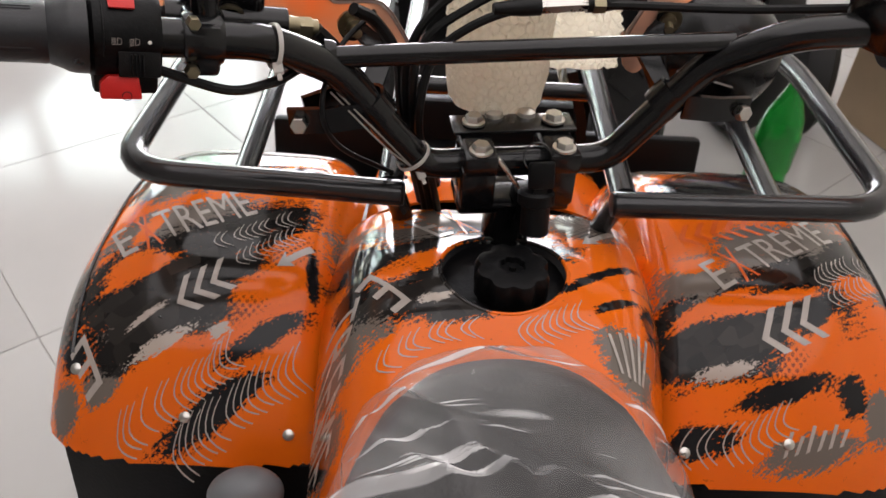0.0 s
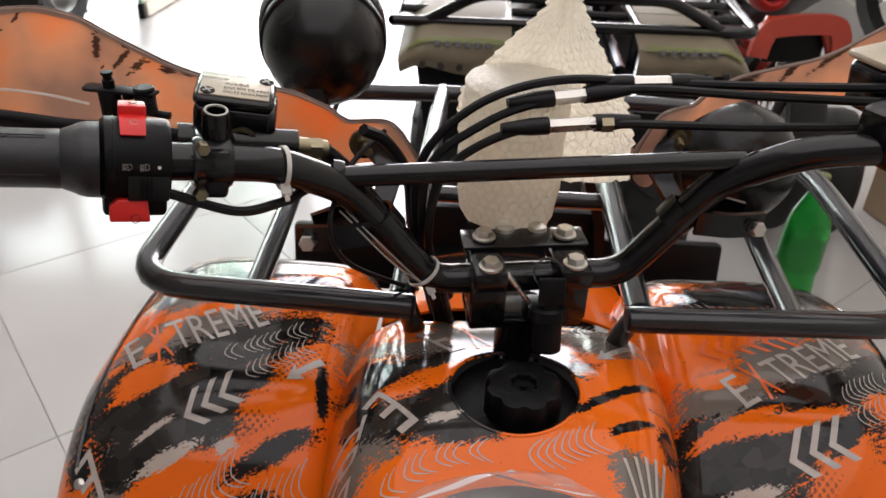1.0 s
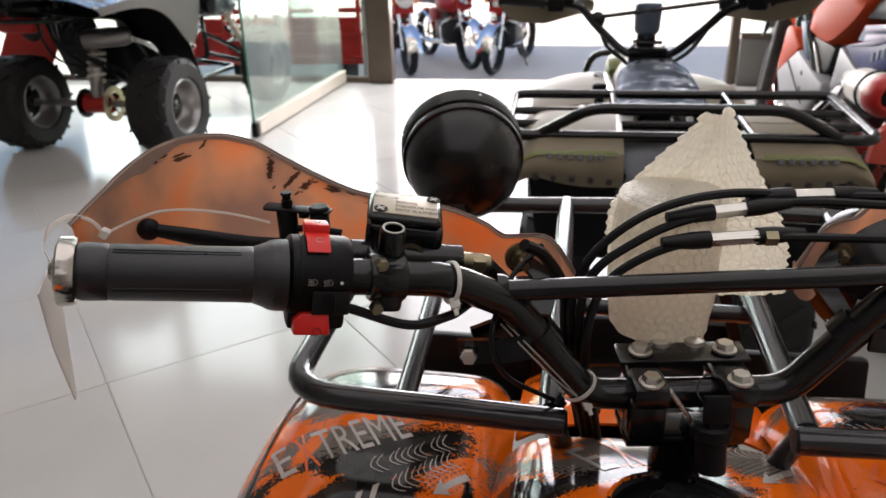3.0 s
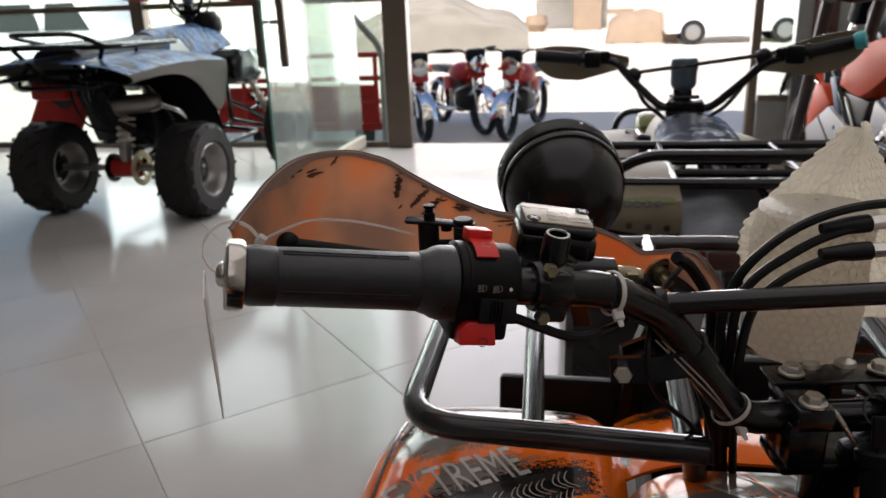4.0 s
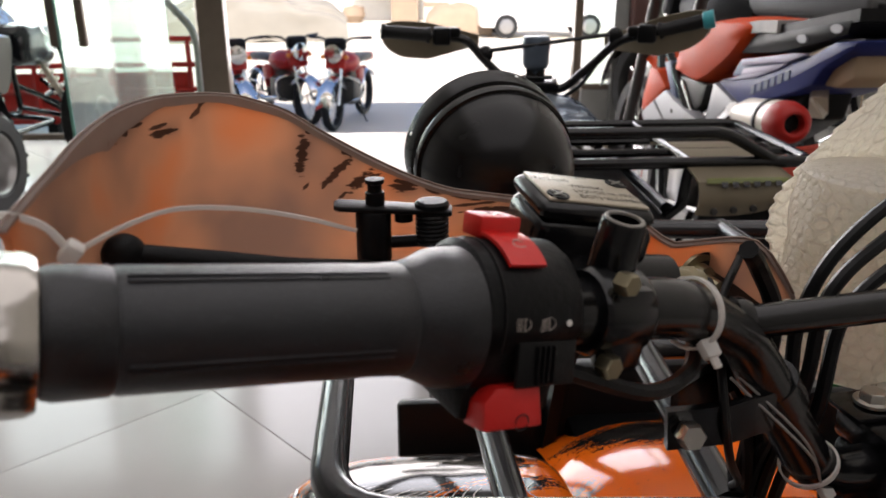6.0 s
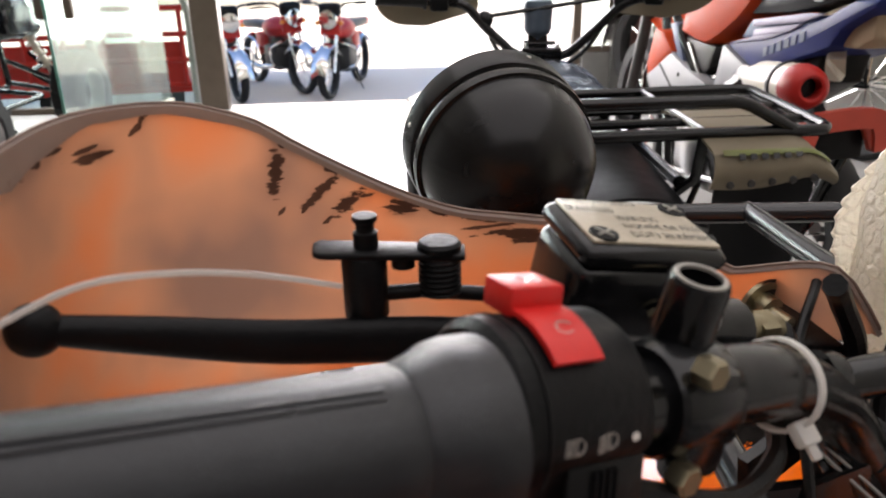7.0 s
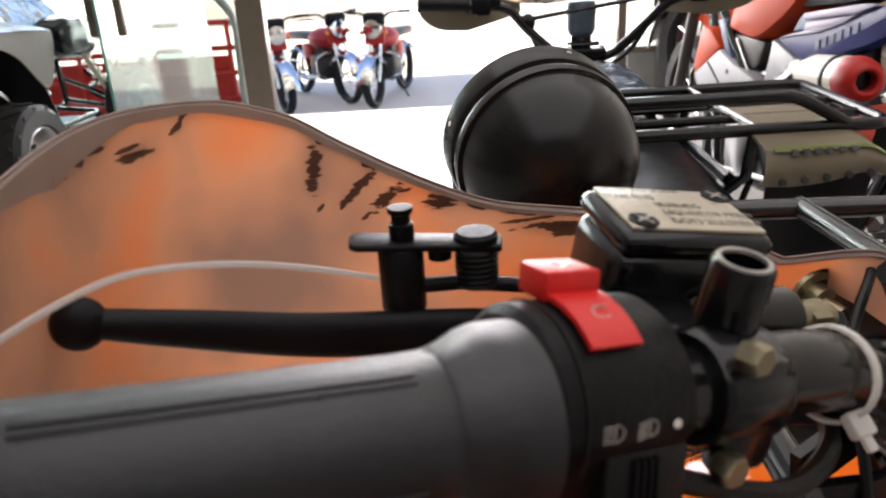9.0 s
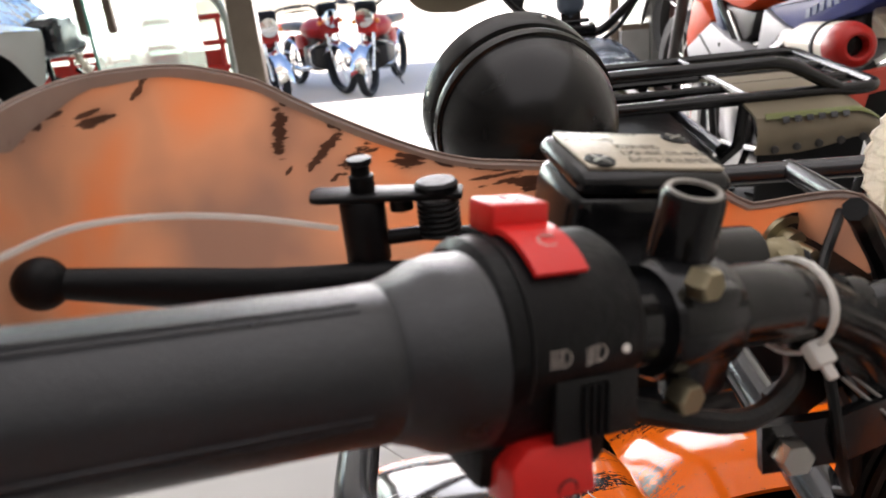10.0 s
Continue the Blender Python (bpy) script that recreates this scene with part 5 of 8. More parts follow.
# head lamps
def head_lamp(c, tilt, yaw):
    m = axis_pose(c, (math.sin(radians(yaw)), math.cos(radians(yaw)), math.sin(radians(tilt))))
    bowl = [(0.0, -0.064), (0.012, -0.0635), (0.029, -0.058), (0.042, -0.048), (0.0515, -0.034), (0.0558, -0.019), (0.0568, -0.010), (0.0572, -0.009), (0.0594, -0.0085), (0.0602, -0.004), (0.0594, 0.000), (0.0575, 0.001), (0.0578, 0.004), (0.0602, 0.005), (0.0610, 0.007), (0.0612, 0.024), (0.059, 0.026), (0.053, 0.027), (0.03, 0.034), (0, 0.037)]
    ob = part("head_lamp", lathe(bowl, 56, m), M_LAMP, atv, "glossy black round head lamp bowl")
    for a in (20, 75, 130, 200, 290):
        part("rim_screw", lathe([(0.0018, 0), (0.0015, 0.001), (0, 0.0011)], 10), M_ZINC, ob, m=m @ Matrix.Rotation(radians(a), 4, "Z") @ pose(0.0606, 0, 0.016, 0, 90, 0))
    return ob


M_LAMP = material("gloss_black_lamp", (0.0035, 0.003, 0.003), 0.25, 0.0, 0.2, 20, 0.02, 200, coat=0.0, spec=0.38)
lamp = head_lamp((-0.192, 0.846, 0.877), 15, -12)
part("lamp_stalk", strap([(-0.194, 0.800, 0.870), (-0.190, 0.790, 0.845), (-0.178, 0.796, 0.800), (-0.170, 0.815, 0.745)], 0.016, 0.005, (0, 1, 0)), M_BLACK, lamp)
lamp_r = head_lamp((0.200, 0.815, 0.785), -22, -22)
part("lamp_stalk", strap([(0.205, 0.765, 0.795), (0.19, 0.775, 0.750)], 0.016, 0.005, (0, 1, 0)), M_BLACK, lamp_r)

# gauge rolled in bubble wrap on the clamp plate
def roll(u, v):
    a = 2 * math.pi * u * 1.0
    r = 0.0395 + 0.004 * noise.noise(Vector((math.cos(a) * 2, math.sin(a) * 2, v * 4))) - 0.006 * max(0, 0.25 - v) * 2
    if v > 0.9:
        r *= 1 - ((v - 0.9) / 0.1) ** 2 * 0.96
    h = 0.020 + 0.106 * min(1, v / 0.92) + (0.005 * (v - 0.92) / 0.08 if v > 0.92 else 0)
    return Vector((-0.004 + r * math.cos(a), 0.066 + r * math.sin(a), h))


wrap = part("wrapped_gauge", surface(roll, 72, 44), M_BUBBLE, atv, "gauge rolled in cloudy bubble wrap", HB)


def flap_point(u, v):
    z = 0.030 + 0.146 * v
    left_e = lerp_table([(0.03, -0.030), (0.08, -0.040), (0.108, -0.036), (0.135, -0.012), (0.165, 0.018), (0.192, 0.034)], z)
    right_e = lerp_table([(0.03, 0.098), (0.075, 0.096), (0.115, 0.078), (0.150, 0.058), (0.192, 0.040)], z)
    jag = 0.0032 * abs(math.sin(z * 430)) + 0.002 * noise.noise(Vector((z * 200, 0, u * 3)))
    x = left_e + (right_e - left_e) * u + jag * (1 if u > 0.5 else -1) * (abs(2 * u - 1) ** 12)
    y = 0.098 + 0.010 * math.sin(u * 5 + v * 3) - 0.02 * (1 - u) * (1 - v) + 0.004 * noise.noise(Vector((u * 6, v * 6, 1)))
    return Vector((x, y, z + 0.003 * noise.noise(Vector((u * 40, 3, 0))) * (1 - v)))


part("loose_flap", surface(flap_point, 44, 60, 0.0015), M_BUBBLE, wrap)

knob = bmesh.new()
bmesh.ops.create_uvsphere(knob, u_segments=28, v_segments=18, radius=1.0, matrix=pose(-0.183, 0.437, 0.585, 20, 0, 8) @ Matrix.Diagonal((0.028, 0.020, 0.022, 1)))
part("shift_knob", knob, M_KNOB, atv, "grey moulded shift knob")
part("knob_stem", tube([(-0.183, 0.445, 0.585), (-0.180, 0.47, 0.50)], 0.009, 10), M_PLASTIC, atv)

# ---- printed letters, arrows and tyre marks on the skin, draped in plan ----
def drape(bm, lift=0.0006, step=0.005):
    """Lay a flat bmesh in plan (x, y) on the body skin."""
    for _ in range(5):
        long = [e for e in bm.edges if e.calc_length() > step]
        if not long:
            break
        bmesh.ops.subdivide_edges(bm, edges=long, cuts=1)
    bmesh.ops.triangulate(bm, faces=bm.faces)
    for v in bm.verts:
        v.co.z = skin_z(v.co.x, v.co.y) + lift
    bm.normal_update()
    flip = [f for f in bm.faces if f.normal.z < 0]
    bmesh.ops.reverse_faces(bm, faces=flip)
    return bm


def flat(polys, m=None):
    bm = bmesh.new()
    for poly in polys:
        bm.faces.new([bm.verts.new((x, y, 0)) for x, y in poly])
    if m is not None:
        bm.transform(m)
    return bm


def letters(text, width, height):
    """Flat capitals of the given size, lower left corner at the origin."""
    cu = bpy.data.curves.new("letters", "FONT")
    cu.body, cu.size, cu.resolution_u, cu.offset = text, 1.0, 2, 0.0
    ob = bpy.data.objects.new("letters", cu)
    scene.collection.objects.link(ob)
    me = bpy.data.meshes.new_from_object(ob.evaluated_get(bpy.context.evaluated_depsgraph_get()))
    bm = bmesh.new()
    bm.from_mesh(me)
    bpy.data.objects.remove(ob)
    bpy.data.curves.remove(cu)
    bpy.data.meshes.remove(me)
    xs, ys = [v.co.x for v in bm.verts], [v.co.y for v in bm.verts]
    for v in bm.verts:
        v.co.x = (v.co.x - min(xs)) / (max(xs) - min(xs)) * width
        v.co.y = (v.co.y - min(ys)) / (max(ys) - min(ys)) * height
        v.co.x += 0.0005 * noise.noise(v.co * 90)
    return bm


def print_word(x, y, turn, height, skew=0.0, letter=0.0150, parent=None, count=3):
    """E, an orange X, then TREME."""
    m = pose(x, y, 0, 0, 0, turn) @ Matrix(((1, skew, 0, 0), (0, 1, 0, 0), (0, 0, 1, 0), (0, 0, 0, 1)))
    part("printed_letter", drape(moved(letters("E", letter * 0.9, height), m)), M_PRINT, parent)
    if count < 3:
        return
    part("printed_letter", drape(moved(letters("X", letter * 0.9, height * 1.25), m @ pose(letter * 1.25, -height * 0.1, 0))), M_PRINT_ORANGE, parent)
    part("printed_word", drape(moved(letters("TREME", letter * 5.2, height), m @ pose(letter * 2.35, 0, 0))), M_PRINT, parent)


def chevrons(x, y, turn, n, pitch, size, mat, parent):
    for k in range(n):
        w = size * 0.34
        poly1 = [(0, 0), (size * 0.75, size * 0.95), (size * 0.75 + w, size * 0.95), (w, 0)]
        poly2 = [(0, 0), (w, 0), (size * 0.75 + w, -size * 0.75), (size * 0.75, -size * 0.75)]
        part("chevron", drape(flat([poly1, poly2], pose(x, y, 0, 0, 0, turn) @ pose(k * pitch, 0, 0))), mat, parent)


def arrow(x, y, turn, length, parent):
    h = min(0.0042, length * 0.15)
    part("arrow", drape(flat([[(0, 0), (length * 0.4, h * 2.0), (length * 0.32, h * 0.7), (length, h * 0.9), (length * 1.04, -h * 0.6), (length * 0.32, -h * 0.7), (length * 0.36, -h * 1.9)]], pose(x, y, 0, 0, 0, turn))), M_PRINT, parent)


def tread(points, width, pitch, lean, parent, seed=0):
    """A worn tyre mark: thin bowed strokes along a path."""
    line = smooth_line([(x, y, 0) for x, y in points], 40)
    rnd = random.Random(seed)
    bm, run = bmesh.new(), 0.0
    for a, b in zip(line, line[1:]):
        run += (b - a).length
        if run < pitch * 0.85:
            continue
        run = 0.0
        d = (b - a).normalized()
        n = Vector((-d.y, d.x, 0))
        if rnd.random() < 0.08:
            continue
        for sgn in (-1, 1):
            w = width * rnd.uniform(0.95, 1.3)
            pts = [a + n * sgn * w * t + d * lean * (1.25 * t ** 1.7 - 0.2) for t in (0.0, 0.3, 0.6, 0.85, 1.0)]
            for k, (p, q) in enumerate(zip(pts, pts[1:])):
                ta, tb = 0.00052 - 0.00006 * k, 0.00052 - 0.00006 * (k + 1)
                side = (q - p).normalized().cross(Vector((0, 0, 1)))
                bm.faces.new([bm.verts.new(v) for v in (p - side * ta, q - side * tb, q + side * tb, p + side * ta)])
    return part("tyre_mark", drape(bm, 0.0008), M_PRINT, parent, kind="stuff")


DECALS = part("printed_film", drape(flat([[(-0.004, 0.47), (0.004, 0.47), (0.0, 0.472)]])), M_PRINT, atv, "pale printed words and tyre marks on orange film", BODY)
print_word(-0.3000, 0.5893, 29, 0.040, -0.10, 0.0150, DECALS)
print_word(0.1872, 0.5816, 30.4, 0.030, -0.05, 0.0172, DECALS)
print_word(-0.0445, 0.5860, 33, 0.042, -0.20, 0.0165, DECALS, 1)
part("printed_letter", drape(moved(letters("X", 0.013, 0.048), pose(-0.024, 0.594, 0, 0, 0, 30))), M_PRINT_ORANGE, DECALS)
for k in range(3):
    part("pale_bar", drape(flat([[(0.000 + 0.009 * k, 0.612 + 0.004 * k), (0.0035 + 0.009 * k, 0.613 + 0.004 * k), (-0.004 + 0.009 * k, 0.648), (-0.008 + 0.009 * k, 0.648)]])), M_PRINT, DECALS)
part("printed_letter", drape(moved(letters("E", 0.015, 0.046), pose(-0.0941, 0.5382, 0, 0, 0, -136))), M_PRINT, DECALS)
part("printed_letter", drape(moved(letters("E", 0.015, 0.036), pose(-0.3207, 0.5380, 0, 0, 0, -146))), M_PRINT, DECALS)
part("printed_word", drape(moved(letters("TREME", 0.085, 0.026), pose(-0.1250, 0.5240, 0, 0, 0, -100))), M_PRINT, DECALS)
for k in range(5):
    x, y, turn, run = 0.0726 + 0.0078 * k, 0.4875 + 0.0030 * k, radians(-74 - 7 * k), 0.027 + 0.003 * k
    dx, dy = run * math.cos(turn), run * math.sin(turn)
    part("pale_bar", drape(flat([[(x, y), (x + 0.0024, y), (x + dx + 0.0020, y + dy), (x + dx, y + dy)]])), M_PRINT, DECALS)
chevrons(-0.248, 0.5518, 33, 3, 0.0140, 0.0165, M_PRINT, DECALS)
chevrons(0.2129, 0.5462, 19.5, 3, 0.0165, 0.0185, M_PRINT, DECALS)
chevrons(0.1612, 0.639, 15, 6, 0.0146, 0.0160, M_PRINT_ORANGE, DECALS)
arrow(-0.1745, 0.5851, 42, 0.034, DECALS)
arrow(0.0677, 0.5889, 46, 0.044, DECALS)
tread([(-0.290, 0.478), (-0.269, 0.490), (-0.243, 0.502), (-0.218, 0.513), (-0.202, 0.524)], 0.0095, 0.0060, 0.008, DECALS, 1)
tread([(-0.247, 0.474), (-0.221, 0.485), (-0.186, 0.502), (-0.149, 0.521)], 0.0105, 0.0062, 0.009, DECALS, 2)
tread([(-0.232, 0.603), (-0.204, 0.619), (-0.170, 0.641)], 0.0085, 0.0058, 0.006, DECALS, 3)
tread([(-0.210, 0.585), (-0.187, 0.602), (-0.166, 0.619)], 0.0085, 0.0062, 0.006, DECALS, 4)
tread([(-0.085, 0.455), (-0.070, 0.464), (-0.056, 0.473), (-0.037, 0.480), (-0.018, 0.484)], 0.0075, 0.0062, 0.007, DECALS, 5)
tread([(0.008, 0.482), (0.028, 0.485), (0.056, 0.498)], 0.010, 0.0062, 0.008, DECALS, 6)
tread([(0.147, 0.488), (0.176, 0.490), (0.206, 0.493), (0.234, 0.504)], 0.0085, 0.0072, 0.008, DECALS, 7)
tread([(0.263, 0.592), (0.294, 0.613), (0.330, 0.630)], 0.009, 0.0062, 0.007, DECALS, 8)
tread([(0.268, 0.577), (0.290, 0.586), (0.313, 0.600)], 0.009, 0.0066, 0.007, DECALS, 9)
tread([(0.039, 0.634), (0.061, 0.637), (0.087, 0.642)], 0.010, 0.0062, 0.007, DECALS, 10)
tread([(-0.30, 0.72), (-0.24, 0.70), (-0.17, 0.71)], 0.010, 0.0070, 0.007, DECALS, 11)
tread([(0.30, 0.70), (0.24, 0.69), (0.17, 0.70)], 0.010, 0.0070, 0.007, DECALS, 12)

# worn pale strokes by the outer edge of the right fender
for k in range(6):
    x, y, h = 0.2318 + 0.0087 * k, 0.4855 + 0.0012 * k, (0.012, 0.009, 0.013, 0.010, 0.012, 0.009)[k]
    part("pale_bar", drape(flat([[(x, y), (x + 0.003, y + 0.001), (x + 0.007, y + h), (x + 0.004, y + h)]])), M_PRINT, DECALS)

# ---- price tag and long tie on the bar end ----
tag = thing("price_tag", "blank white plastic tag hanging from the bar end on a tie", "tag", GL @ pose(-0.137, -0.004, -0.004))
tm = (GL @ pose(-0.137, -0.004, -0.004)).inverted()
part("card", prism([(-0.022, 0.0), (0.022, 0.0), (0.020, -0.032), (0.003, -0.079), (-0.003, -0.079), (-0.020, -0.034)], 0.0008, tm @ pose(-0.3685, 0.4575, 0.921, 0, 0, 116.5) @ pose(0, 0, 0, 90)), M_TIE, tag)
gi = tm @ GL
part("tie", strap([gi @ p for p in smooth_line([(-0.028, 0.0665, 0.0075), (-0.050, 0.0660, 0.0120), (-0.072, 0.0630, 0.0150), (-0.093, 0.0575, 0.0155), (-0.108, 0.0480, 0.0128), (-0.122, 0.0368, 0.0082)], 8)], 0.0005, 0.0015), M_TIE, tag)
part("tie_head", box(0.005, 0.0045, 0.0065, gi @ pose(-0.1235, 0.0360, 0.0080, 20, 30), 0.001), M_TIE, tag)
part("tie_loop", strap([gi @ p for p in smooth_line([(-0.1235, 0.0360, 0.0080), (-0.131, 0.0365, 0.0155), (-0.142, 0.0360, 0.0175), (-0.1515, 0.0340, 0.0110), (-0.1540, 0.0300, 0.0020), (-0.1500, 0.0220, -0.0040), (-0.1440, 0.0120, -0.0045)], 6)], 0.0006, 0.0020), M_TIE, tag)

# raised lettering on the reservoir lid
for k, (text, w, y) in enumerate((("USE ONLY DOT3 OR DOT4", 0.024, 0.0095), ("BRAKE FLUID", 0.015, 0.0045), ("WARNING", 0.013, -0.0005), ("LIQUIDE DE FREIN", 0.026, -0.0055), ("DOT3 SEULEMENT", 0.026, -0.0105))):
    x0 = (-0.021, -0.021, -0.008, -0.008, -0.008)[k]
    part("lid_lettering", moved(letters(text, w, 0.0032), RES @ pose(x0, y, 0.0212)), M_PRINT_DARK, res)

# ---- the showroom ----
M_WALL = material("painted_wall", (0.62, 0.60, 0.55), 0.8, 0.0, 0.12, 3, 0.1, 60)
# unseen ceiling, left and back walls: colours dimmed to weaken bounced light
M_CEIL = material("dimmed_ceiling", (0.52, 0.51, 0.49), 0.9, 0.0, 0.06, 3, 0.05, 60)
M_DIMWALL = material("dimmed_wall", (0.24, 0.23, 0.215), 0.8, 0.0, 0.12, 3, 0.1, 60)
M_GROUT = material("grey_grout", (0.47, 0.455, 0.43), 0.9, 0.0, 0.2, 10, 0.2, 200)
M_FRAME = material("brown_aluminium", (0.115, 0.088, 0.066), 0.38, 0.4, 0.25, 12, 0.05, 200)
M_DARKWOOD = material("dark_red_timber", (0.07, 0.028, 0.022), 0.4, 0.0, 0.3, 12, 0.1, 120)
M_GREENWALL = material("grey_green_wall", (0.26, 0.29, 0.26), 0.6, 0.0, 0.15, 3, 0.1, 60)
M_GREYALU = material("grey_aluminium", (0.20, 0.20, 0.19), 0.4, 0.4, 0.2, 8, 0.05, 120)
M_CREAM = material("cream_marble", (0.66, 0.60, 0.50), 0.3, 0.0, 0.15, 8, 0.03, 80)
M_CARTON = material("brown_carton", (0.42, 0.31, 0.20), 0.8, 0.0, 0.15, 12, 0.15, 200)


def floor_tile_material():
    mat = material("polished_floor_tile", (0.475, 0.465, 0.445), 0.13, 0.0, 0.09, 3, 0.03, 14, second=(0.40, 0.39, 0.37), spec=0.32)
    nt = mat.node_tree
    info = nt.nodes.new("ShaderNodeObjectInfo")
    hsv = nt.nodes.new("ShaderNodeHueSaturation")
    mr = nt.nodes.new("ShaderNodeMapRange")
    mr.inputs["To Min"].default_value, mr.inputs["To Max"].default_value = 0.95, 1.05
    nt.links.new(info.outputs["Random"], mr.inputs["Value"])
    nt.links.new(mr.outputs["Result"], hsv.inputs["Value"])
    b = nt.nodes["Principled BSDF"]
    src = b.inputs["Base Color"].links[0].from_socket
    nt.links.new(src, hsv.inputs["Color"])
    nt.links.new(hsv.outputs["Color"], b.inputs["Base Color"])
    return mat


def glass_material(name, tint=(0.86, 0.93, 0.90), gloss=0.10, scatter=0.0):
    mat = bpy.data.materials.new(name)
    mat.use_nodes = True
    nt = mat.node_tree
    b, out = nt.nodes["Principled BSDF"], nt.nodes["Material Output"]
    b.inputs["Base Color"].default_value = (*tint, 1)
    b.inputs["Roughness"].default_value = 0.02
    tr = nt.nodes.new("ShaderNodeBsdfTransparent")
    tr.inputs["Color"].default_value = (*tint, 1)
    fr = nt.nodes.new("ShaderNodeFresnel")
    fr.inputs["IOR"].default_value = 1.45
    gl = nt.nodes.new("ShaderNodeBsdfGlossy")
    gl.inputs["Roughness"].default_value = 0.02
    ms = nt.nodes.new("ShaderNodeMixShader")
    half = nt.nodes.new("ShaderNodeMath")
    half.operation = "MULTIPLY"
    half.inputs[1].default_value = gloss
    nt.links.new(fr.outputs[0], half.inputs[0])
    nt.links.new(half.outputs[0], ms.inputs[0])
    nt.links.new(tr.outputs[0], ms.inputs[1])
    nt.links.new(gl.outputs[0], ms.inputs[2])
    # pale diffuse veil painted in for the room's reflections on the pane
    film = nt.nodes.new("ShaderNodeBsdfDiffuse")
    film.inputs["Color"].default_value = (0.7, 0.72, 0.68, 1)
    veil = nt.nodes.new("ShaderNodeMixShader")
    veil.inputs[0].default_value = scatter
    nt.links.new(ms.outputs[0], veil.inputs[1])
    nt.links.new(film.outputs[0], veil.inputs[2])
    nt.links.new(veil.outputs[0], out.inputs["Surface"])
    return mat


M_TILE = floor_tile_material()
M_GLASS = glass_material("clear_glass")
M_DOORGLASS = glass_material("veiled_door_glass", (0.80, 0.88, 0.84), 0.45, 0.07)
M_GLASS_EDGE = material("green_glass_edge", (0.10, 0.24, 0.19), 0.15, 0.0, 0.2, 20, 0.0)

FRONT_Y = 5.46
X0, X1, Y0 = -5.2, 2.1, -3.2
floor = part("floor", box(X1 - X0 + 0.3, FRONT_Y + 0.1 - Y0 + 0.15, 0.40, pose((X0 + X1) / 2, (FRONT_Y + 0.1 + Y0 - 0.15) / 2, -0.2035)), M_GROUT, smooth=False)
tagged(floor, "pale polished floor tiles with thin dark joints", "floor", kind="structure")
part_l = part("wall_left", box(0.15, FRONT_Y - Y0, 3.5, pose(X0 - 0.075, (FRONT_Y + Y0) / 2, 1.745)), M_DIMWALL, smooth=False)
tagged(part_l, "painted side wall", "wall", kind="structure")
part_r = part("wall_right", box(0.15, FRONT_Y - Y0, 3.5, pose(X1 + 0.075, (FRONT_Y + Y0) / 2, 1.745)), M_WALL, smooth=False)
tagged(part_r, "painted side wall", "wall", kind="structure")
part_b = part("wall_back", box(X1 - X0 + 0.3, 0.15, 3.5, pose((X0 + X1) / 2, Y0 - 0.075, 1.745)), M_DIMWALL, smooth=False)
tagged(part_b, "unseen back wall, dimmed to cut reflections", "wall", kind="structure")
ceil = part("ceiling", box(X1 - X0 + 0.3, FRONT_Y - Y0 + 0.3, 0.12, pose((X0 + X1) / 2, (FRONT_Y + Y0) / 2, 3.36)), M_CEIL, smooth=False)
tagged(ceil, "plain unseen ceiling, toned down to bounce less", "ceiling", kind="structure")
head = part("wall_front", box(X1 - X0 + 0.3, 0.2, 0.75, pose((X0 + X1) / 2, FRONT_Y + 0.05, 3.05)), M_WALL, smooth=False)
tagged(head, "wall over the glazed shop front", "wall", kind="structure")


def post(x, y, w, d, h, mat, name, label):
    ob = part(name, box(w, d, h, pose(x, y, h / 2), 0.006, 1), mat)
    return tagged(ob, label, "post", kind="structure")


post(-1.453, FRONT_Y, 0.172, 0.10, 2.68, M_FRAME, "door_post", "brown aluminium post of the shop front")
post(0.913, FRONT_Y + 0.05, 0.055, 0.08, 2.68, M_FRAME, "door_post", "thin brown aluminium post of the shop front")
post(1.292, FRONT_Y - 0.02, 0.122, 0.20, 2.68, M_DARKWOOD, "door_post", "dark red timber post beside the entrance")
post(-3.35, FRONT_Y, 0.10, 0.10, 2.68, M_FRAME, "door_post", "brown aluminium post of the shop front")
post(-2.20, FRONT_Y + 0.03, 0.05, 0.08, 2.68, M_FRAME, "door_post", "thin brown aluminium post of the shop front")
wr = part("wall_front_right", box(0.74, 0.16, 2.68, pose(1.725, FRONT_Y, 1.34)), M_GREENWALL, smooth=False)
tagged(wr, "grey green wall beside the entrance", "wall", kind="structure")


def window(name, x0, x1, y, z0, z1):
    """A fixed pane in a thin frame."""
    ob = thing(name, "tall clear glass pane in thin brown frame", "window", pose((x0 + x1) / 2, y, 0), kind="structure")
    w = x1 - x0
    pane = part("pane", box(w - 0.02, 0.008, z1 - z0, pose(0, 0, (z0 + z1) / 2)), M_GLASS, ob, smooth=False)
    pane.visible_shadow = False
    for z in (z0 + 0.02, z1 - 0.02, 1.02):
        part("window_frame", box(w, 0.04, 0.04, pose(0, 0, z), 0.004, 1), M_FRAME, ob)


window("window_1", -5.2, -3.40, FRONT_Y, 0.0, 2.68)
window("window_2", -3.30, -2.23, FRONT_Y, 0.0, 2.68)
window("window_3", -2.17, -1.55, FRONT_Y, 0.0, 2.68)
window("window_4", 0.945, 1.130, FRONT_Y, 0.30, 2.68)
sp = part("side_panel", join(box(0.19, 0.05, 0.30, pose(1.035, FRONT_Y, 0.15), 0.004, 1), box(0.095, 0.09, 2.68, pose(1.180, FRONT_Y, 1.34), 0.004, 1)), M_GREYALU)
tagged(sp, "grey aluminium panel beside the entrance", "wall panel", kind="structure")

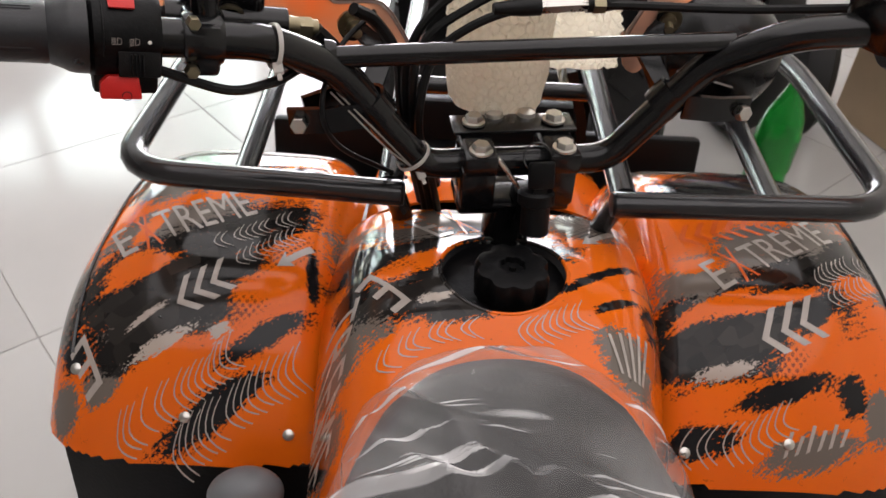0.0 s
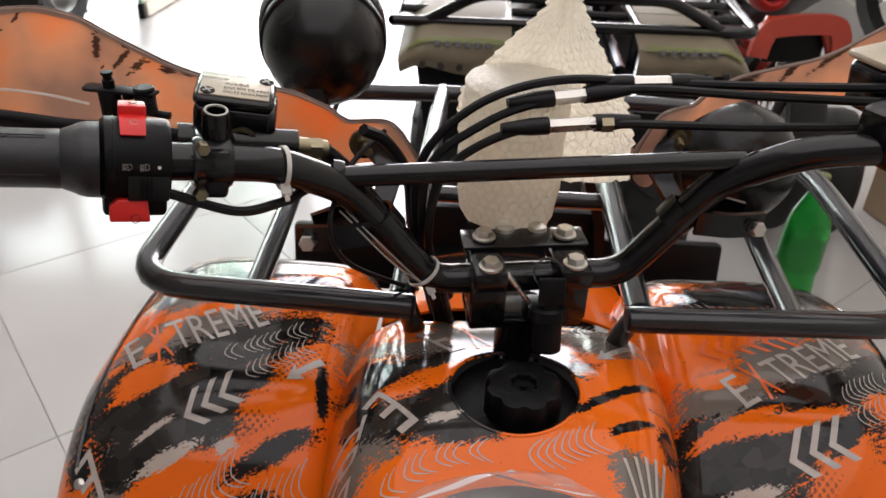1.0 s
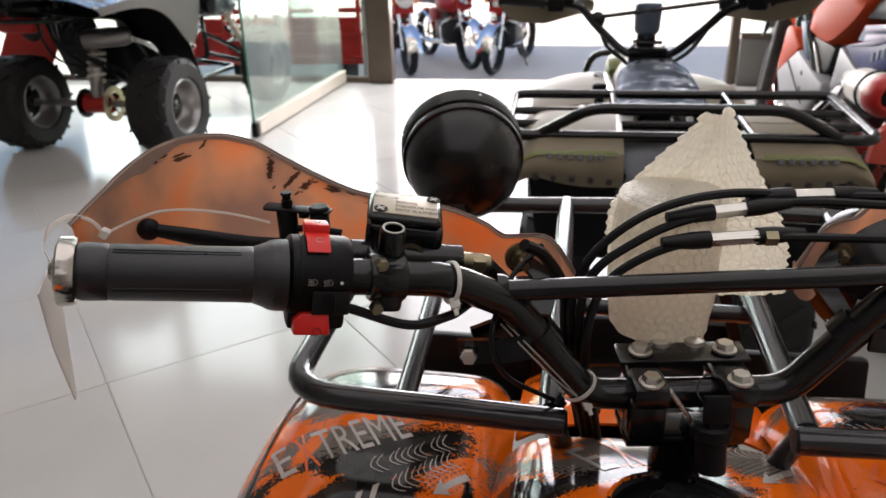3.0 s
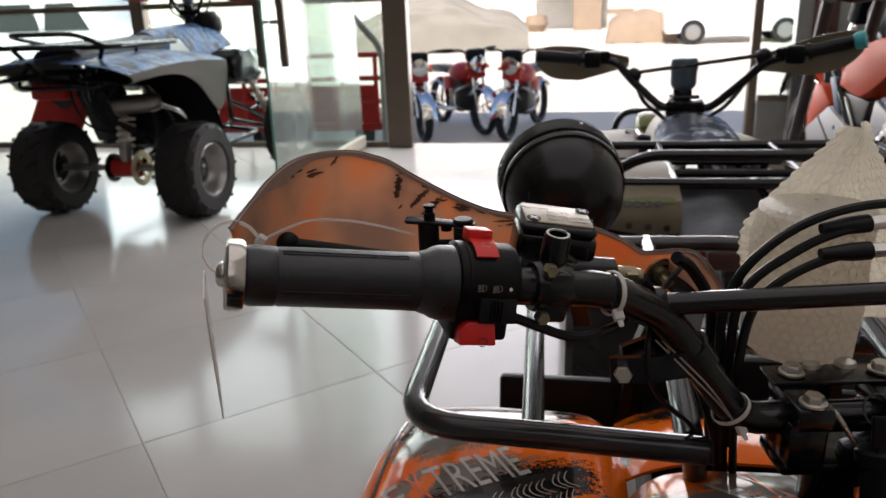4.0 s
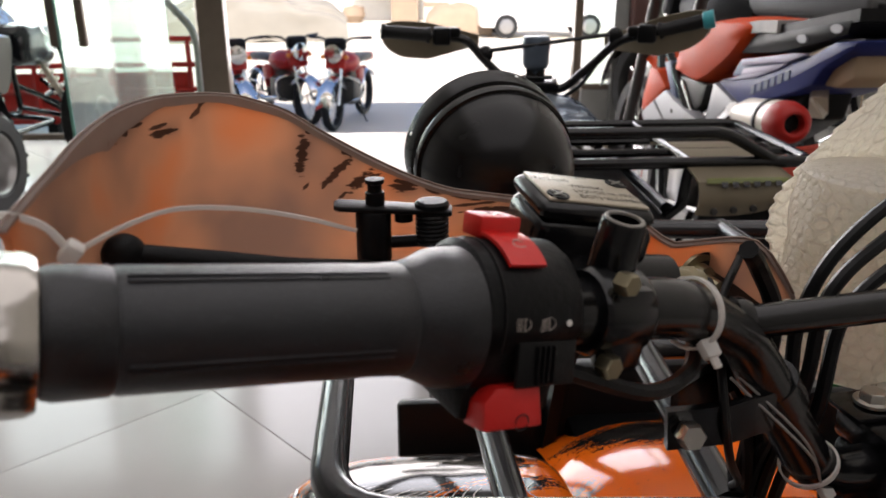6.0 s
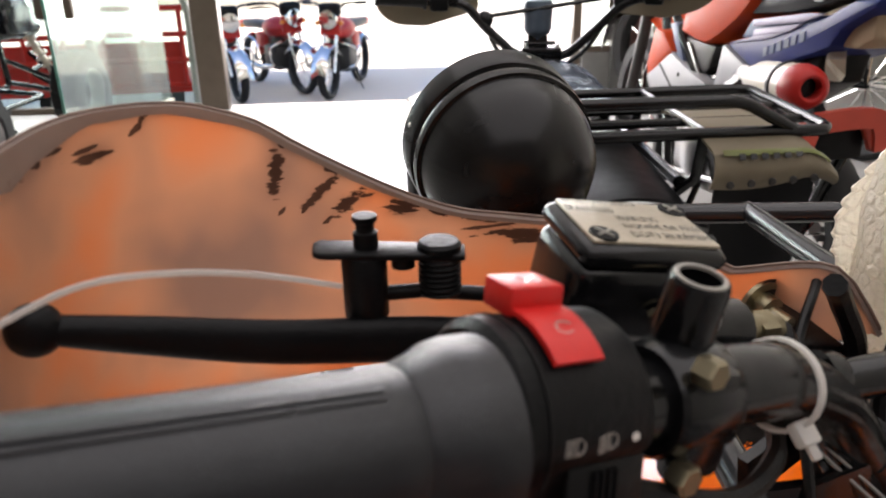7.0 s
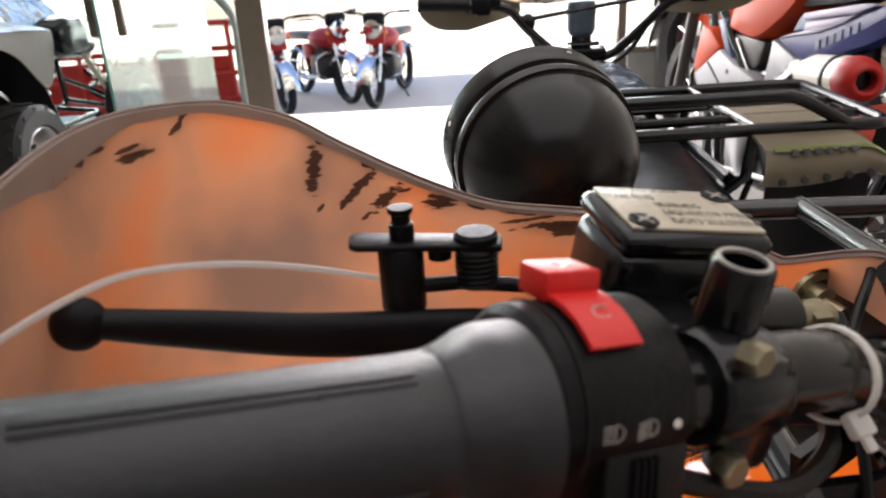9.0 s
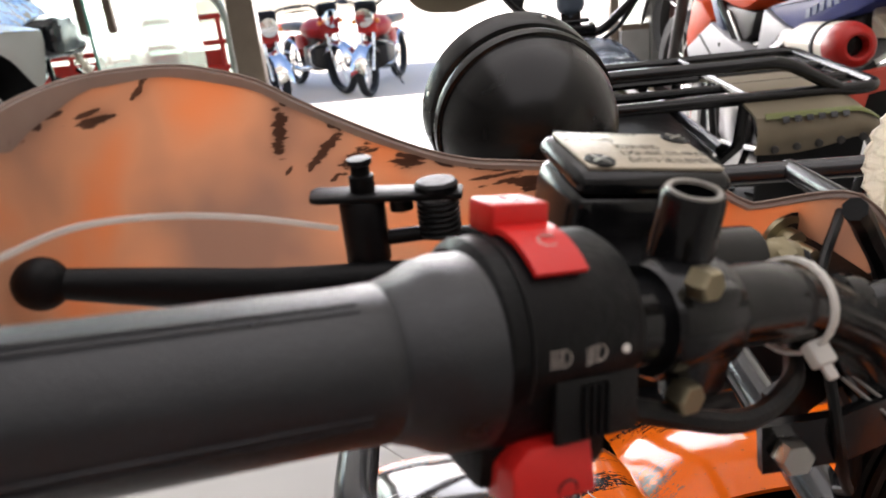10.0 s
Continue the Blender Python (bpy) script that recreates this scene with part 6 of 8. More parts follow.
# open glass leaf standing in the room beside the entrance, on a cream bottom rail, with a long pull handle
wing = thing("glass_door", "frameless open glass door on a cream bottom rail, brown handle", "glass door", pose(-1.766, 4.708, 0, 0, 0, -2.6))
p = part("pane", box(0.012, 1.462, 2.15, pose(0, 0, 1.155)), M_DOORGLASS, wing, smooth=False)
p.visible_shadow = False
part("glass_edge", box(0.013, 0.006, 2.15, pose(0, -0.735, 1.155)), M_GLASS_EDGE, wing, smooth=False)
part("bottom_rail", box(0.046, 1.44, 0.080, pose(0, 0.008, 0.046), 0.004, 1), M_CREAM, wing)
part("foot_bracket", box(0.03, 0.03, 0.075, pose(0, -0.728, 0.040), 0.003, 1), M_PLASTIC, wing)
for s in (-1, 1):
    hd = part("pull_handle", box(0.038, 0.030, 1.10, pose(s * 0.066, -0.640, 1.255), 0.005, 2), M_FRAME, wing)
    for z in (0.935, 1.575):
        part("handle_stud", tube([(s * 0.006, -0.640, z), (s * 0.050, -0.640, z)], 0.011, 10), M_FRAME, hd)

# floor tiles, each laid on the bed with an open joint
TILE, TURN_T = 0.662, 41.6
tile_mesh = None
c, s = math.cos(radians(TURN_T)), math.sin(radians(TURN_T))


def cut_tile(x, y):
    """A tile sawn off along the walls."""
    bm = box(TILE - 0.0018, TILE - 0.0018, 0.006, pose(x, y, -0.003, 0, 0, TURN_T), 0.0)
    for co, no in (((X0, 0, 0), (-1, 0, 0)), ((X1, 0, 0), (1, 0, 0)), ((0, Y0, 0), (0, -1, 0)), ((0, FRONT_Y + 0.12, 0), (0, 1, 0))):
        cut = bmesh.ops.bisect_plane(bm, geom=bm.verts[:] + bm.edges[:] + bm.faces[:], plane_co=co, plane_no=no, clear_outer=True)
        edges = [e for e in cut["geom_cut"] if isinstance(e, bmesh.types.BMEdge)]
        if edges:
            bmesh.ops.contextual_create(bm, geom=edges)
    return bm


for i in range(-15, 16):
    for j in range(-15, 16):
        x, y = -0.76 + c * (i + 0.5) * TILE - s * (j + 0.5) * TILE, 2.074 + s * (i + 0.5) * TILE + c * (j + 0.5) * TILE
        if not (X0 - 0.46 < x < X1 + 0.46 and Y0 - 0.46 < y < FRONT_Y + 0.58):
            continue
        if not (X0 + 0.47 < x < X1 - 0.47 and Y0 + 0.47 < y < FRONT_Y - 0.35):
            bm = cut_tile(x, y)
            if len(bm.faces) > 3:
                part("tile", bm, M_TILE, floor, smooth=False)
            continue
        if tile_mesh is None:
            t = part("tile", box(TILE - 0.0018, TILE - 0.0018, 0.006, None, 0.0008, 1), M_TILE, floor, smooth=False)
            tile_mesh = t.data
        else:
            t = new("tile", tile_mesh)
            t.parent = floor
        t.matrix_basis = pose(x, y, -0.003, 0, 0, TURN_T)

# ---- the other quads ----
M_WHITE_BODY = material("cream_fender", (0.185, 0.155, 0.105), 0.5, 0.0, 0.3, 14, 0.06, 150, spec=0.3)
M_GREEN = material("lime_plastic", (0.13, 0.15, 0.03), 0.35, 0.0, 0.2, 20, 0.05, coat=0.3)


def splash_print(name):
    """Blue, white and black splashes on glossy plastic."""
    mat = material(name, (0.5, 0.5, 0.5), 0.4, 0.0, 0.1, 9, 0.04, 100, spec=0.3)
    nt = mat.node_tree
    mp = nt.nodes.new("ShaderNodeMapping")
    mp.inputs["Rotation"].default_value, mp.inputs["Scale"].default_value = (0, 0, radians(35)), (7, 22, 12)
    n = nt.nodes.new("ShaderNodeTexNoise")
    n.inputs["Scale"].default_value, n.inputs["Detail"].default_value, n.inputs["Roughness"].default_value = 1.0, 5, 0.6
    ramp = nt.nodes.new("ShaderNodeValToRGB")
    ramp.color_ramp.interpolation = "CONSTANT"
    ramp.color_ramp.elements[0].position, ramp.color_ramp.elements[0].color = 0.0, (0.012, 0.013, 0.018, 1)
    ramp.color_ramp.elements[1].position, ramp.color_ramp.elements[1].color = 0.62, (0.28, 0.30, 0.33, 1)
    for at, col in ((0.46, (0.03, 0.12, 0.36, 1)), (0.53, (0.10, 0.22, 0.42, 1)), (0.57, (0.02, 0.03, 0.06, 1))):
        ramp.color_ramp.elements.new(at).color = col
    tc = nt.nodes["Texture Coordinate"]
    nt.links.new(tc.outputs["Object"], mp.inputs["Vector"])
    nt.links.new(mp.outputs["Vector"], n.inputs["Vector"])
    nt.links.new(n.outputs["Fac"], ramp.inputs["Fac"])
    nt.links.new(ramp.outputs["Color"], nt.nodes["Principled BSDF"].inputs["Base Color"])
    return mat


M_BLUE_G = splash_print("blue_white_print")
M_REDP = material("red_plastic", (0.42, 0.020, 0.015), 0.4, 0.0, 0.2, 15, 0.05, spec=0.35)
M_ALU = material("cast_aluminium", (0.36, 0.35, 0.34), 0.35, 0.9, 0.2, 20, 0.1, 150)
M_WRAPSEAT = clear_film("quad_seat_film", 0.11, (0.50, 0.56, 0.66), 0.35)
M_ENGINE = material("dark_cast_metal", (0.055, 0.053, 0.05), 0.45, 0.6, 0.4, 25, 0.2, 150)


def quad_wheel(q, x, y, r, w, rim, knobs=15):
    """A wheel of a parked quad with its own parts."""
    hub = new("wheel")
    hub.parent, hub.matrix_basis = q, pose(x, y, r)
    wheel(hub, Matrix.Identity(4), r, w, rim, knobs)


def coil_spring(a, b, r, wire, turns, n=14):
    a, b = Vector(a), Vector(b)
    m = axis_pose(a, b - a)
    h = (b - a).length
    pts = [m @ Vector((r * math.cos(2 * math.pi * k / n), r * math.sin(2 * math.pi * k / n), h * k / (turns * n))) for k in range(turns * n + 1)]
    return tube(pts, wire, 6)


def quad_bars(q, m, left, right, guard, low, mat, cross=0.83, tape=None):
    """Handlebar with crossbar, gauge, grips, levers and hand guards; left and right are the bar's bends."""
    line = [Vector((-x, y, z)) for x, y, z in reversed(left)] + [Vector(p) for p in right]
    hb = part("handlebar", tube(fillet(line, 0.03, 5), 0.0115, 12), M_BLACK, q, m=m)
    k = left[2]
    part("crossbar", tube([(-k[0] - 0.004, k[1], k[2] + 0.018), (right[2][0] + 0.004, right[2][1], right[2][2] + 0.018)], 0.0055, 8), M_BLACK, hb)
    part("bar_clamp", join(box(0.10, 0.05, 0.018, pose(0, 0, -0.012), 0.005), box(0.10, 0.05, 0.018, pose(0, 0, 0.014), 0.005)), M_BLACK, hb)
    for x in (-0.04, 0.04):
        for y in (-0.017, 0.017):
            part("clamp_bolt", lathe([(0.006, 0.023), (0.006, 0.031), (0, 0.032)], 8, pose(x, y, 0)), M_ZINC, hb)
    part("gauge", lathe([(0.0, 0.030), (0.014, 0.030), (0.016, 0.046), (0.030, 0.054), (0.035, 0.066), (0.035, 0.098), (0.037, 0.102), (0.037, 0.122), (0.035, 0.132), (0.030, 0.135), (0, 0.136)], 24, pose(-0.010, 0.03, 0)), M_GAUGE, hb)
    part("gauge_bracket", join(box(0.05, 0.014, 0.05, pose(-0.010, 0.022, 0.028), 0.003), tube([(-0.045, 0.02, 0.03), (0.035, 0.02, 0.03)], 0.006, 8)), M_BLACK, hb)
    for s, bend in ((-1, left), (1, right)):
        a, b = Vector(bend[-2]), Vector(bend[-1])
        a.x, b.x = s * abs(a.x), s * abs(b.x)
        d = (b - a).normalized()
        g0 = b - d * 0.125
        part("grip", lathe([(0.0, 0.0), (0.021, 0.0), (0.021, 0.006), (0.0165, 0.012), (0.0170, 0.115), (0.0195, 0.118), (0.0195, 0.127), (0, 0.129)], 16, axis_pose(g0, d)), M_RUBBER, hb)
        part("switch_box", join(box(0.045, 0.040, 0.046, axis_pose(g0 - d * 0.030, (0, 0, 1), d), 0.008), box(0.028, 0.05, 0.026, axis_pose(g0 - d * 0.062 + Vector((0, 0.01, 0.012)), (0, 0, 1), d), 0.006)), M_PLASTIC, hb)
        part("lever", tube(smooth_line([g0 - d * 0.06 + Vector((0, 0.03, 0.01)), g0 + d * 0.03 + Vector((0, 0.052, -0.004)), b + Vector((0, 0.045, -0.016))], 5), 0.005, 8), M_PLASTIC, hb)
        kn = Vector((s * abs(bend[2][0]) - s * 0.006, bend[2][1] + 0.01, bend[2][2] + 0.012))
        part("bar_pad", lathe([(0, -0.020), (0.014, -0.018), (0.021, -0.004), (0.021, 0.008), (0.012, 0.018), (0, 0.02)], 16, axis_pose(kn, (s, 0, 0.2))), M_RUBBER, hb)
        part("bar_hose", tube(smooth_line([kn, (s * 0.115, 0.012, 0.02), (s * 0.06, 0.03, -0.03), (s * 0.02, 0.06, -0.10)], 5), 0.006, 8), M_RUBBER, hb)

        def shell(u, v, a=a, b=b, s=s):
            p = (a - (b - a) * 0.12).lerp(b + d * 0.012, u)
            open_ = min(1.0, 0.30 + 1.35 * u) * (math.sqrt(max(0.0, 1 - max(0.0, (u - 0.72) / 0.28) ** 2)) if u > 0.72 else 1.0)
            up, dn = guard * open_, low * open_
            return Vector((p.x, p.y + 0.062 - 0.030 * u * u + 0.012 * math.cos(3.1 * (v - 0.5)), p.z + (up + dn) * v - dn))
        part("hand_guard", surface(shell, 28, 10, 0.004), mat, hb)
        if tape and s > 0:
            part("grip_tape", lathe([(0.0172, 0.105), (0.0212, 0.108), (0.0212, 0.131), (0, 0.132)], 16, axis_pose(g0, d)), tape, hb, "teal tape round the grip end")
    return hb


def rear_axle(q, y, r, half, carrier):
    part("axle", tube([(-half, y, r), (half, y, r)], 0.017, 12), M_ALU, q)
    part("brake_disc", join(lathe([(0.090, -0.0025), (0.090, 0.0025), (0.058, 0.0025), (0.058, -0.0025), (0.090, -0.0025)], 32, pose(0.105, y, r, 0, 90, 0)), *[box(0.012, 0.060, 0.004, pose(0.105, y, r, 0, 90, 0) @ Matrix.Rotation(a, 4, "Z") @ pose(0, 0.045, 0)) for a in (0.3, 1.87, 3.44, 5.01)]), M_DISC, q, "pale brassy brake disc")
    part("sprocket", lathe([(0.075, -0.003), (0.075, 0.003), (0.03, 0.003), (0.03, -0.003), (0.075, -0.003)], 24, pose(-0.06, y, r, 0, 90, 0)), M_BLACK, q)
    part("axle_carrier", join(box(0.12, 0.09, 0.075, pose(0.02, y + 0.01, r), 0.012), lathe([(0.048, -0.07), (0.048, 0.07), (0.03, 0.075), (0.03, -0.075), (0.048, -0.07)], 20, pose(0.02, y, r, 0, 90, 0))), carrier, q)
    for s in (-1, 1):
        part("swing_arm", strap([(s * 0.075, y, r + 0.005), (s * 0.085, y + 0.20, r + 0.045), (s * 0.07, y + 0.42, r + 0.08)], 0.028, 0.045), M_BLACK, q)


def front_quad_build():
    """Youth quad standing ahead, seen over its rear rack."""
    q = thing("quad_bike", "cream and lime quad bike, black rear rack, seat in film", "quad bike", pose(0.115, 2.36, 0, 0, 0, 0.5))
    for x, y in ((-0.240, -0.50), (0.240, -0.50), (-0.27, 0.52), (0.27, 0.52)):
        quad_wheel(q, x, y, 0.222, 0.165, M_PLASTIC)
    rear_axle(q, -0.50, 0.222, 0.18, M_ENGINE)
    part("shock_absorber", tube([(0.0, -0.42, 0.27), (0.0, -0.30, 0.56)], 0.017, 12), M_ENGINE, q)
    part("spring", coil_spring((0, -0.41, 0.30), (0, -0.31, 0.54), 0.032, 0.005, 8), M_REDP, q)
    part("engine", join(box(0.20, 0.26, 0.20, pose(0, 0.02, 0.36), 0.03), lathe([(0.07, 0), (0.07, 0.10), (0.05, 0.11), (0, 0.11)], 20, pose(0.02, 0.05, 0.42, -30))), M_ENGINE, q)
    for s in (-1, 1):
        part("frame_tube", tube(fillet([(s * 0.11, -0.72, 0.60), (s * 0.12, -0.30, 0.60), (s * 0.13, 0.0, 0.30), (s * 0.13, 0.35, 0.28), (s * 0.10, 0.45, 0.58), (s * 0.10, -0.25, 0.62)], 0.03, 4), 0.012, 8), M_BLACK, q)
        part("front_arm", tube([(s * 0.10, 0.40, 0.32), (s * 0.20, 0.52, 0.24)], 0.011, 8), M_BLACK, q)
        part("front_arm", tube([(s * 0.10, 0.54, 0.32), (s * 0.20, 0.52, 0.24)], 0.011, 8), M_BLACK, q)
        part("front_shock", tube([(s * 0.12, 0.45, 0.58), (s * 0.19, 0.52, 0.28)], 0.020, 10), M_ENGINE, q)

        def flare(u, v, s=s):
            """From the hem of the rear panel up over its crown and forward."""
            lo = 0.630 + 0.035 * u - 0.022 * math.sin(math.pi * (0.1 + 0.8 * u))
            w = v * 0.50
            if w < 0.10:
                k = w / 0.10
                y, z = -0.842 - 0.012 * math.sin(math.pi * k), lo + (0.684 - lo) * k
            else:
                k = (w - 0.10) / 0.40
                y, z = -0.842 + 0.36 * k, 0.684 + 0.022 * math.sin(min(1.0, k * 2.2) * 1.57) - 0.05 * max(0.0, k - 0.55)
            return Vector((s * (0.115 + 0.205 * u), y, z - 0.035 * max(0.0, (u - 0.70) / 0.30) ** 2))
        fe = part("rear_fender", surface(flare, 16, 26, 0.004), M_WHITE_BODY, q)
        part("lime_edge", surface(lambda u, v, s=s: flare(0.06 + 0.86 * u, 0.178 + 0.030 * v, s) + Vector((0, -0.0045, 0.0035)), 14, 3, 0.0015), M_GREEN, fe, "lime edge print")
        for k in range(6):
            part("edge_mark", surface(lambda u, v, s=s, k=k: flare(0.18 + 0.09 * k + 0.05 * u, 0.160 + 0.028 * v, s) + Vector((0, -0.006, 0.003)), 2, 2, 0.001), M_PRINT_DARK, fe)
        part("mud_flap", surface(lambda u, v, s=s: Vector((s * (0.125 + 0.165 * u - 0.02 * v * u), -0.832 + 0.012 * v + 0.006 * math.sin(5 * u), 0.652 - 0.19 * v)), 8, 8, 0.005), M_PLASTIC, q)
        for k in range(5):
            part("flap_bolt", lathe([(0.007, 0), (0.0055, 0.004), (0, 0.005)], 8, axis_pose((s * (0.140 + 0.034 * k), -0.858, 0.634 + 0.002 * k), (0, -1, 0.1))), M_ENGINE, q)
        part("front_fender", surface(lambda u, v, s=s: Vector((s * (0.09 + 0.25 * u), 0.22 + 0.52 * v, 0.50 + 0.075 * math.sin(math.pi * (0.15 + 0.75 * v)) - 0.05 * u ** 2.5)), 12, 18, 0.004 * s), M_WHITE_BODY, q)
    part("tail_panel", surface(lambda u, v: Vector(((u - 0.5) * 0.20, -0.80 + 0.40 * v, 0.60 + 0.03 * v - 0.02 * (2 * u - 1) ** 2)), 8, 8, 0.006), M_PLASTIC, q)
    part("tail_lamp", box(0.12, 0.03, 0.040, pose(0, -0.812, 0.56), 0.008), M_DARKWOOD, q)

    def seat_f(grow, rough=0.0):
        def f(u, v):
            y = -0.44 + 0.40 * v
            a = math.pi * (u - 0.5)
            end = math.sqrt(max(0.0, 1 - max(0.0, (v - 0.80) / 0.20) ** 2)) if v > 0.80 else 1.0
            w = (0.120 - 0.035 * v) * (0.55 + 0.45 * end) + grow
            p = Vector((w * math.sin(a), y, 0.612 + 0.052 * v + (0.062 + grow) * max(0.0, math.cos(a)) ** 0.6 * (0.35 + 0.65 * end)))
            if rough:
                p.z += rough * noise.noise(Vector((u * 14 + 6 * v, v * 9, 0.3))) + rough * 0.6 * abs(noise.noise(Vector((u * 22, v * 34 - 9 * u, 2.0))))
            return p
        return f
    part("seat", surface(seat_f(0.0), 18, 24), M_SEAT, q)
    part("seat_film", surface(seat_f(0.007, 0.008), 46, 56), M_WRAPSEAT, q)
    part("tank_cover", surface(lambda u, v: Vector(((u - 0.5) * (0.235 - 0.03 * v), -0.30 + 0.70 * v, 0.640 + 0.035 * math.sin(2.6 * v) - 0.15 * abs(2 * u - 1) ** 2.6)), 16, 20, 0.005), M_WHITE_BODY, q)
    part("nose", box(0.20, 0.12, 0.12, pose(0, 0.55, 0.56, 20), 0.03), M_GREEN, q)
    part("stem", tube([(-0.012, -0.035, 0.72), (-0.006, 0.08, 0.48)], 0.020, 12), M_BLACK, q)
    # rack: outer loop with a raised hoop over its rear bar, cross bars and two long bars
    rk = part("rear_rack", tube(fillet([(-0.337, -0.78, 0.700), (-0.345, -0.44, 0.705), (0.350, -0.43, 0.705), (0.340, -0.78, 0.700), (-0.337, -0.78, 0.700)], 0.035, 4), 0.0105, 10, caps=False), M_BLACK, q)
    part("rack_hoop", tube(fillet([(-0.273, -0.778, 0.702), (-0.178, -0.795, 0.757), (0.172, -0.795, 0.757), (0.273, -0.778, 0.702)], 0.032, 6), 0.0105, 10), M_BLACK, rk)
    for x in (-0.122, 0.122):
        part("rack_bar", tube([(x, -0.78, 0.702), (x, -0.435, 0.706)], 0.0075, 8), M_BLACK, rk)
        part("rack_leg", tube([(x, -0.78, 0.700), (x * 0.98, -0.765, 0.62), (x * 0.9, -0.68, 0.56)], 0.010, 8), M_BLACK, rk)
        part("rack_leg", tube([(x, -0.47, 0.705), (x * 0.9, -0.40, 0.60)], 0.009, 8), M_BLACK, rk)
    for y in (-0.685, -0.575):
        part("rack_bar", tube([(-0.338, y, 0.698), (0.342, y, 0.698)], 0.0085, 8), M_BLACK, rk)
    part("front_bumper", tube(fillet([(-0.16, 0.50, 0.34), (-0.20, 0.76, 0.42), (-0.14, 0.76, 0.60), (0.14, 0.76, 0.60), (0.20, 0.76, 0.42), (0.16, 0.50, 0.34)], 0.05, 4), 0.0125, 10), M_BLACK, q)
    part("knob", lathe([(0.0, 0.0), (0.012, 0.0), (0.012, 0.030), (0.017, 0.034), (0.017, 0.052), (0.010, 0.056), (0, 0.056)], 14, pose(-0.150, -0.40, 0.668)), M_PLASTIC, q)
    left = [(0.0, 0, 0), (0.062, 0, 0.0), (0.148, 0, 0.078), (0.190, -0.006, 0.130), (0.405, -0.058, 0.150)]
    right = [(0.0, 0, 0), (0.062, 0, 0.0), (0.148, 0, 0.078), (0.195, -0.006, 0.128), (0.410, -0.062, 0.184)]
    quad_bars(q, pose(-0.012, -0.035, 0.727, 0, 0, -10), left, right[1:], 0.028, 0.066, M_WHITE_BODY, tape=M_TEAL)
    return q


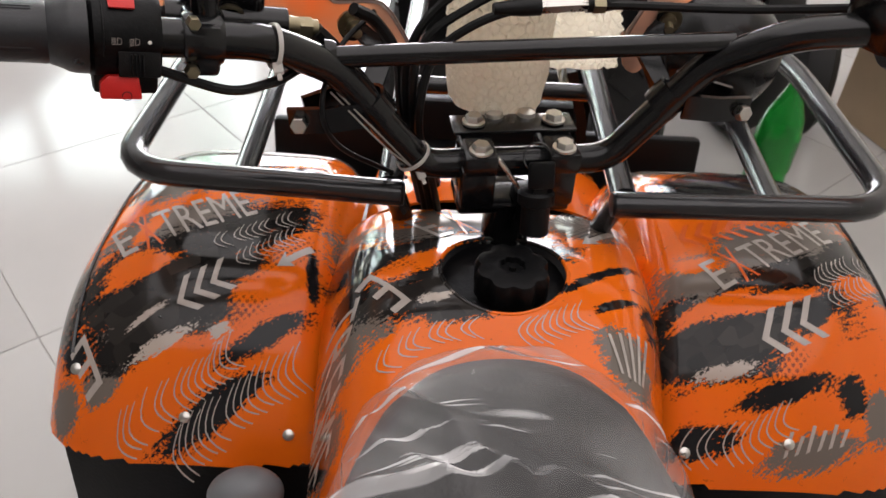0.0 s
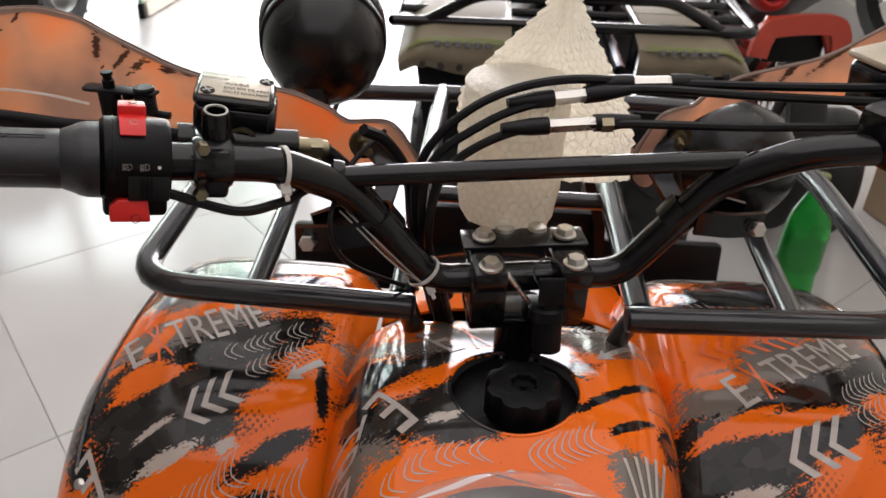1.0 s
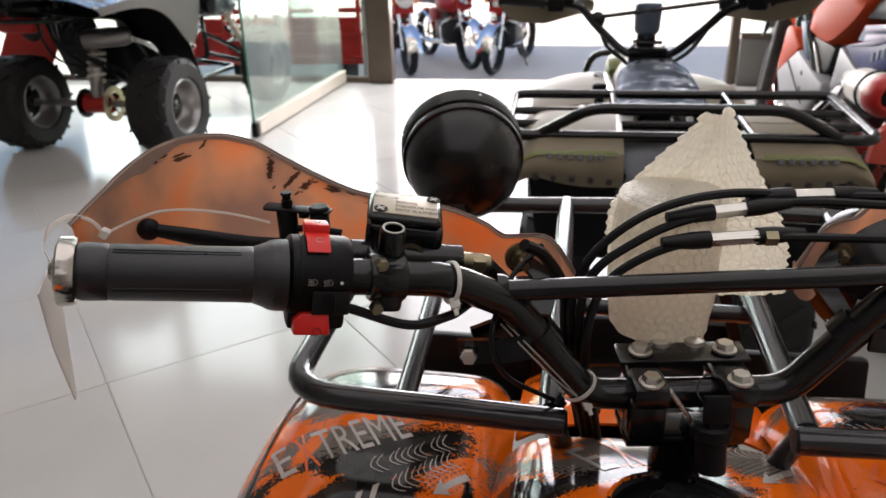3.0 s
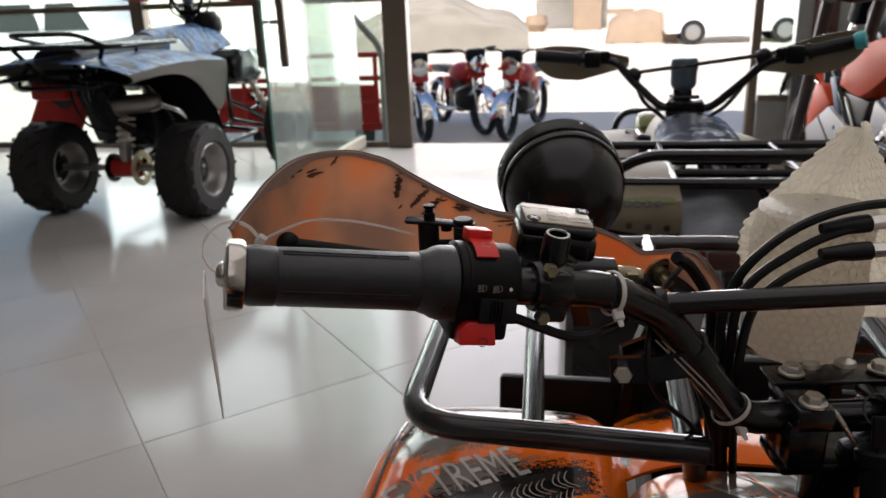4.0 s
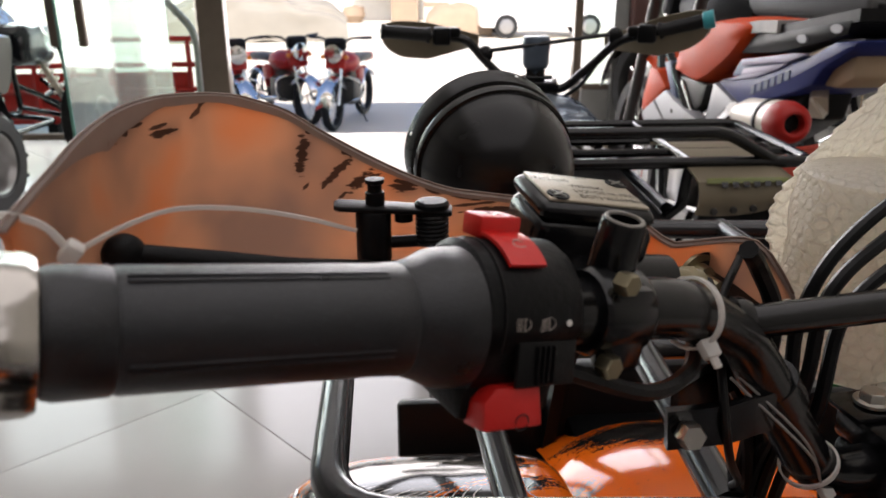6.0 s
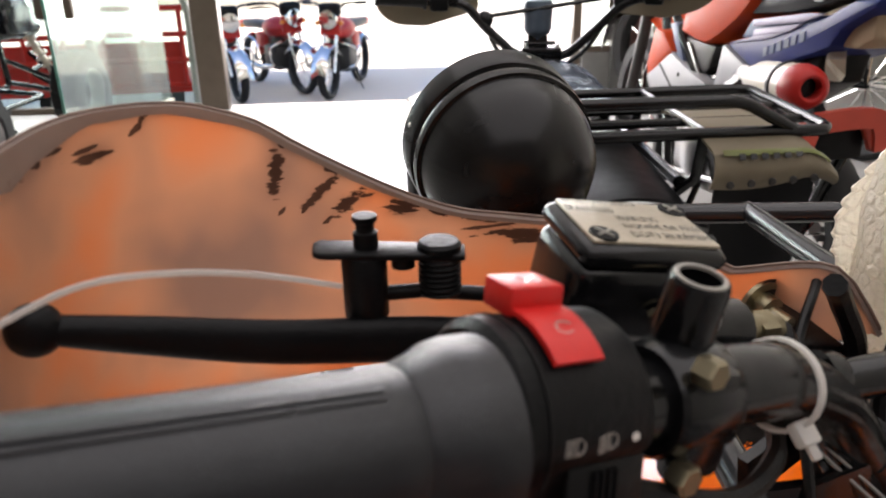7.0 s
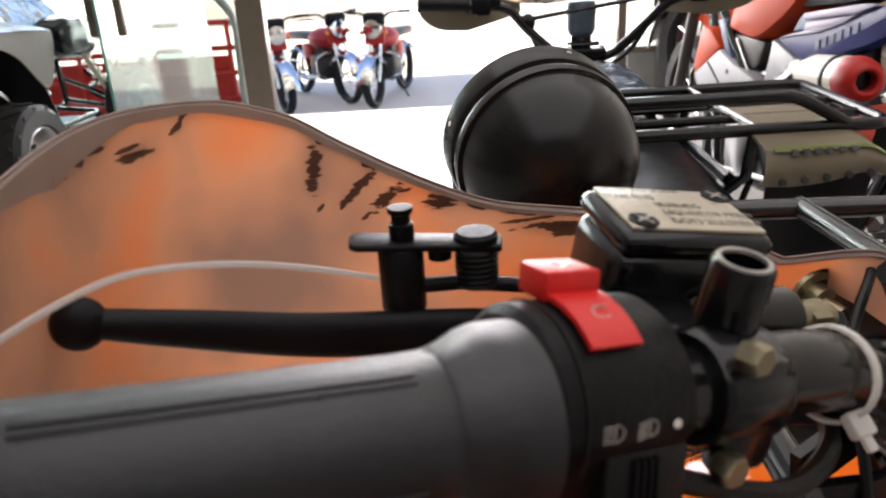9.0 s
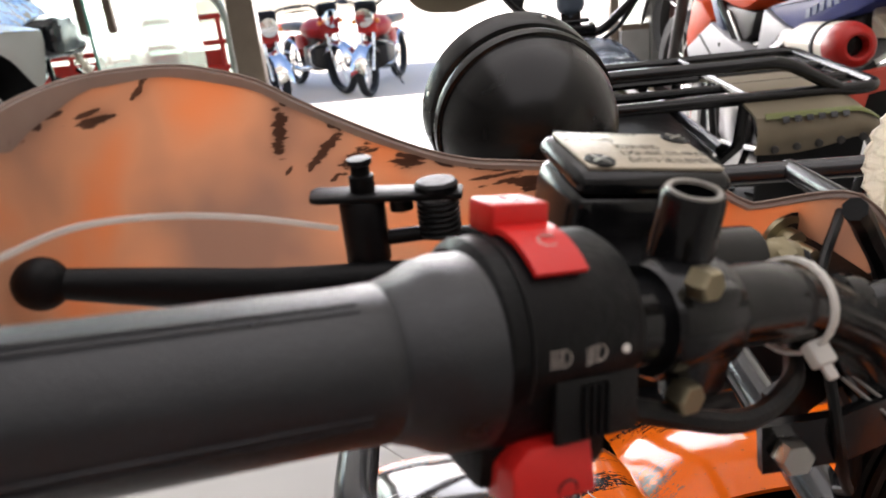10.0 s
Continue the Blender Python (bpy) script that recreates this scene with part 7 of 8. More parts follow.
def left_quad_build():
    """Large sports quad beside the shop front, seen from behind."""
    q = thing("quad_bike", "blue and white quad bike with red hand guards and grey wheels", "quad bike", pose(-2.52, 3.69, 0, 0, 0, -3))
    for x in (-0.415, 0.415):
        quad_wheel(q, x, 0, 0.243, 0.215, M_ALU)
        quad_wheel(q, x * 0.98, 1.18, 0.240, 0.165, M_ALU)
    rear_axle(q, 0.0, 0.243, 0.36, M_REDP)
    # upright shock with its silver body, muffler with a dark mouth, red air box
    part("shock_absorber", join(lathe([(0.022, 0), (0.030, 0.02), (0.030, 0.16), (0.024, 0.17), (0.014, 0.172), (0.014, 0.30), (0, 0.30)], 18, axis_pose((0.035, -0.03, 0.28), (0.02, 0.18, 1)))), M_ALU, q)
    part("spring", coil_spring((0.037, -0.01, 0.36), (0.042, 0.04, 0.56), 0.040, 0.007, 6), M_CREAM, q)
    mm = axis_pose((0.13, -0.02, 0.575), (-0.93, -0.42, -0.04))
    mu = part("muffler", lathe([(0, -0.13), (0.034, -0.13), (0.046, -0.10), (0.048, 0.07), (0.043, 0.095), (0.026, 0.100), (0.024, 0.06), (0, 0.06)], 24, mm), M_ALU, q)
    part("muffler_mouth", lathe([(0.0235, 0.064), (0, 0.064)], 18, mm), M_PRINT_DARK, mu)
    part("exhaust_pipe", tube(smooth_line([(0.22, 0.03, 0.58), (0.26, 0.20, 0.50), (0.16, 0.42, 0.38), (0.08, 0.55, 0.36)], 6), 0.018, 10), M_CHROME, q)
    part("air_box", box(0.20, 0.10, 0.085, pose(-0.24, -0.12, 0.655), 0.02, 2), M_REDP, q)
    part("side_panel", prism([(-0.42, 0.30), (-0.06, 0.30), (0.10, 0.58), (-0.20, 0.66)], 0.02, pose(-0.46, 0.34, 0, 90), 0.006), M_REDP, q)
    part("engine", join(box(0.24, 0.26, 0.24, pose(0.0, 0.52, 0.36), 0.05, 3), lathe([(0.075, 0), (0.075, 0.12), (0.055, 0.14), (0, 0.14)], 20, pose(0.02, 0.54, 0.44, -25)), *[lathe([(0.06, 0), (0.09, 0.004), (0.09, 0.008), (0.06, 0.012)], 20, pose(0.02, 0.54, 0.44, -25) @ pose(0, 0, 0.02 + 0.022 * k)) for k in range(4)]), M_ENGINE, q)
    for s in (-1, 1):
        part("frame_tube", tube(fillet([(s * 0.13, -0.30, 0.72), (s * 0.14, 0.10, 0.66), (s * 0.16, 0.36, 0.34), (s * 0.15, 0.92, 0.32), (s * 0.10, 0.98, 0.66), (s * 0.10, 0.25, 0.72), (s * 0.12, -0.30, 0.76)], 0.05, 4), 0.015, 8), M_BLACK, q)
        part("frame_tube", tube([(s * 0.14, 0.10, 0.66), (s * 0.09, 0.22, 0.40), (s * 0.15, 0.40, 0.32)], 0.012, 8), M_BLACK, q)
        part("heel_bar", tube(fillet([(s * 0.16, 0.36, 0.32), (s * 0.38, 0.34, 0.30), (s * 0.40, 0.78, 0.30), (s * 0.16, 0.80, 0.32)], 0.05, 4), 0.013, 8), M_BLACK, q)
        for z0, z1 in ((0.34, 0.24), (0.46, 0.28)):
            part("front_arm", tube([(s * 0.12, 0.96, z0), (s * 0.34, 1.18, z1)], 0.013, 8), M_BLACK, q)
            part("front_arm", tube([(s * 0.12, 1.24, z0), (s * 0.34, 1.18, z1)], 0.013, 8), M_BLACK, q)
        part("front_shock", join(tube([(s * 0.14, 1.10, 0.70), (s * 0.30, 1.17, 0.30)], 0.018, 10), coil_spring((s * 0.155, 1.107, 0.66), (s * 0.27, 1.157, 0.38), 0.034, 0.006, 7)), M_CREAM, q)

        def flare(u, v, s=s):
            """Rear fender: a flat crown whose outer flank deepens towards the front of the wheel."""
            y = -0.46 + 0.86 * v
            inner, outer = 0.10, 0.435 + 0.02 * math.sin(3.0 * v)
            crown = 0.800 + 0.035 * math.sin(math.pi * min(1.0, 0.15 + 0.8 * v))
            deep = lerp_table([(0, 0.03), (0.40, 0.05), (0.60, 0.11), (0.82, 0.25), (0.93, 0.20), (1, 0.08)], v)
            if u < 0.62:
                k = u / 0.62
                return Vector((s * (inner + (outer - inner) * k), y, crown - 0.055 * k ** 2))
            k = (u - 0.62) / 0.38
            return Vector((s * (outer + 0.022 * math.sin(1.57 * k)), y - 0.05 * k * v, crown - 0.055 - deep * k))
        fo = part("rear_fender", surface(lambda u, v: flare(0.62 * u, v), 14, 26, 0.004 * s), M_BLUE_G, q)
        part("fender_flank", surface(lambda u, v: flare(0.625 + 0.375 * u, v), 10, 26, 0.004 * s), M_SHADED_BODY, fo, "cream white fender flank, darkened for shade")
        part("front_fender", surface(lambda u, v, s=s: Vector((s * (0.13 + 0.27 * u), 0.86 + 0.52 * v, 0.64 + 0.11 * math.sin(math.pi * (0.2 + 0.62 * v)) - 0.06 * u ** 2.2)), 12, 18, 0.004 * s), M_PLASTIC, q)
        # bagged side pods ahead of the tank
        def pod(u, v, s=s):
            a, b = 2 * math.pi * u, math.pi * v
            p = Vector((math.cos(a) * math.sin(b), math.sin(a) * math.sin(b), math.cos(b)))
            p = Vector([math.copysign(abs(c) ** 0.55, c) for c in p])
            return Vector((s * 0.30, 0.78, 0.69)) + Vector((p.x * 0.105, p.y * 0.17, p.z * 0.105)) * (1 + 0.09 * noise.noise(p * 4.0) + 0.04 * noise.noise(p * 11.0))
        part("bagged_pod", surface(pod, 28, 18), M_BAG, q, "black plastic pod in wrinkled film")
        part("tank_shroud", surface(lambda u, v, s=s: Vector((s * (0.105 + 0.125 * math.sin(1.9 * u)), 0.42 + 0.44 * v + 0.10 * u, 0.895 + 0.02 * v - 0.21 * u - 0.04 * u * v + 0.012 * math.sin(8 * u + 5 * v))), 14, 18, 0.004 * s), M_BLUE_G, q)
        part("shroud_edge", tube([(s * 0.228, 0.53 + 0.42 * k / 5, 0.665 - 0.035 * k / 5) for k in range(6)], 0.007, 6), M_SHADED_BODY, q)
    part("tank_top", surface(lambda u, v: Vector(((u - 0.5) * 0.23, 0.32 + 0.66 * v, 0.905 + 0.025 * math.sin(2.6 * v) - 0.06 * abs(2 * u - 1) ** 2.4)), 12, 16, 0.005), M_BLUE_G, q)
    part("seat", surface(lambda u, v: Vector(((0.135 - 0.03 * v) * math.sin(math.pi * (u - 0.5)), -0.34 + 0.72 * v, 0.80 + 0.02 * v + 0.075 * max(0.0, math.cos(math.pi * (u - 0.5))) ** 0.6)), 16, 20), M_SEAT, q)
    part("steering_cover", lathe([(0.0, 0.10), (0.06, 0.095), (0.095, 0.05), (0.10, 0.0), (0.085, -0.03)], 18, pose(0.05, 0.92, 0.895)), M_PLASTIC, q)
    part("stem", tube([(0, 0.80, 0.98), (0, 0.92, 0.60)], 0.022, 12), M_BLACK, q)
    # carrier over the tail: flat loop, raised rear hoop, bars and legs down to the foot tube
    rk = part("rear_rack", tube(fillet([(-0.30, -0.34, 0.875), (-0.30, 0.20, 0.865), (0.30, 0.20, 0.865), (0.30, -0.34, 0.875), (-0.30, -0.34, 0.875)], 0.06, 5), 0.012, 10, caps=False), M_BLACK, q)
    part("rack_hoop", tube(fillet([(-0.28, -0.06, 0.872), (-0.25, -0.36, 0.935), (0.13, -0.36, 0.935), (0.26, -0.34, 0.875)], 0.09, 6), 0.011, 10), M_BLACK, rk)
    for x in (-0.20, -0.10, 0.0, 0.10, 0.20):
        part("rack_bar", tube([(x, -0.34, 0.875), (x, 0.20, 0.865)], 0.008, 8), M_BLACK, rk)
    for s in (-1, 1):
        part("rack_leg", tube([(s * 0.24, -0.34, 0.875), (s * 0.13, -0.27, 0.70)], 0.011, 8), M_BLACK, rk)
        part("rack_leg", tube([(s * 0.22, -0.05, 0.87), (s * 0.14, 0.0, 0.70)], 0.010, 8), M_BLACK, rk)
    part("foot_tube", tube(fillet([(-0.36, -0.10, 0.78), (-0.30, -0.30, 0.685), (0.12, -0.30, 0.690), (0.34, 0.02, 0.76)], 0.08, 5), 0.011, 10), M_BLACK, rk)
    part("front_bumper", tube(fillet([(-0.14, 1.20, 0.36), (-0.18, 1.46, 0.42), (-0.13, 1.48, 0.66), (0.13, 1.48, 0.66), (0.18, 1.46, 0.42), (0.14, 1.20, 0.36)], 0.06, 4), 0.014, 10), M_BLACK, q)
    for k in range(7):
        a, b = 0.9 * k, 1.7 * k
        part("cable", tube(smooth_line([(-0.16 + 0.05 * k, -0.10 + 0.02 * math.sin(b), 0.70), (-0.10 + 0.03 * k, -0.16 + 0.04 * math.sin(a), 0.58 + 0.03 * math.sin(b)), (-0.14 + 0.055 * k, -0.02, 0.46 + 0.05 * math.sin(a)), (-0.04 + 0.03 * k, 0.10, 0.36 + 0.04 * math.cos(b))], 5), 0.0065, 6), M_PLASTIC, q)
    for s in (-1, 1):
        part("inner_guard", surface(lambda u, v, s=s: Vector((s * (0.07 + 0.34 * u), 0.16 + 0.16 * v + 0.05 * u, 0.74 - 0.40 * v - 0.03 * u)), 10, 12, 0.004), M_PLASTIC, q)
        part("inner_guard", surface(lambda u, v, s=s: Vector((s * (0.12 + 0.26 * u), -0.40 + 0.58 * v, 0.735 + 0.02 * math.sin(3 * v) - 0.02 * u)), 8, 12, 0.004), M_PLASTIC, q)
    part("gear_case", box(0.26, 0.20, 0.26, pose(0.02, 0.20, 0.46), 0.04, 2), M_PLASTIC, q)
    part("battery_tray", box(0.22, 0.16, 0.10, pose(0.02, 0.02, 0.755), 0.012), M_PLASTIC, q)
    left = [(0.0, 0, 0), (0.055, 0, 0.0), (0.110, 0, 0.105), (0.175, -0.005, 0.135), (0.49, -0.075, 0.205)]
    right = [(0.0, 0, 0), (0.055, 0, 0.0), (0.110, 0, 0.105), (0.175, -0.005, 0.125), (0.46, -0.075, 0.165)]
    quad_bars(q, pose(0.012, 0.81, 0.985, 0, 0, 3), left, right[1:], 0.018, 0.100, M_REDDISH)
    return q


M_GAUGE = material("grey_blue_gauge", (0.10, 0.13, 0.17), 0.35, 0.3, 0.3, 30, 0.05, 200)
M_DISC = material("brassy_disc", (0.55, 0.47, 0.30), 0.3, 0.9, 0.2, 40, 0.05, 200)
M_TEAL = material("teal_tape", (0.05, 0.36, 0.40), 0.4, 0.0, 0.2, 30, 0.1)
# cream white plastic with the flank's shade mixed into its base colour
M_SHADED_BODY = material("shaded_cream_plastic", (0.080, 0.074, 0.062), 0.6, 0.0, 0.2, 9, 0.05, 120, spec=0.2)
M_REDDISH = material("dull_red_plastic", (0.30, 0.045, 0.035), 0.4, 0.0, 0.2, 12, 0.06, 150, coat=0.1)
M_BAG = material("bagged_black_plastic", (0.012, 0.013, 0.016), 0.16, 0.0, 0.5, 18, 0.7, 60, coat=0.5)
front_quad_build()
left_quad_build()

# ---- right side of the showroom: dirt bikes, carton, bottle ----
M_BLUE = material("blue_plastic", (0.014, 0.024, 0.15), 0.42, 0.0, 0.25, 15, 0.05, spec=0.25)
M_WHITEP = material("white_plastic_panel", (0.30, 0.30, 0.31), 0.45, 0.0, 0.2, 12, 0.05, spec=0.3)
M_ORANGEP = material("orange_red_plastic", (0.56, 0.055, 0.006), 0.5, 0.0, 0.2, 12, 0.05, spec=0.15)
M_BOTTLE = material("green_bottle", (0.02, 0.42, 0.06), 0.10, 0.0, 0.1, 20, 0.02, trans=0.6)


def side_panel(x0, x1, poly, bevel):
    """A panel cut out in side view (y, z) and reaching from x0 to x1."""
    return prism(poly, x1 - x0, pose(x0, 0, 0) @ pose(0, 0, 0, 90, 0, 90), bevel)


def rounded_body(poly, x, half, n=9):
    """A pressed body: the side outline swollen across its width."""
    cy, cz = sum(p[0] for p in poly) / len(poly), sum(p[1] for p in poly) / len(poly)
    line = smooth_line([(p[0], p[1], 0) for p in poly] + [(poly[0][0], poly[0][1], 0)], 4)[:-1]
    bm = bmesh.new()
    rings = []
    for k in range(n + 1):
        a = math.pi * (k / n - 0.5)
        grow = 0.55 + 0.45 * math.cos(a) ** 0.5 if abs(a) < 1.56 else 0.55
        rings.append([bm.verts.new((x + half * math.sin(a), cy + (p[0] - cy) * grow, cz + (p[1] - cz) * grow)) for p in line])
    for a, b in zip(rings, rings[1:]):
        for k in range(len(line)):
            bm.faces.new((a[k], a[(k + 1) % len(line)], b[(k + 1) % len(line)], b[k]))
    bm.faces.new(rings[0])
    bm.faces.new(rings[-1])
    bmesh.ops.recalc_face_normals(bm, faces=bm.faces)
    return bm


def dirt_bike_build():
    """White, orange and blue dirt bike standing with its tail towards the room; local x across, y ahead."""
    b = thing("dirt_bike", "white and orange dirt bike with a blue tail and red exhaust", "motorcycle", pose(0.76, 2.50, 0))
    for y, r in ((-0.32, 0.27), (0.98, 0.31)):
        w = part("wheel", lathe([(r * 0.80, -0.04), (r * 0.95, -0.045), (r, -0.02), (r, 0.02), (r * 0.95, 0.045), (r * 0.80, 0.04), (r * 0.80, -0.04)], 36, pose(0, y, r, 0, 90, 0)), M_TYRE, b)
        part("rim", lathe([(r * 0.81, -0.02), (r * 0.76, 0), (r * 0.81, 0.02), (r * 0.81, -0.02)], 36, pose(0, y, r, 0, 90, 0)), M_REDP, w)
        for k, a in enumerate(np.linspace(0, 6.28, 17)[:-1]):
            part("spoke", tube([(0.02 * (-1) ** k, y, r), (0, y + r * 0.78 * math.cos(a), r + r * 0.78 * math.sin(a))], 0.003, 5), M_CHROME, w)
    part("tank", rounded_body([(0.397, 0.704), (0.376, 0.759), (0.30, 0.82), (0.196, 0.867), (0.058, 0.896), (-0.096, 0.906), (-0.205, 0.892), (-0.10, 0.80), (0.118, 0.70), (0.26, 0.69)], 0, 0.115), M_ORANGEP, b)
    part("seat_nose", strap(smooth_line([(0, 0.205, 0.735), (0, 0.17, 0.775), (0, 0.06, 0.820), (0, -0.04, 0.858), (0, -0.18, 0.885), (0, -0.30, 0.892)], 5), 0.19, 0.030), M_SEATPALE, b, "pale worn seat nose")
    part("seat", strap(smooth_line([(0, 0.14, 0.775), (0, 0.02, 0.815), (0, -0.14, 0.862), (0, -0.36, 0.893), (0, -0.63, 0.934)], 5), 0.17, 0.026), M_PLASTIC, b)
    part("seat_side", side_panel(-0.088, 0.088, [(0.05, 0.775), (-0.06, 0.806), (-0.32, 0.832), (-0.60, 0.892), (-0.61, 0.925), (-0.36, 0.888), (-0.14, 0.857), (0.02, 0.812)], 0.006), M_PLASTIC, b)
    for y, z in ((-0.42, 0.872), (-0.56, 0.903)):
        part("tail_gap", lathe([(0.016, -0.002), (0.016, 0.002), (0, 0.002)], 14, pose(-0.0895, y, z, 0, 90, 0) @ Matrix.Diagonal((0.6, 1.5, 1, 1))), M_WHITEP, b)
    tc = part("tail_cowl", side_panel(-0.10, 0.10, [(0.021, 0.720), (-0.206, 0.769), (-0.463, 0.832), (-0.573, 0.876), (-0.665, 0.886), (-0.645, 0.865), (-0.545, 0.818), (-0.508, 0.776), (-0.435, 0.750), (-0.20, 0.681), (-0.123, 0.684)], 0.010), M_BLUE, b, "glossy blue tail cowl")
    part("tail_flash", side_panel(-0.106, -0.098, [(-0.142, 0.799), (-0.415, 0.839), (-0.482, 0.843), (-0.394, 0.817), (-0.147, 0.784)], 0.002), M_LILAC, tc)
    part("tail_flash", side_panel(-0.106, -0.098, [(-0.161, 0.777), (-0.395, 0.814), (-0.342, 0.792), (-0.149, 0.757)], 0.002), M_LILAC, tc)
    part("tail_flash", side_panel(-0.106, -0.098, [(0.009, 0.722), (-0.149, 0.757), (-0.328, 0.789), (-0.221, 0.759)], 0.002), M_LILAC, tc)
    part("tail_base", side_panel(-0.092, 0.092, [(-0.06, 0.745), (-0.40, 0.80), (-0.44, 0.835), (-0.10, 0.79)], 0.004), M_DULLBLUE, tc)
    for k in range(6):
        y = -0.215 - 0.034 * k
        part("letter_mark", side_panel(-0.1025, -0.100, [(y, 0.716 + 0.011 * k), (y - 0.022, 0.722 + 0.011 * k), (y - 0.022, 0.744 + 0.011 * k), (y, 0.738 + 0.011 * k)], 0.0), M_DULLBLUE, tc)
    part("number_panel", side_panel(-0.104, 0.104, [(0.034, 0.718), (-0.112, 0.683), (-0.196, 0.680), (-0.174, 0.635), (-0.02, 0.56), (0.073, 0.590)], 0.008), M_WHITEP, b)
    part("side_cover", side_panel(-0.098, 0.098, [(0.357, 0.703), (0.095, 0.702), (0.126, 0.637), (0.167, 0.613), (0.25, 0.63)], 0.008), M_ENGINE, b)
    part("cover_stay", side_panel(-0.107, -0.098, [(0.30, 0.69), (0.285, 0.69), (0.11, 0.56), (0.125, 0.555)], 0.002), M_ALU, b)
    so = part("radiator_shroud", side_panel(-0.125, 0.125, [(0.639, 0.534), (0.396, 0.648), (0.244, 0.618), (0.086, 0.600), (0.075, 0.567), (0.30, 0.44), (0.562, 0.473)], 0.012), M_WHITEP, b, "white radiator shroud")
    part("shroud_tip", side_panel(-0.120, 0.120, [(0.585, 0.704), (0.505, 0.701), (0.397, 0.652), (0.531, 0.583), (0.639, 0.534), (0.646, 0.576)], 0.010), M_ORANGEP, so, "orange shroud tip")
    part("shroud_line", side_panel(-0.128, -0.123, [(0.50, 0.598), (0.48, 0.598), (0.25, 0.50), (0.27, 0.50)], 0.0), M_ENGINE, so)
    part("shroud_trim", side_panel(-0.112, 0.112, [(0.454, 0.732), (0.399, 0.743), (0.303, 0.628), (0.338, 0.613)], 0.005), M_DULLBLUE, so)
    for z in (0.59, 0.54):
        part("shroud_bolt", lathe([(0.007, 0), (0.007, 0.003), (0, 0.004)], 10, axis_pose((-0.125, 0.30, z), (-1, 0, 0))), M_ENGINE, so)
    part("under_tail", side_panel(-0.07, 0.07, [(-0.333, 0.767), (-0.369, 0.826), (-0.482, 0.862), (-0.614, 0.877), (-0.616, 0.803), (-0.559, 0.777)], 0.012), M_CARTON, b, "brown bare plastic under the tail")
    part("tail_edge", strap([(0, -0.45, 0.872), (0, -0.63, 0.884)], 0.13, 0.006), M_PLASTIC, b)
    part("tail_stay", strap([(-0.03, -0.42, 0.79), (-0.05, -0.46, 0.74), (-0.04, -0.45, 0.70)], 0.035, 0.03), M_CREAM, b)
    part("front_fender", surface(lambda u, v: Vector(((u - 0.5) * 0.16, 0.66 + 0.62 * v, 0.72 + 0.06 * math.sin(2.4 * v) - 0.03 * (2 * u - 1) ** 2)), 6, 14, 0.005), M_ORANGEP, b)
    for s in (-1, 1):
        part("fork", tube([(s * 0.085, 0.98, 0.31), (s * 0.085, 0.66, 0.98)], 0.022, 10), M_ENGINE, b)
        part("frame_tube", tube([(s * 0.09, 0.62, 0.86), (s * 0.10, 0.20, 0.60), (s * 0.11, -0.05, 0.34), (s * 0.10, 0.40, 0.26), (s * 0.08, 0.60, 0.80)], 0.016, 8), M_BLACK, b)
        part("tail_tube", tube([(s * 0.075, 0.16, 0.60), (s * 0.07, -0.20, 0.66), (s * 0.06, -0.50, 0.80)], 0.012, 8), M_BLACK, b)
        part("swing_arm", strap([(s * 0.08, -0.32, 0.27), (s * 0.09, 0.05, 0.36)], 0.03, 0.05), M_ALU, b)
    part("handlebar", tube(fillet([(-0.38, 0.50, 1.06), (-0.15, 0.62, 1.05), (-0.06, 0.62, 0.98), (0.06, 0.62, 0.98), (0.15, 0.62, 1.05), (0.38, 0.50, 1.06)], 0.05, 4), 0.012, 8), M_BLACK, b)
    part("battery_box", side_panel(-0.06, 0.06, [(-0.06, 0.50), (-0.40, 0.68), (-0.42, 0.76), (-0.10, 0.70), (0.06, 0.62)], 0.010), M_PLASTIC, b)
    em = axis_pose((-0.178, -0.600, 0.708), (-0.10, -1, 0.10)) @ Matrix.Scale(0.84, 4)
    ex = part("exhaust", lathe([(0.0, -0.42), (0.030, -0.41), (0.052, -0.30), (0.056, -0.10), (0.0555, -0.055), (0, -0.055)], 28, em), M_CREAM, b, "pale exhaust can")
    part("end_cap", lathe([(0.0570, -0.060), (0.0575, -0.045), (0.056, -0.030), (0.050, 0.000), (0.040, 0.016), (0.032, 0.020), (0.026, 0.018), (0.0245, -0.035), (0.057, -0.060)], 28, em), M_REDP, ex, "red exhaust end cap")
    part("bore", lathe([(0.0255, -0.020), (0, -0.020)], 20, em), M_PRINT_DARK, ex)
    part("clamp_ring", lathe([(0.0565, -0.135), (0.060, -0.132), (0.060, -0.118), (0.0565, -0.115)], 28, em), M_PLASTIC, ex)
    part("exhaust_pipe", tube(smooth_line([(-0.135, -0.20, 0.675), (-0.10, -0.02, 0.60), (-0.10, 0.25, 0.44), (-0.04, 0.45, 0.46)], 5), 0.020, 10), M_CHROME, b)
    part("engine", join(box(0.20, 0.34, 0.26, pose(0, 0.22, 0.38), 0.05), box(0.15, 0.15, 0.20, pose(0, 0.32, 0.54, 20), 0.02), lathe([(0.085, 0), (0.085, 0.02), (0.06, 0.03), (0, 0.03)], 20, pose(-0.10, 0.16, 0.38, 0, -90))), M_ALU, b)
    part("shock", coil_spring((0, 0.0, 0.36), (0, -0.06, 0.62), 0.034, 0.007, 8), M_REDP, b)
    part("side_stand", tube([(-0.10, 0.10, 0.30), (-0.22, 0.05, 0.012)], 0.011, 8), M_BLACK, b)
    return b


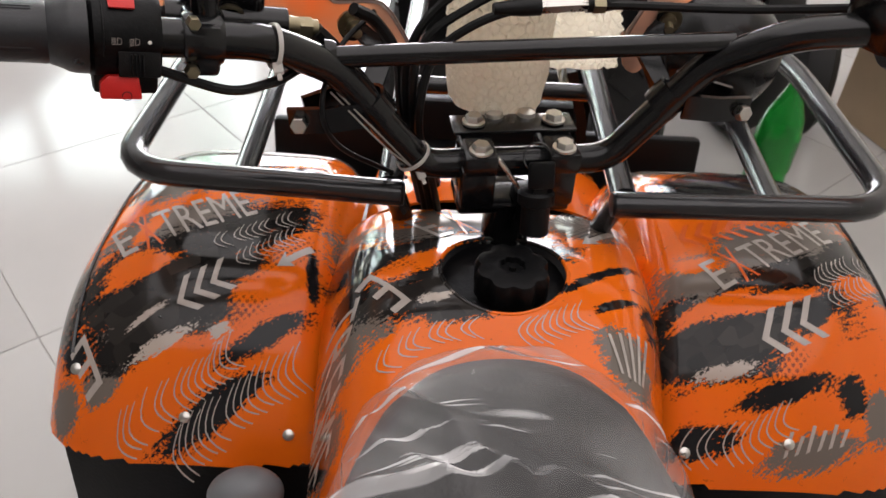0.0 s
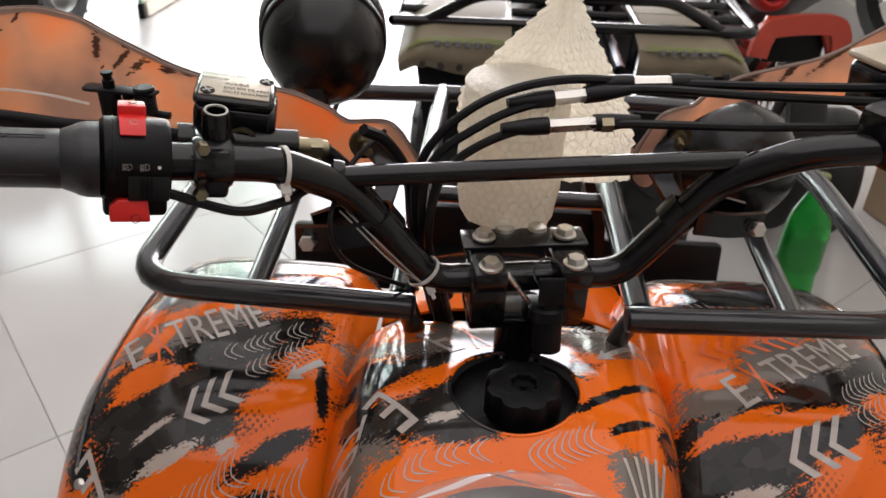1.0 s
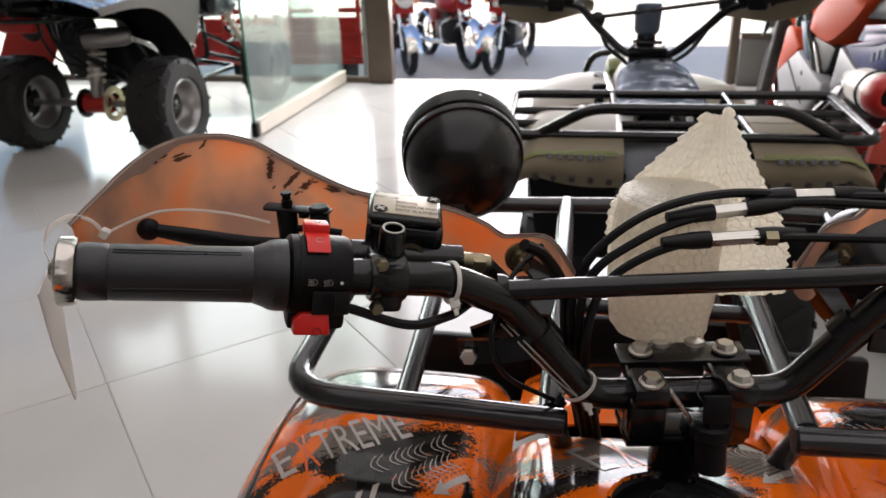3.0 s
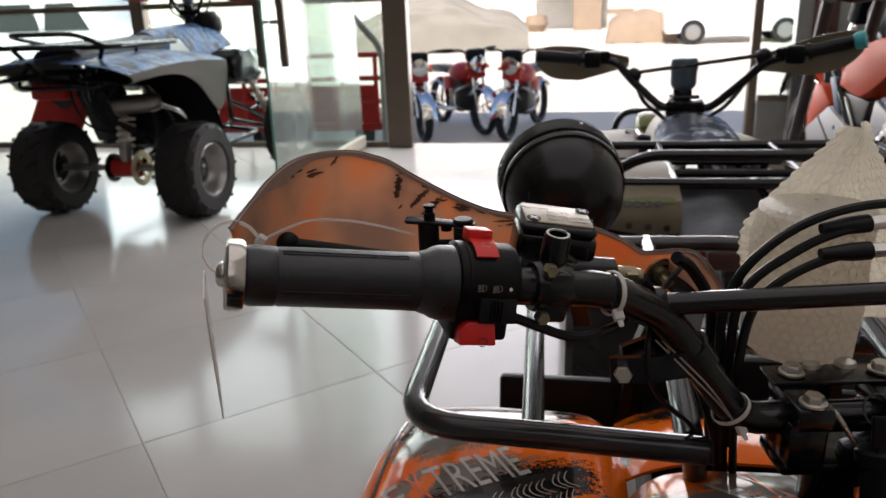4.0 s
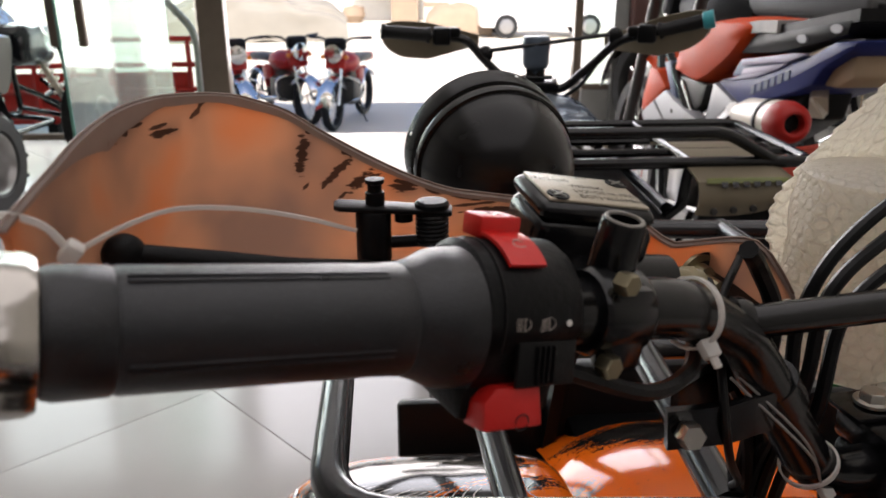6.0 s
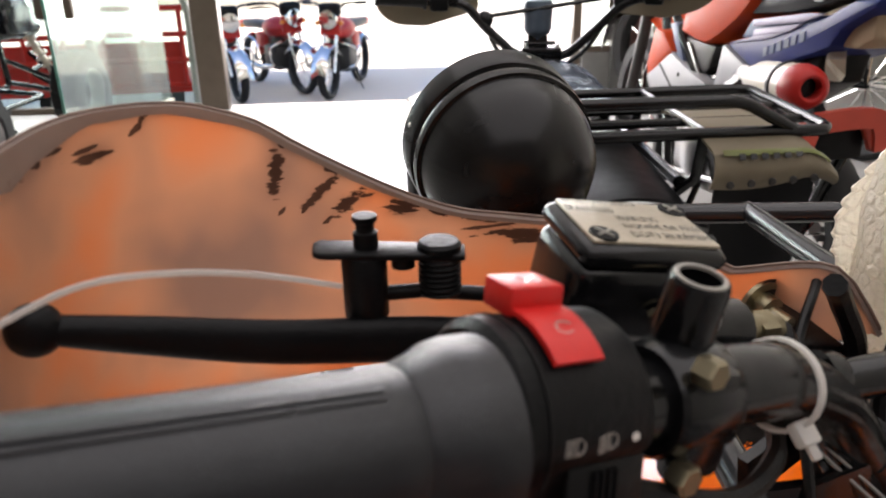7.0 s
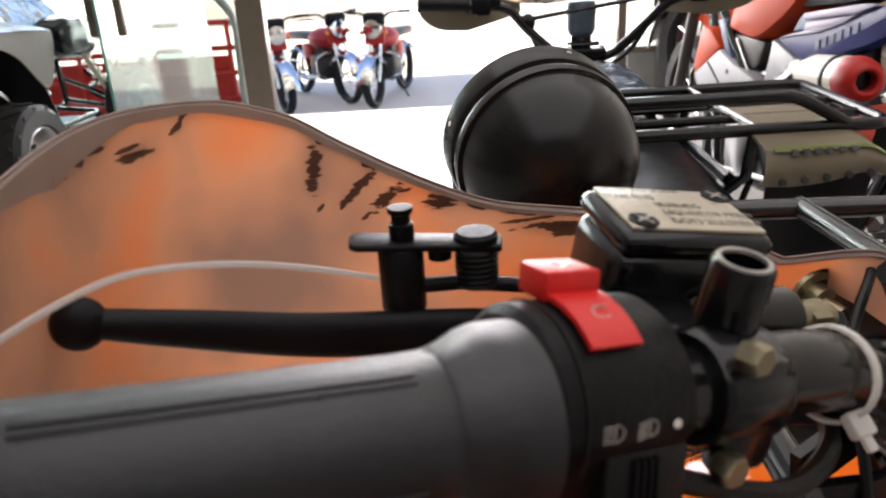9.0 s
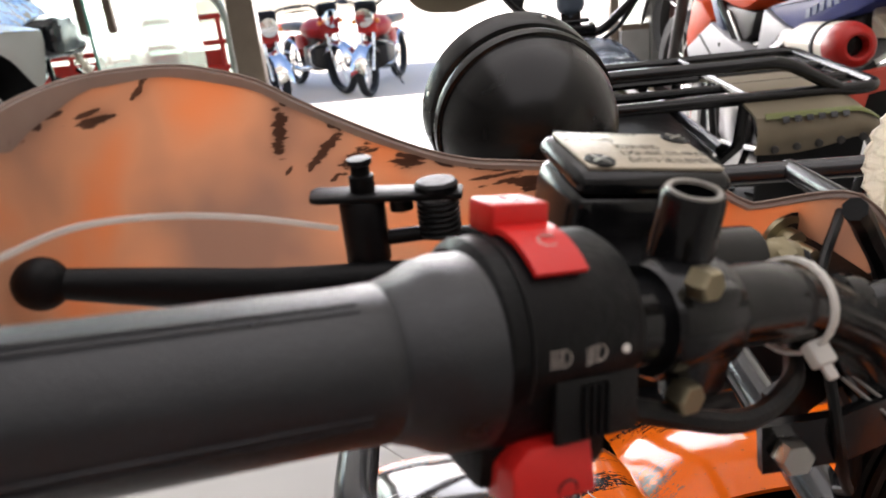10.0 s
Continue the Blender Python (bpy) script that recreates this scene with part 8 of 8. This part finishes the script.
M_SEATPALE = material("pale_worn_vinyl", (0.34, 0.32, 0.29), 0.5, 0.0, 0.5, 14, 0.3, 90, second=(0.10, 0.10, 0.11))
M_LILAC = material("lilac_white_print", (0.40, 0.36, 0.48), 0.45, 0.0, 0.15, 14, 0.03, spec=0.3)
M_DULLBLUE = material("grey_blue_plastic", (0.10, 0.125, 0.21), 0.45, 0.0, 0.25, 20, 0.05, spec=0.3)
dirt_bike_build()

bottle = thing("bottle", "green plastic drink bottle with a white label standing on the floor", "bottle", pose(0.735, 1.74, 0))
part("body", lathe([(0.0, 0.004), (0.040, 0.0), (0.050, 0.012), (0.051, 0.06), (0.048, 0.10), (0.051, 0.14), (0.051, 0.20), (0.044, 0.25), (0.024, 0.30), (0.0145, 0.325), (0.0145, 0.335), (0, 0.335)], 32), M_BOTTLE, bottle)
part("cap", lathe([(0.016, 0.330), (0.016, 0.350), (0.014, 0.352), (0, 0.352)], 20), M_GREEN, bottle)
part("label", lathe([(0.0518, 0.115), (0.0518, 0.205)], 32), M_BOTTLE, bottle)
carton = thing("carton", "brown cardboard carton on the floor", "box", pose(1.46, 2.10, 0, 0, 0, 16))
part("body", box(0.55, 0.50, 0.42, pose(0, 0, 0.2105), 0.004, 1), M_CARTON, carton)
part("flap", box(0.55, 0.25, 0.004, pose(0, -0.12, 0.425, 4)), M_CARTON, carton)

# red moulded tail of a quad parked behind, with its dark lamp opening
M_TAILRED = material("sun_dulled_red_plastic", (0.46, 0.055, 0.030), 0.36, 0.0, 0.2, 12, 0.06, 150, coat=0.15)
redq = thing("quad_tail", "red moulded plastic tail piece with a dark opening", "quad part", pose(0.655, 1.87, 0.085, 0, 0, 6) @ Matrix.Diagonal((0.86, 1, 0.86, 1)))
arch = [(-0.105, 0.0, 0.570), (-0.098, 0.0, 0.615), (-0.072, 0.005, 0.645), (0.072, 0.01, 0.652), (0.108, 0.01, 0.625), (0.118, 0.01, 0.570)]
part("shell", join(strap(smooth_line(arch, 5), 0.05, 0.018, (0, 1, 0)), prism([(-0.108, 0.565), (-0.09, 0.668), (0.086, 0.672), (0.122, 0.565), (0.094, 0.565), (0.065, 0.625), (-0.06, 0.620), (-0.076, 0.565)], 0.02, pose(0, 0.03, 0, 90), 0.004)), M_TAILRED, redq)
part("inner_mesh", box(0.16, 0.02, 0.085, pose(0.008, 0.04, 0.585), 0.008), M_PLASTIC, redq)
part("support", tube([(0.06, 0.05, 0.58), (0.10, 0.20, 0.30), (0.10, 0.36, -0.085)], 0.016, 10), M_BLACK, redq)
tw = part("wheel", lathe([(0.10, -0.05), (0.16, -0.06), (0.195, -0.035), (0.20, 0.0), (0.195, 0.035), (0.16, 0.06), (0.10, 0.05), (0.10, -0.05)], 40, pose(0.37, 0.26, 0.102, 0, 90, -22)), M_TYRE, redq)
part("rim", lathe([(0.10, -0.04), (0.09, -0.02), (0.03, -0.015), (0, -0.015)], 28, pose(0.37, 0.26, 0.102, 0, 90, -22)), M_ENGINE, tw)
part("axle", tube([(0.10, 0.30, 0.10), (0.37, 0.26, 0.10)], 0.014, 10), M_BLACK, redq)

# ---- the street outside ----
M_GROUND = material("dusty_concrete", (0.70, 0.64, 0.54), 0.9, 0.0, 0.2, 0.8, 0.2, 30)
M_PLASTER = material("cream_plaster", (0.84, 0.79, 0.68), 0.9, 0.0, 0.15, 1.2, 0.1, 40)
M_SHUTTER = material("pale_shutter", (0.80, 0.77, 0.69), 0.5, 0.3, 0.12, 3, 0.05)
M_CAR = material("white_car_paint", (0.78, 0.78, 0.77), 0.2, 0.0, 0.03, 3, 0.0, coat=0.5)
M_CLOTH = material("grey_car_cover", (0.25, 0.23, 0.19), 0.8, 0.0, 0.15, 3, 0.3, 30)
M_CARGLASS = material("dark_car_glass", (0.03, 0.04, 0.04), 0.05, 0.0, 0.2, 5, 0.0)
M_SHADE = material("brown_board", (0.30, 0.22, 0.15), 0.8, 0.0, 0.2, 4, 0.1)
STREET = -0.50
ground = part("ground", box(160, 160, 0.2, pose(0, 80 + FRONT_Y + 0.13, STREET - 0.1)), M_GROUND, smooth=False)
tagged(ground, "dusty pale concrete forecourt and street", "ground", kind="structure")
ground2 = part("ground", box(160, 90, 0.2, pose(0, -45 + FRONT_Y + 0.13, STREET - 0.11)), M_GROUND, smooth=False)
tagged(ground2, "dusty pale ground under the shop", "ground", kind="structure")
roof = part("shop_roof", box(9.0, 10.6, 0.35, pose(-1.5, 1.0, 3.6)), M_PLASTER, smooth=False)
tagged(roof, "flat roof slab over the shop", "roof", kind="structure")


def facade():
    b = thing("shop_row", "cream plastered shop row with closed roller shutters", "building", pose(0, 31.0, STREET))
    part("wall", box(60, 0.6, 7.0, pose(0, 0.3, 3.5)), M_PLASTER, b, smooth=False)
    for k, x in enumerate(np.arange(-14, 22, 4.0)):
        sh = part("shutter", box(3.0, 0.06, 2.6, pose(float(x), -0.04, 1.3)), M_SHUTTER, b, smooth=False)
        for j in range(20):
            part("shutter_slat", box(2.96, 0.03, 0.10, pose(float(x), -0.08, 0.10 + 0.13 * j), 0.01, 1), M_SHUTTER, sh)
        part("pilaster", box(0.55, 0.30, 3.6, pose(float(x) + 2.0, -0.15, 1.8)), M_PLASTER, b, smooth=False)
        part("awning", box(3.3, 1.2, 0.08, pose(float(x), -0.6, 2.9, -8)), M_SHADE, b, smooth=False)
    part("pillar", box(0.95, 0.9, 6.0, pose(-0.10, -1.6, 3.0)), M_SHADE, b, smooth=False)
    part("hanging_board", box(1.75, 0.2, 2.4, pose(-1.35, -1.6, 2.75)), M_SHADE, b, smooth=False)
    part("planter", lathe([(0.25, 0), (0.42, 0.25), (0.36, 0.55), (0, 0.60)], 12, pose(-1.9, -1.9, 0)), M_SHADE, b)
    part("pallet", box(0.9, 0.5, 0.16, pose(1.05, -2.0, 0.62)), M_SHADE, b, smooth=False)
    return b


facade()
# brown mound added to fill a dark patch beside the car
mound = thing("brown_mound", "low brown mound by the parked car", "heap", pose(1.35, 22.6, STREET))
part("mound", surface(lambda u, v: Vector(((u - 0.5) * 1.9, (v - 0.5) * 1.0, 0.86 * (math.sin(math.pi * u) * math.sin(math.pi * v)) ** 0.22 + 0.03 * math.sin(17 * u + 9 * v))), 26, 20), M_SHADE, mound)


def car(m, paint, label):
    """A small hatchback van in side view."""
    ob = thing("car", label, "car", m)
    side = [(-1.75, 0.28), (-1.78, 0.75), (-1.70, 1.05), (-1.45, 1.62), (-1.30, 1.72), (0.35, 1.74), (0.85, 1.20), (1.60, 1.02), (1.78, 0.80), (1.80, 0.30)]
    part("body", prism(side, 1.50, pose(0, 0.75, 0, 90), 0.05), paint, ob)
    for x0, x1 in ((-1.38, -0.50), (-0.42, 0.50)):
        part("window", prism([(x0, 1.10), (x0 + 0.12, 1.58), (x1 - 0.12 if x1 < 0 else 0.24, 1.58), (x1, 1.10)], 0.02, pose(0, -0.752, 0, 90)), M_CARGLASS, ob)
    for x in (-1.08, 1.12):
        for y in (-0.68, 0.68):
            w = part("wheel", lathe([(0.18, -0.09), (0.30, -0.09), (0.31, -0.05), (0.31, 0.05), (0.30, 0.09), (0.18, 0.09)], 28, pose(x, y, 0.31, 90)), M_TYRE, ob)
            part("hub_cap", lathe([(0.19, -0.10), (0.17, -0.12), (0.05, -0.13), (0, -0.13), ], 20, pose(x, y, 0.31, -90 if y > 0 else 90) @ pose(0, 0, 0, 180 if y < 0 else 180)), M_ALU, w)
    part("bumper", box(0.12, 1.5, 0.22, pose(1.80, 0, 0.42), 0.03), M_PLASTIC, ob)
    part("door_line", box(0.012, 0.01, 1.1, pose(-0.46, -0.755, 0.85)), M_PLASTIC, ob)
    return ob


car(pose(3.60, 21.85, STREET), M_CAR, "white hatchback car parked across the street")
car(pose(-9.5, 14.0, STREET), M_CAR, "white saloon car parked on the street")

cov = thing("covered_car", "parked car under a draped grey cloth cover", "car", pose(-4.05, 21.0, STREET, 0, 0, 10) @ Matrix.Diagonal((1.12, 1.10, 0.98, 1)))


def cloth(u, v):
    x = -2.1 + 4.2 * u
    h = lerp_table([(-2.1, 0.75), (-1.5, 0.95), (-0.7, 1.38), (0.4, 1.42), (1.1, 1.10), (1.8, 0.90), (2.1, 0.65)], x)
    a = math.pi * (v - 0.5)
    y = 0.85 * math.sin(a) / 1.0
    z = h * max(0.0, math.cos(a)) ** 0.35 if abs(a) < 1.56 else 0.0
    z = max(0.02, z)
    wave = math.sin(30 * v + 3.2 * x + 1.6 * math.sin(1.4 * x)) + 0.5 * math.sin(52 * v - 2.1 * x)
    return Vector((x, y * (1 + 0.035 * wave), z + 0.028 * wave + 0.02 * math.sin(x * 5)))


part("cloth_cover", surface(cloth, 90, 90), M_CLOTH, cov)
for x in (-1.3, 1.3):
    part("wheel", lathe([(0.18, -0.8), (0.30, -0.8), (0.30, 0.8), (0.18, 0.8)], 24, pose(x, 0, 0.30, 90)), M_TYRE, cov)


def motorbike(m, paint, label, n=0):
    """A small commuter motorcycle, front towards +y local."""
    b = thing("motorcycle", label, "motorcycle", m, "motorcycles outside")
    for y in (-0.62, 0.62):
        w = part("wheel", lathe([(0.235, -0.035), (0.275, -0.048), (0.30, -0.018), (0.30, 0.018), (0.275, 0.048), (0.235, 0.035), (0.235, -0.035)], 32, pose(0, y, 0.30, 0, 90, 0)), M_TYRE, b)
        part("spokes", join(*[tube([(0, y, 0.30), (0, y + 0.256 * math.cos(a), 0.30 + 0.256 * math.sin(a))], 0.004, 5) for a in np.linspace(0, 6.28, 13)[:-1]]), M_CHROME, w)
        part("mudguard", surface(lambda u, v, y=y: Vector(((u - 0.5) * 0.17, y + 0.335 * math.cos(0.1 + 2.4 * v), 0.30 + 0.335 * math.sin(0.1 + 2.4 * v) - 0.05 * (2 * u - 1) ** 2)), 4, 16, 0.004), M_CHROME, w)
    part("fork", join(*[tube([(s * 0.07, 0.62, 0.30), (s * 0.07, 0.38, 0.92)], 0.018, 10) for s in (-1, 1)]), M_CHROME, b)
    part("tank", lathe([(0, -0.26), (0.11, -0.23), (0.165, -0.08), (0.17, 0.08), (0.12, 0.23), (0, 0.26)], 20, pose(0, 0.12, 0.74, 90) @ Matrix.Diagonal((1, 0.8, 1, 1))), paint, b)
    part("seat", box(0.24, 0.62, 0.09, pose(0, -0.36, 0.76), 0.035, 3), M_SEAT, b)
    part("engine", join(box(0.30, 0.34, 0.30, pose(0, 0.08, 0.40), 0.05), *[box(0.26, 0.22, 0.012, pose(0, 0.16, 0.56 + 0.028 * k)) for k in range(4)]), M_ENGINE, b)
    part("crash_bar", tube(fillet([(-0.05, 0.34, 0.62), (-0.26, 0.34, 0.55), (-0.26, 0.34, 0.36), (-0.05, 0.30, 0.28)], 0.05, 4), 0.012, 8), M_CHROME, b)
    part("crash_bar", tube(fillet([(0.05, 0.34, 0.62), (0.26, 0.34, 0.55), (0.26, 0.34, 0.36), (0.05, 0.30, 0.28)], 0.05, 4), 0.012, 8), M_CHROME, b)
    part("side_cover", box(0.22, 0.26, 0.18, pose(0, -0.22, 0.58), 0.04), paint, b)
    part("tail", box(0.16, 0.28, 0.10, pose(0, -0.74, 0.74), 0.03), paint, b)
    part("exhaust", tube([(0.12, 0.15, 0.30), (0.14, -0.2, 0.25), (0.15, -0.75, 0.30)], 0.035, 10), M_CHROME, b)
    part("head_lamp", lathe([(0, -0.08), (0.09, -0.06), (0.112, 0), (0.105, 0.03), (0, 0.045)], 20, pose(0, 0.50, 0.88, -90)), M_CHROME, b)
    part("lamp_cowl", box(0.26, 0.12, 0.16, pose(0, 0.42, 0.98), 0.05, 3), M_PLASTIC, b)
    part("fork_cover", box(0.24, 0.08, 0.22, pose(0, 0.42, 0.80, 15), 0.03, 2), paint, b)
    part("handlebar", tube(fillet([(-0.36, 0.25, 1.05), (-0.16, 0.36, 1.05), (-0.06, 0.36, 0.95), (0.06, 0.36, 0.95), (0.16, 0.36, 1.05), (0.36, 0.25, 1.05)], 0.05, 4), 0.013, 8), M_BLACK, b)
    for s in (-1, 1):
        part("grip", tube([(s * 0.26, 0.305, 1.05), (s * 0.38, 0.24, 1.05)], 0.018, 8), M_RUBBER, b)
        part("indicator", lathe([(0, -0.03), (0.025, -0.01), (0.025, 0.02), (0, 0.03)], 12, pose(s * 0.14, 0.46, 0.84, -90)), M_ORANGE, b)
    part("frame_tube", tube([(0, 0.40, 0.80), (0, -0.10, 0.66), (0, -0.50, 0.62), (0, -0.62, 0.30), (0, 0.0, 0.28)], 0.02, 8), M_BLACK, b)
    part("side_stand", tube([(-0.1, 0.0, 0.28), (-0.20, -0.06, 0.0)], 0.010, 6), M_BLACK, b)
    b.scale = (0.9, 0.9, 0.88)
    return b


M_ORANGE = material("amber_plastic", (0.75, 0.22, 0.03), 0.3, 0.0, 0.1, 20, 0.0)
motorbike(pose(-2.10, 8.77, STREET, 0, 0, 205), M_REDP, "red commuter motorcycle parked on the forecourt")
motorbike(pose(-0.835, 8.86, STREET, 0, 0, 166), M_REDP, "red commuter motorcycle with chromed front guard")
motorbike(pose(-1.58, 9.10, STREET, 0, 0, 215), M_REDP, "red commuter motorcycle behind the others")

motorbike(pose(1.60, 4.45, 0, 0, 0, 24), M_PLASTIC, "black motorcycle parked against the showroom wall").scale = (1.15, 1.15, 1.15)

# red tubular cargo frame left of the door
cf = thing("cargo_trailer", "red steel tube cargo cart beside the shop front", "cart", pose(-2.75, 7.2, STREET, 0, 0, 4))
for x in np.linspace(-0.75, 0.75, 6):
    part("upright", tube([(float(x), -0.5, 0.45), (float(x), -0.5, 1.05)], 0.02, 8), M_REDP, cf)
for z in (0.45, 0.65, 0.85, 1.05):
    part("rail", tube([(-0.8, -0.5, z), (0.8, -0.5, z)], 0.022, 8), M_REDP, cf)
part("side_board", box(1.5, 0.03, 0.34, pose(0, -0.47, 0.62), 0.006, 1), M_REDP, cf)
part("bed", box(1.6, 1.0, 0.06, pose(0, 0, 0.42), 0.01), M_REDP, cf)
for s in (-1, 1):
    part("wheel", lathe([(0.18, -0.04), (0.27, -0.04), (0.27, 0.04), (0.18, 0.04)], 24, pose(s * 0.5, 0.1, 0.27, 0, 90, 0)), M_TYRE, cf)
rail = part("hand_rail", tube(fillet([(-1.72, 6.0, STREET), (-1.70, 6.0, 0.56), (-1.72, 5.98, 0.68), (-1.92, 5.95, 0.915)], 0.12, 5), 0.026, 12), M_ALU)
tagged(rail, "steel hand rail beside the entrance step", "hand rail")
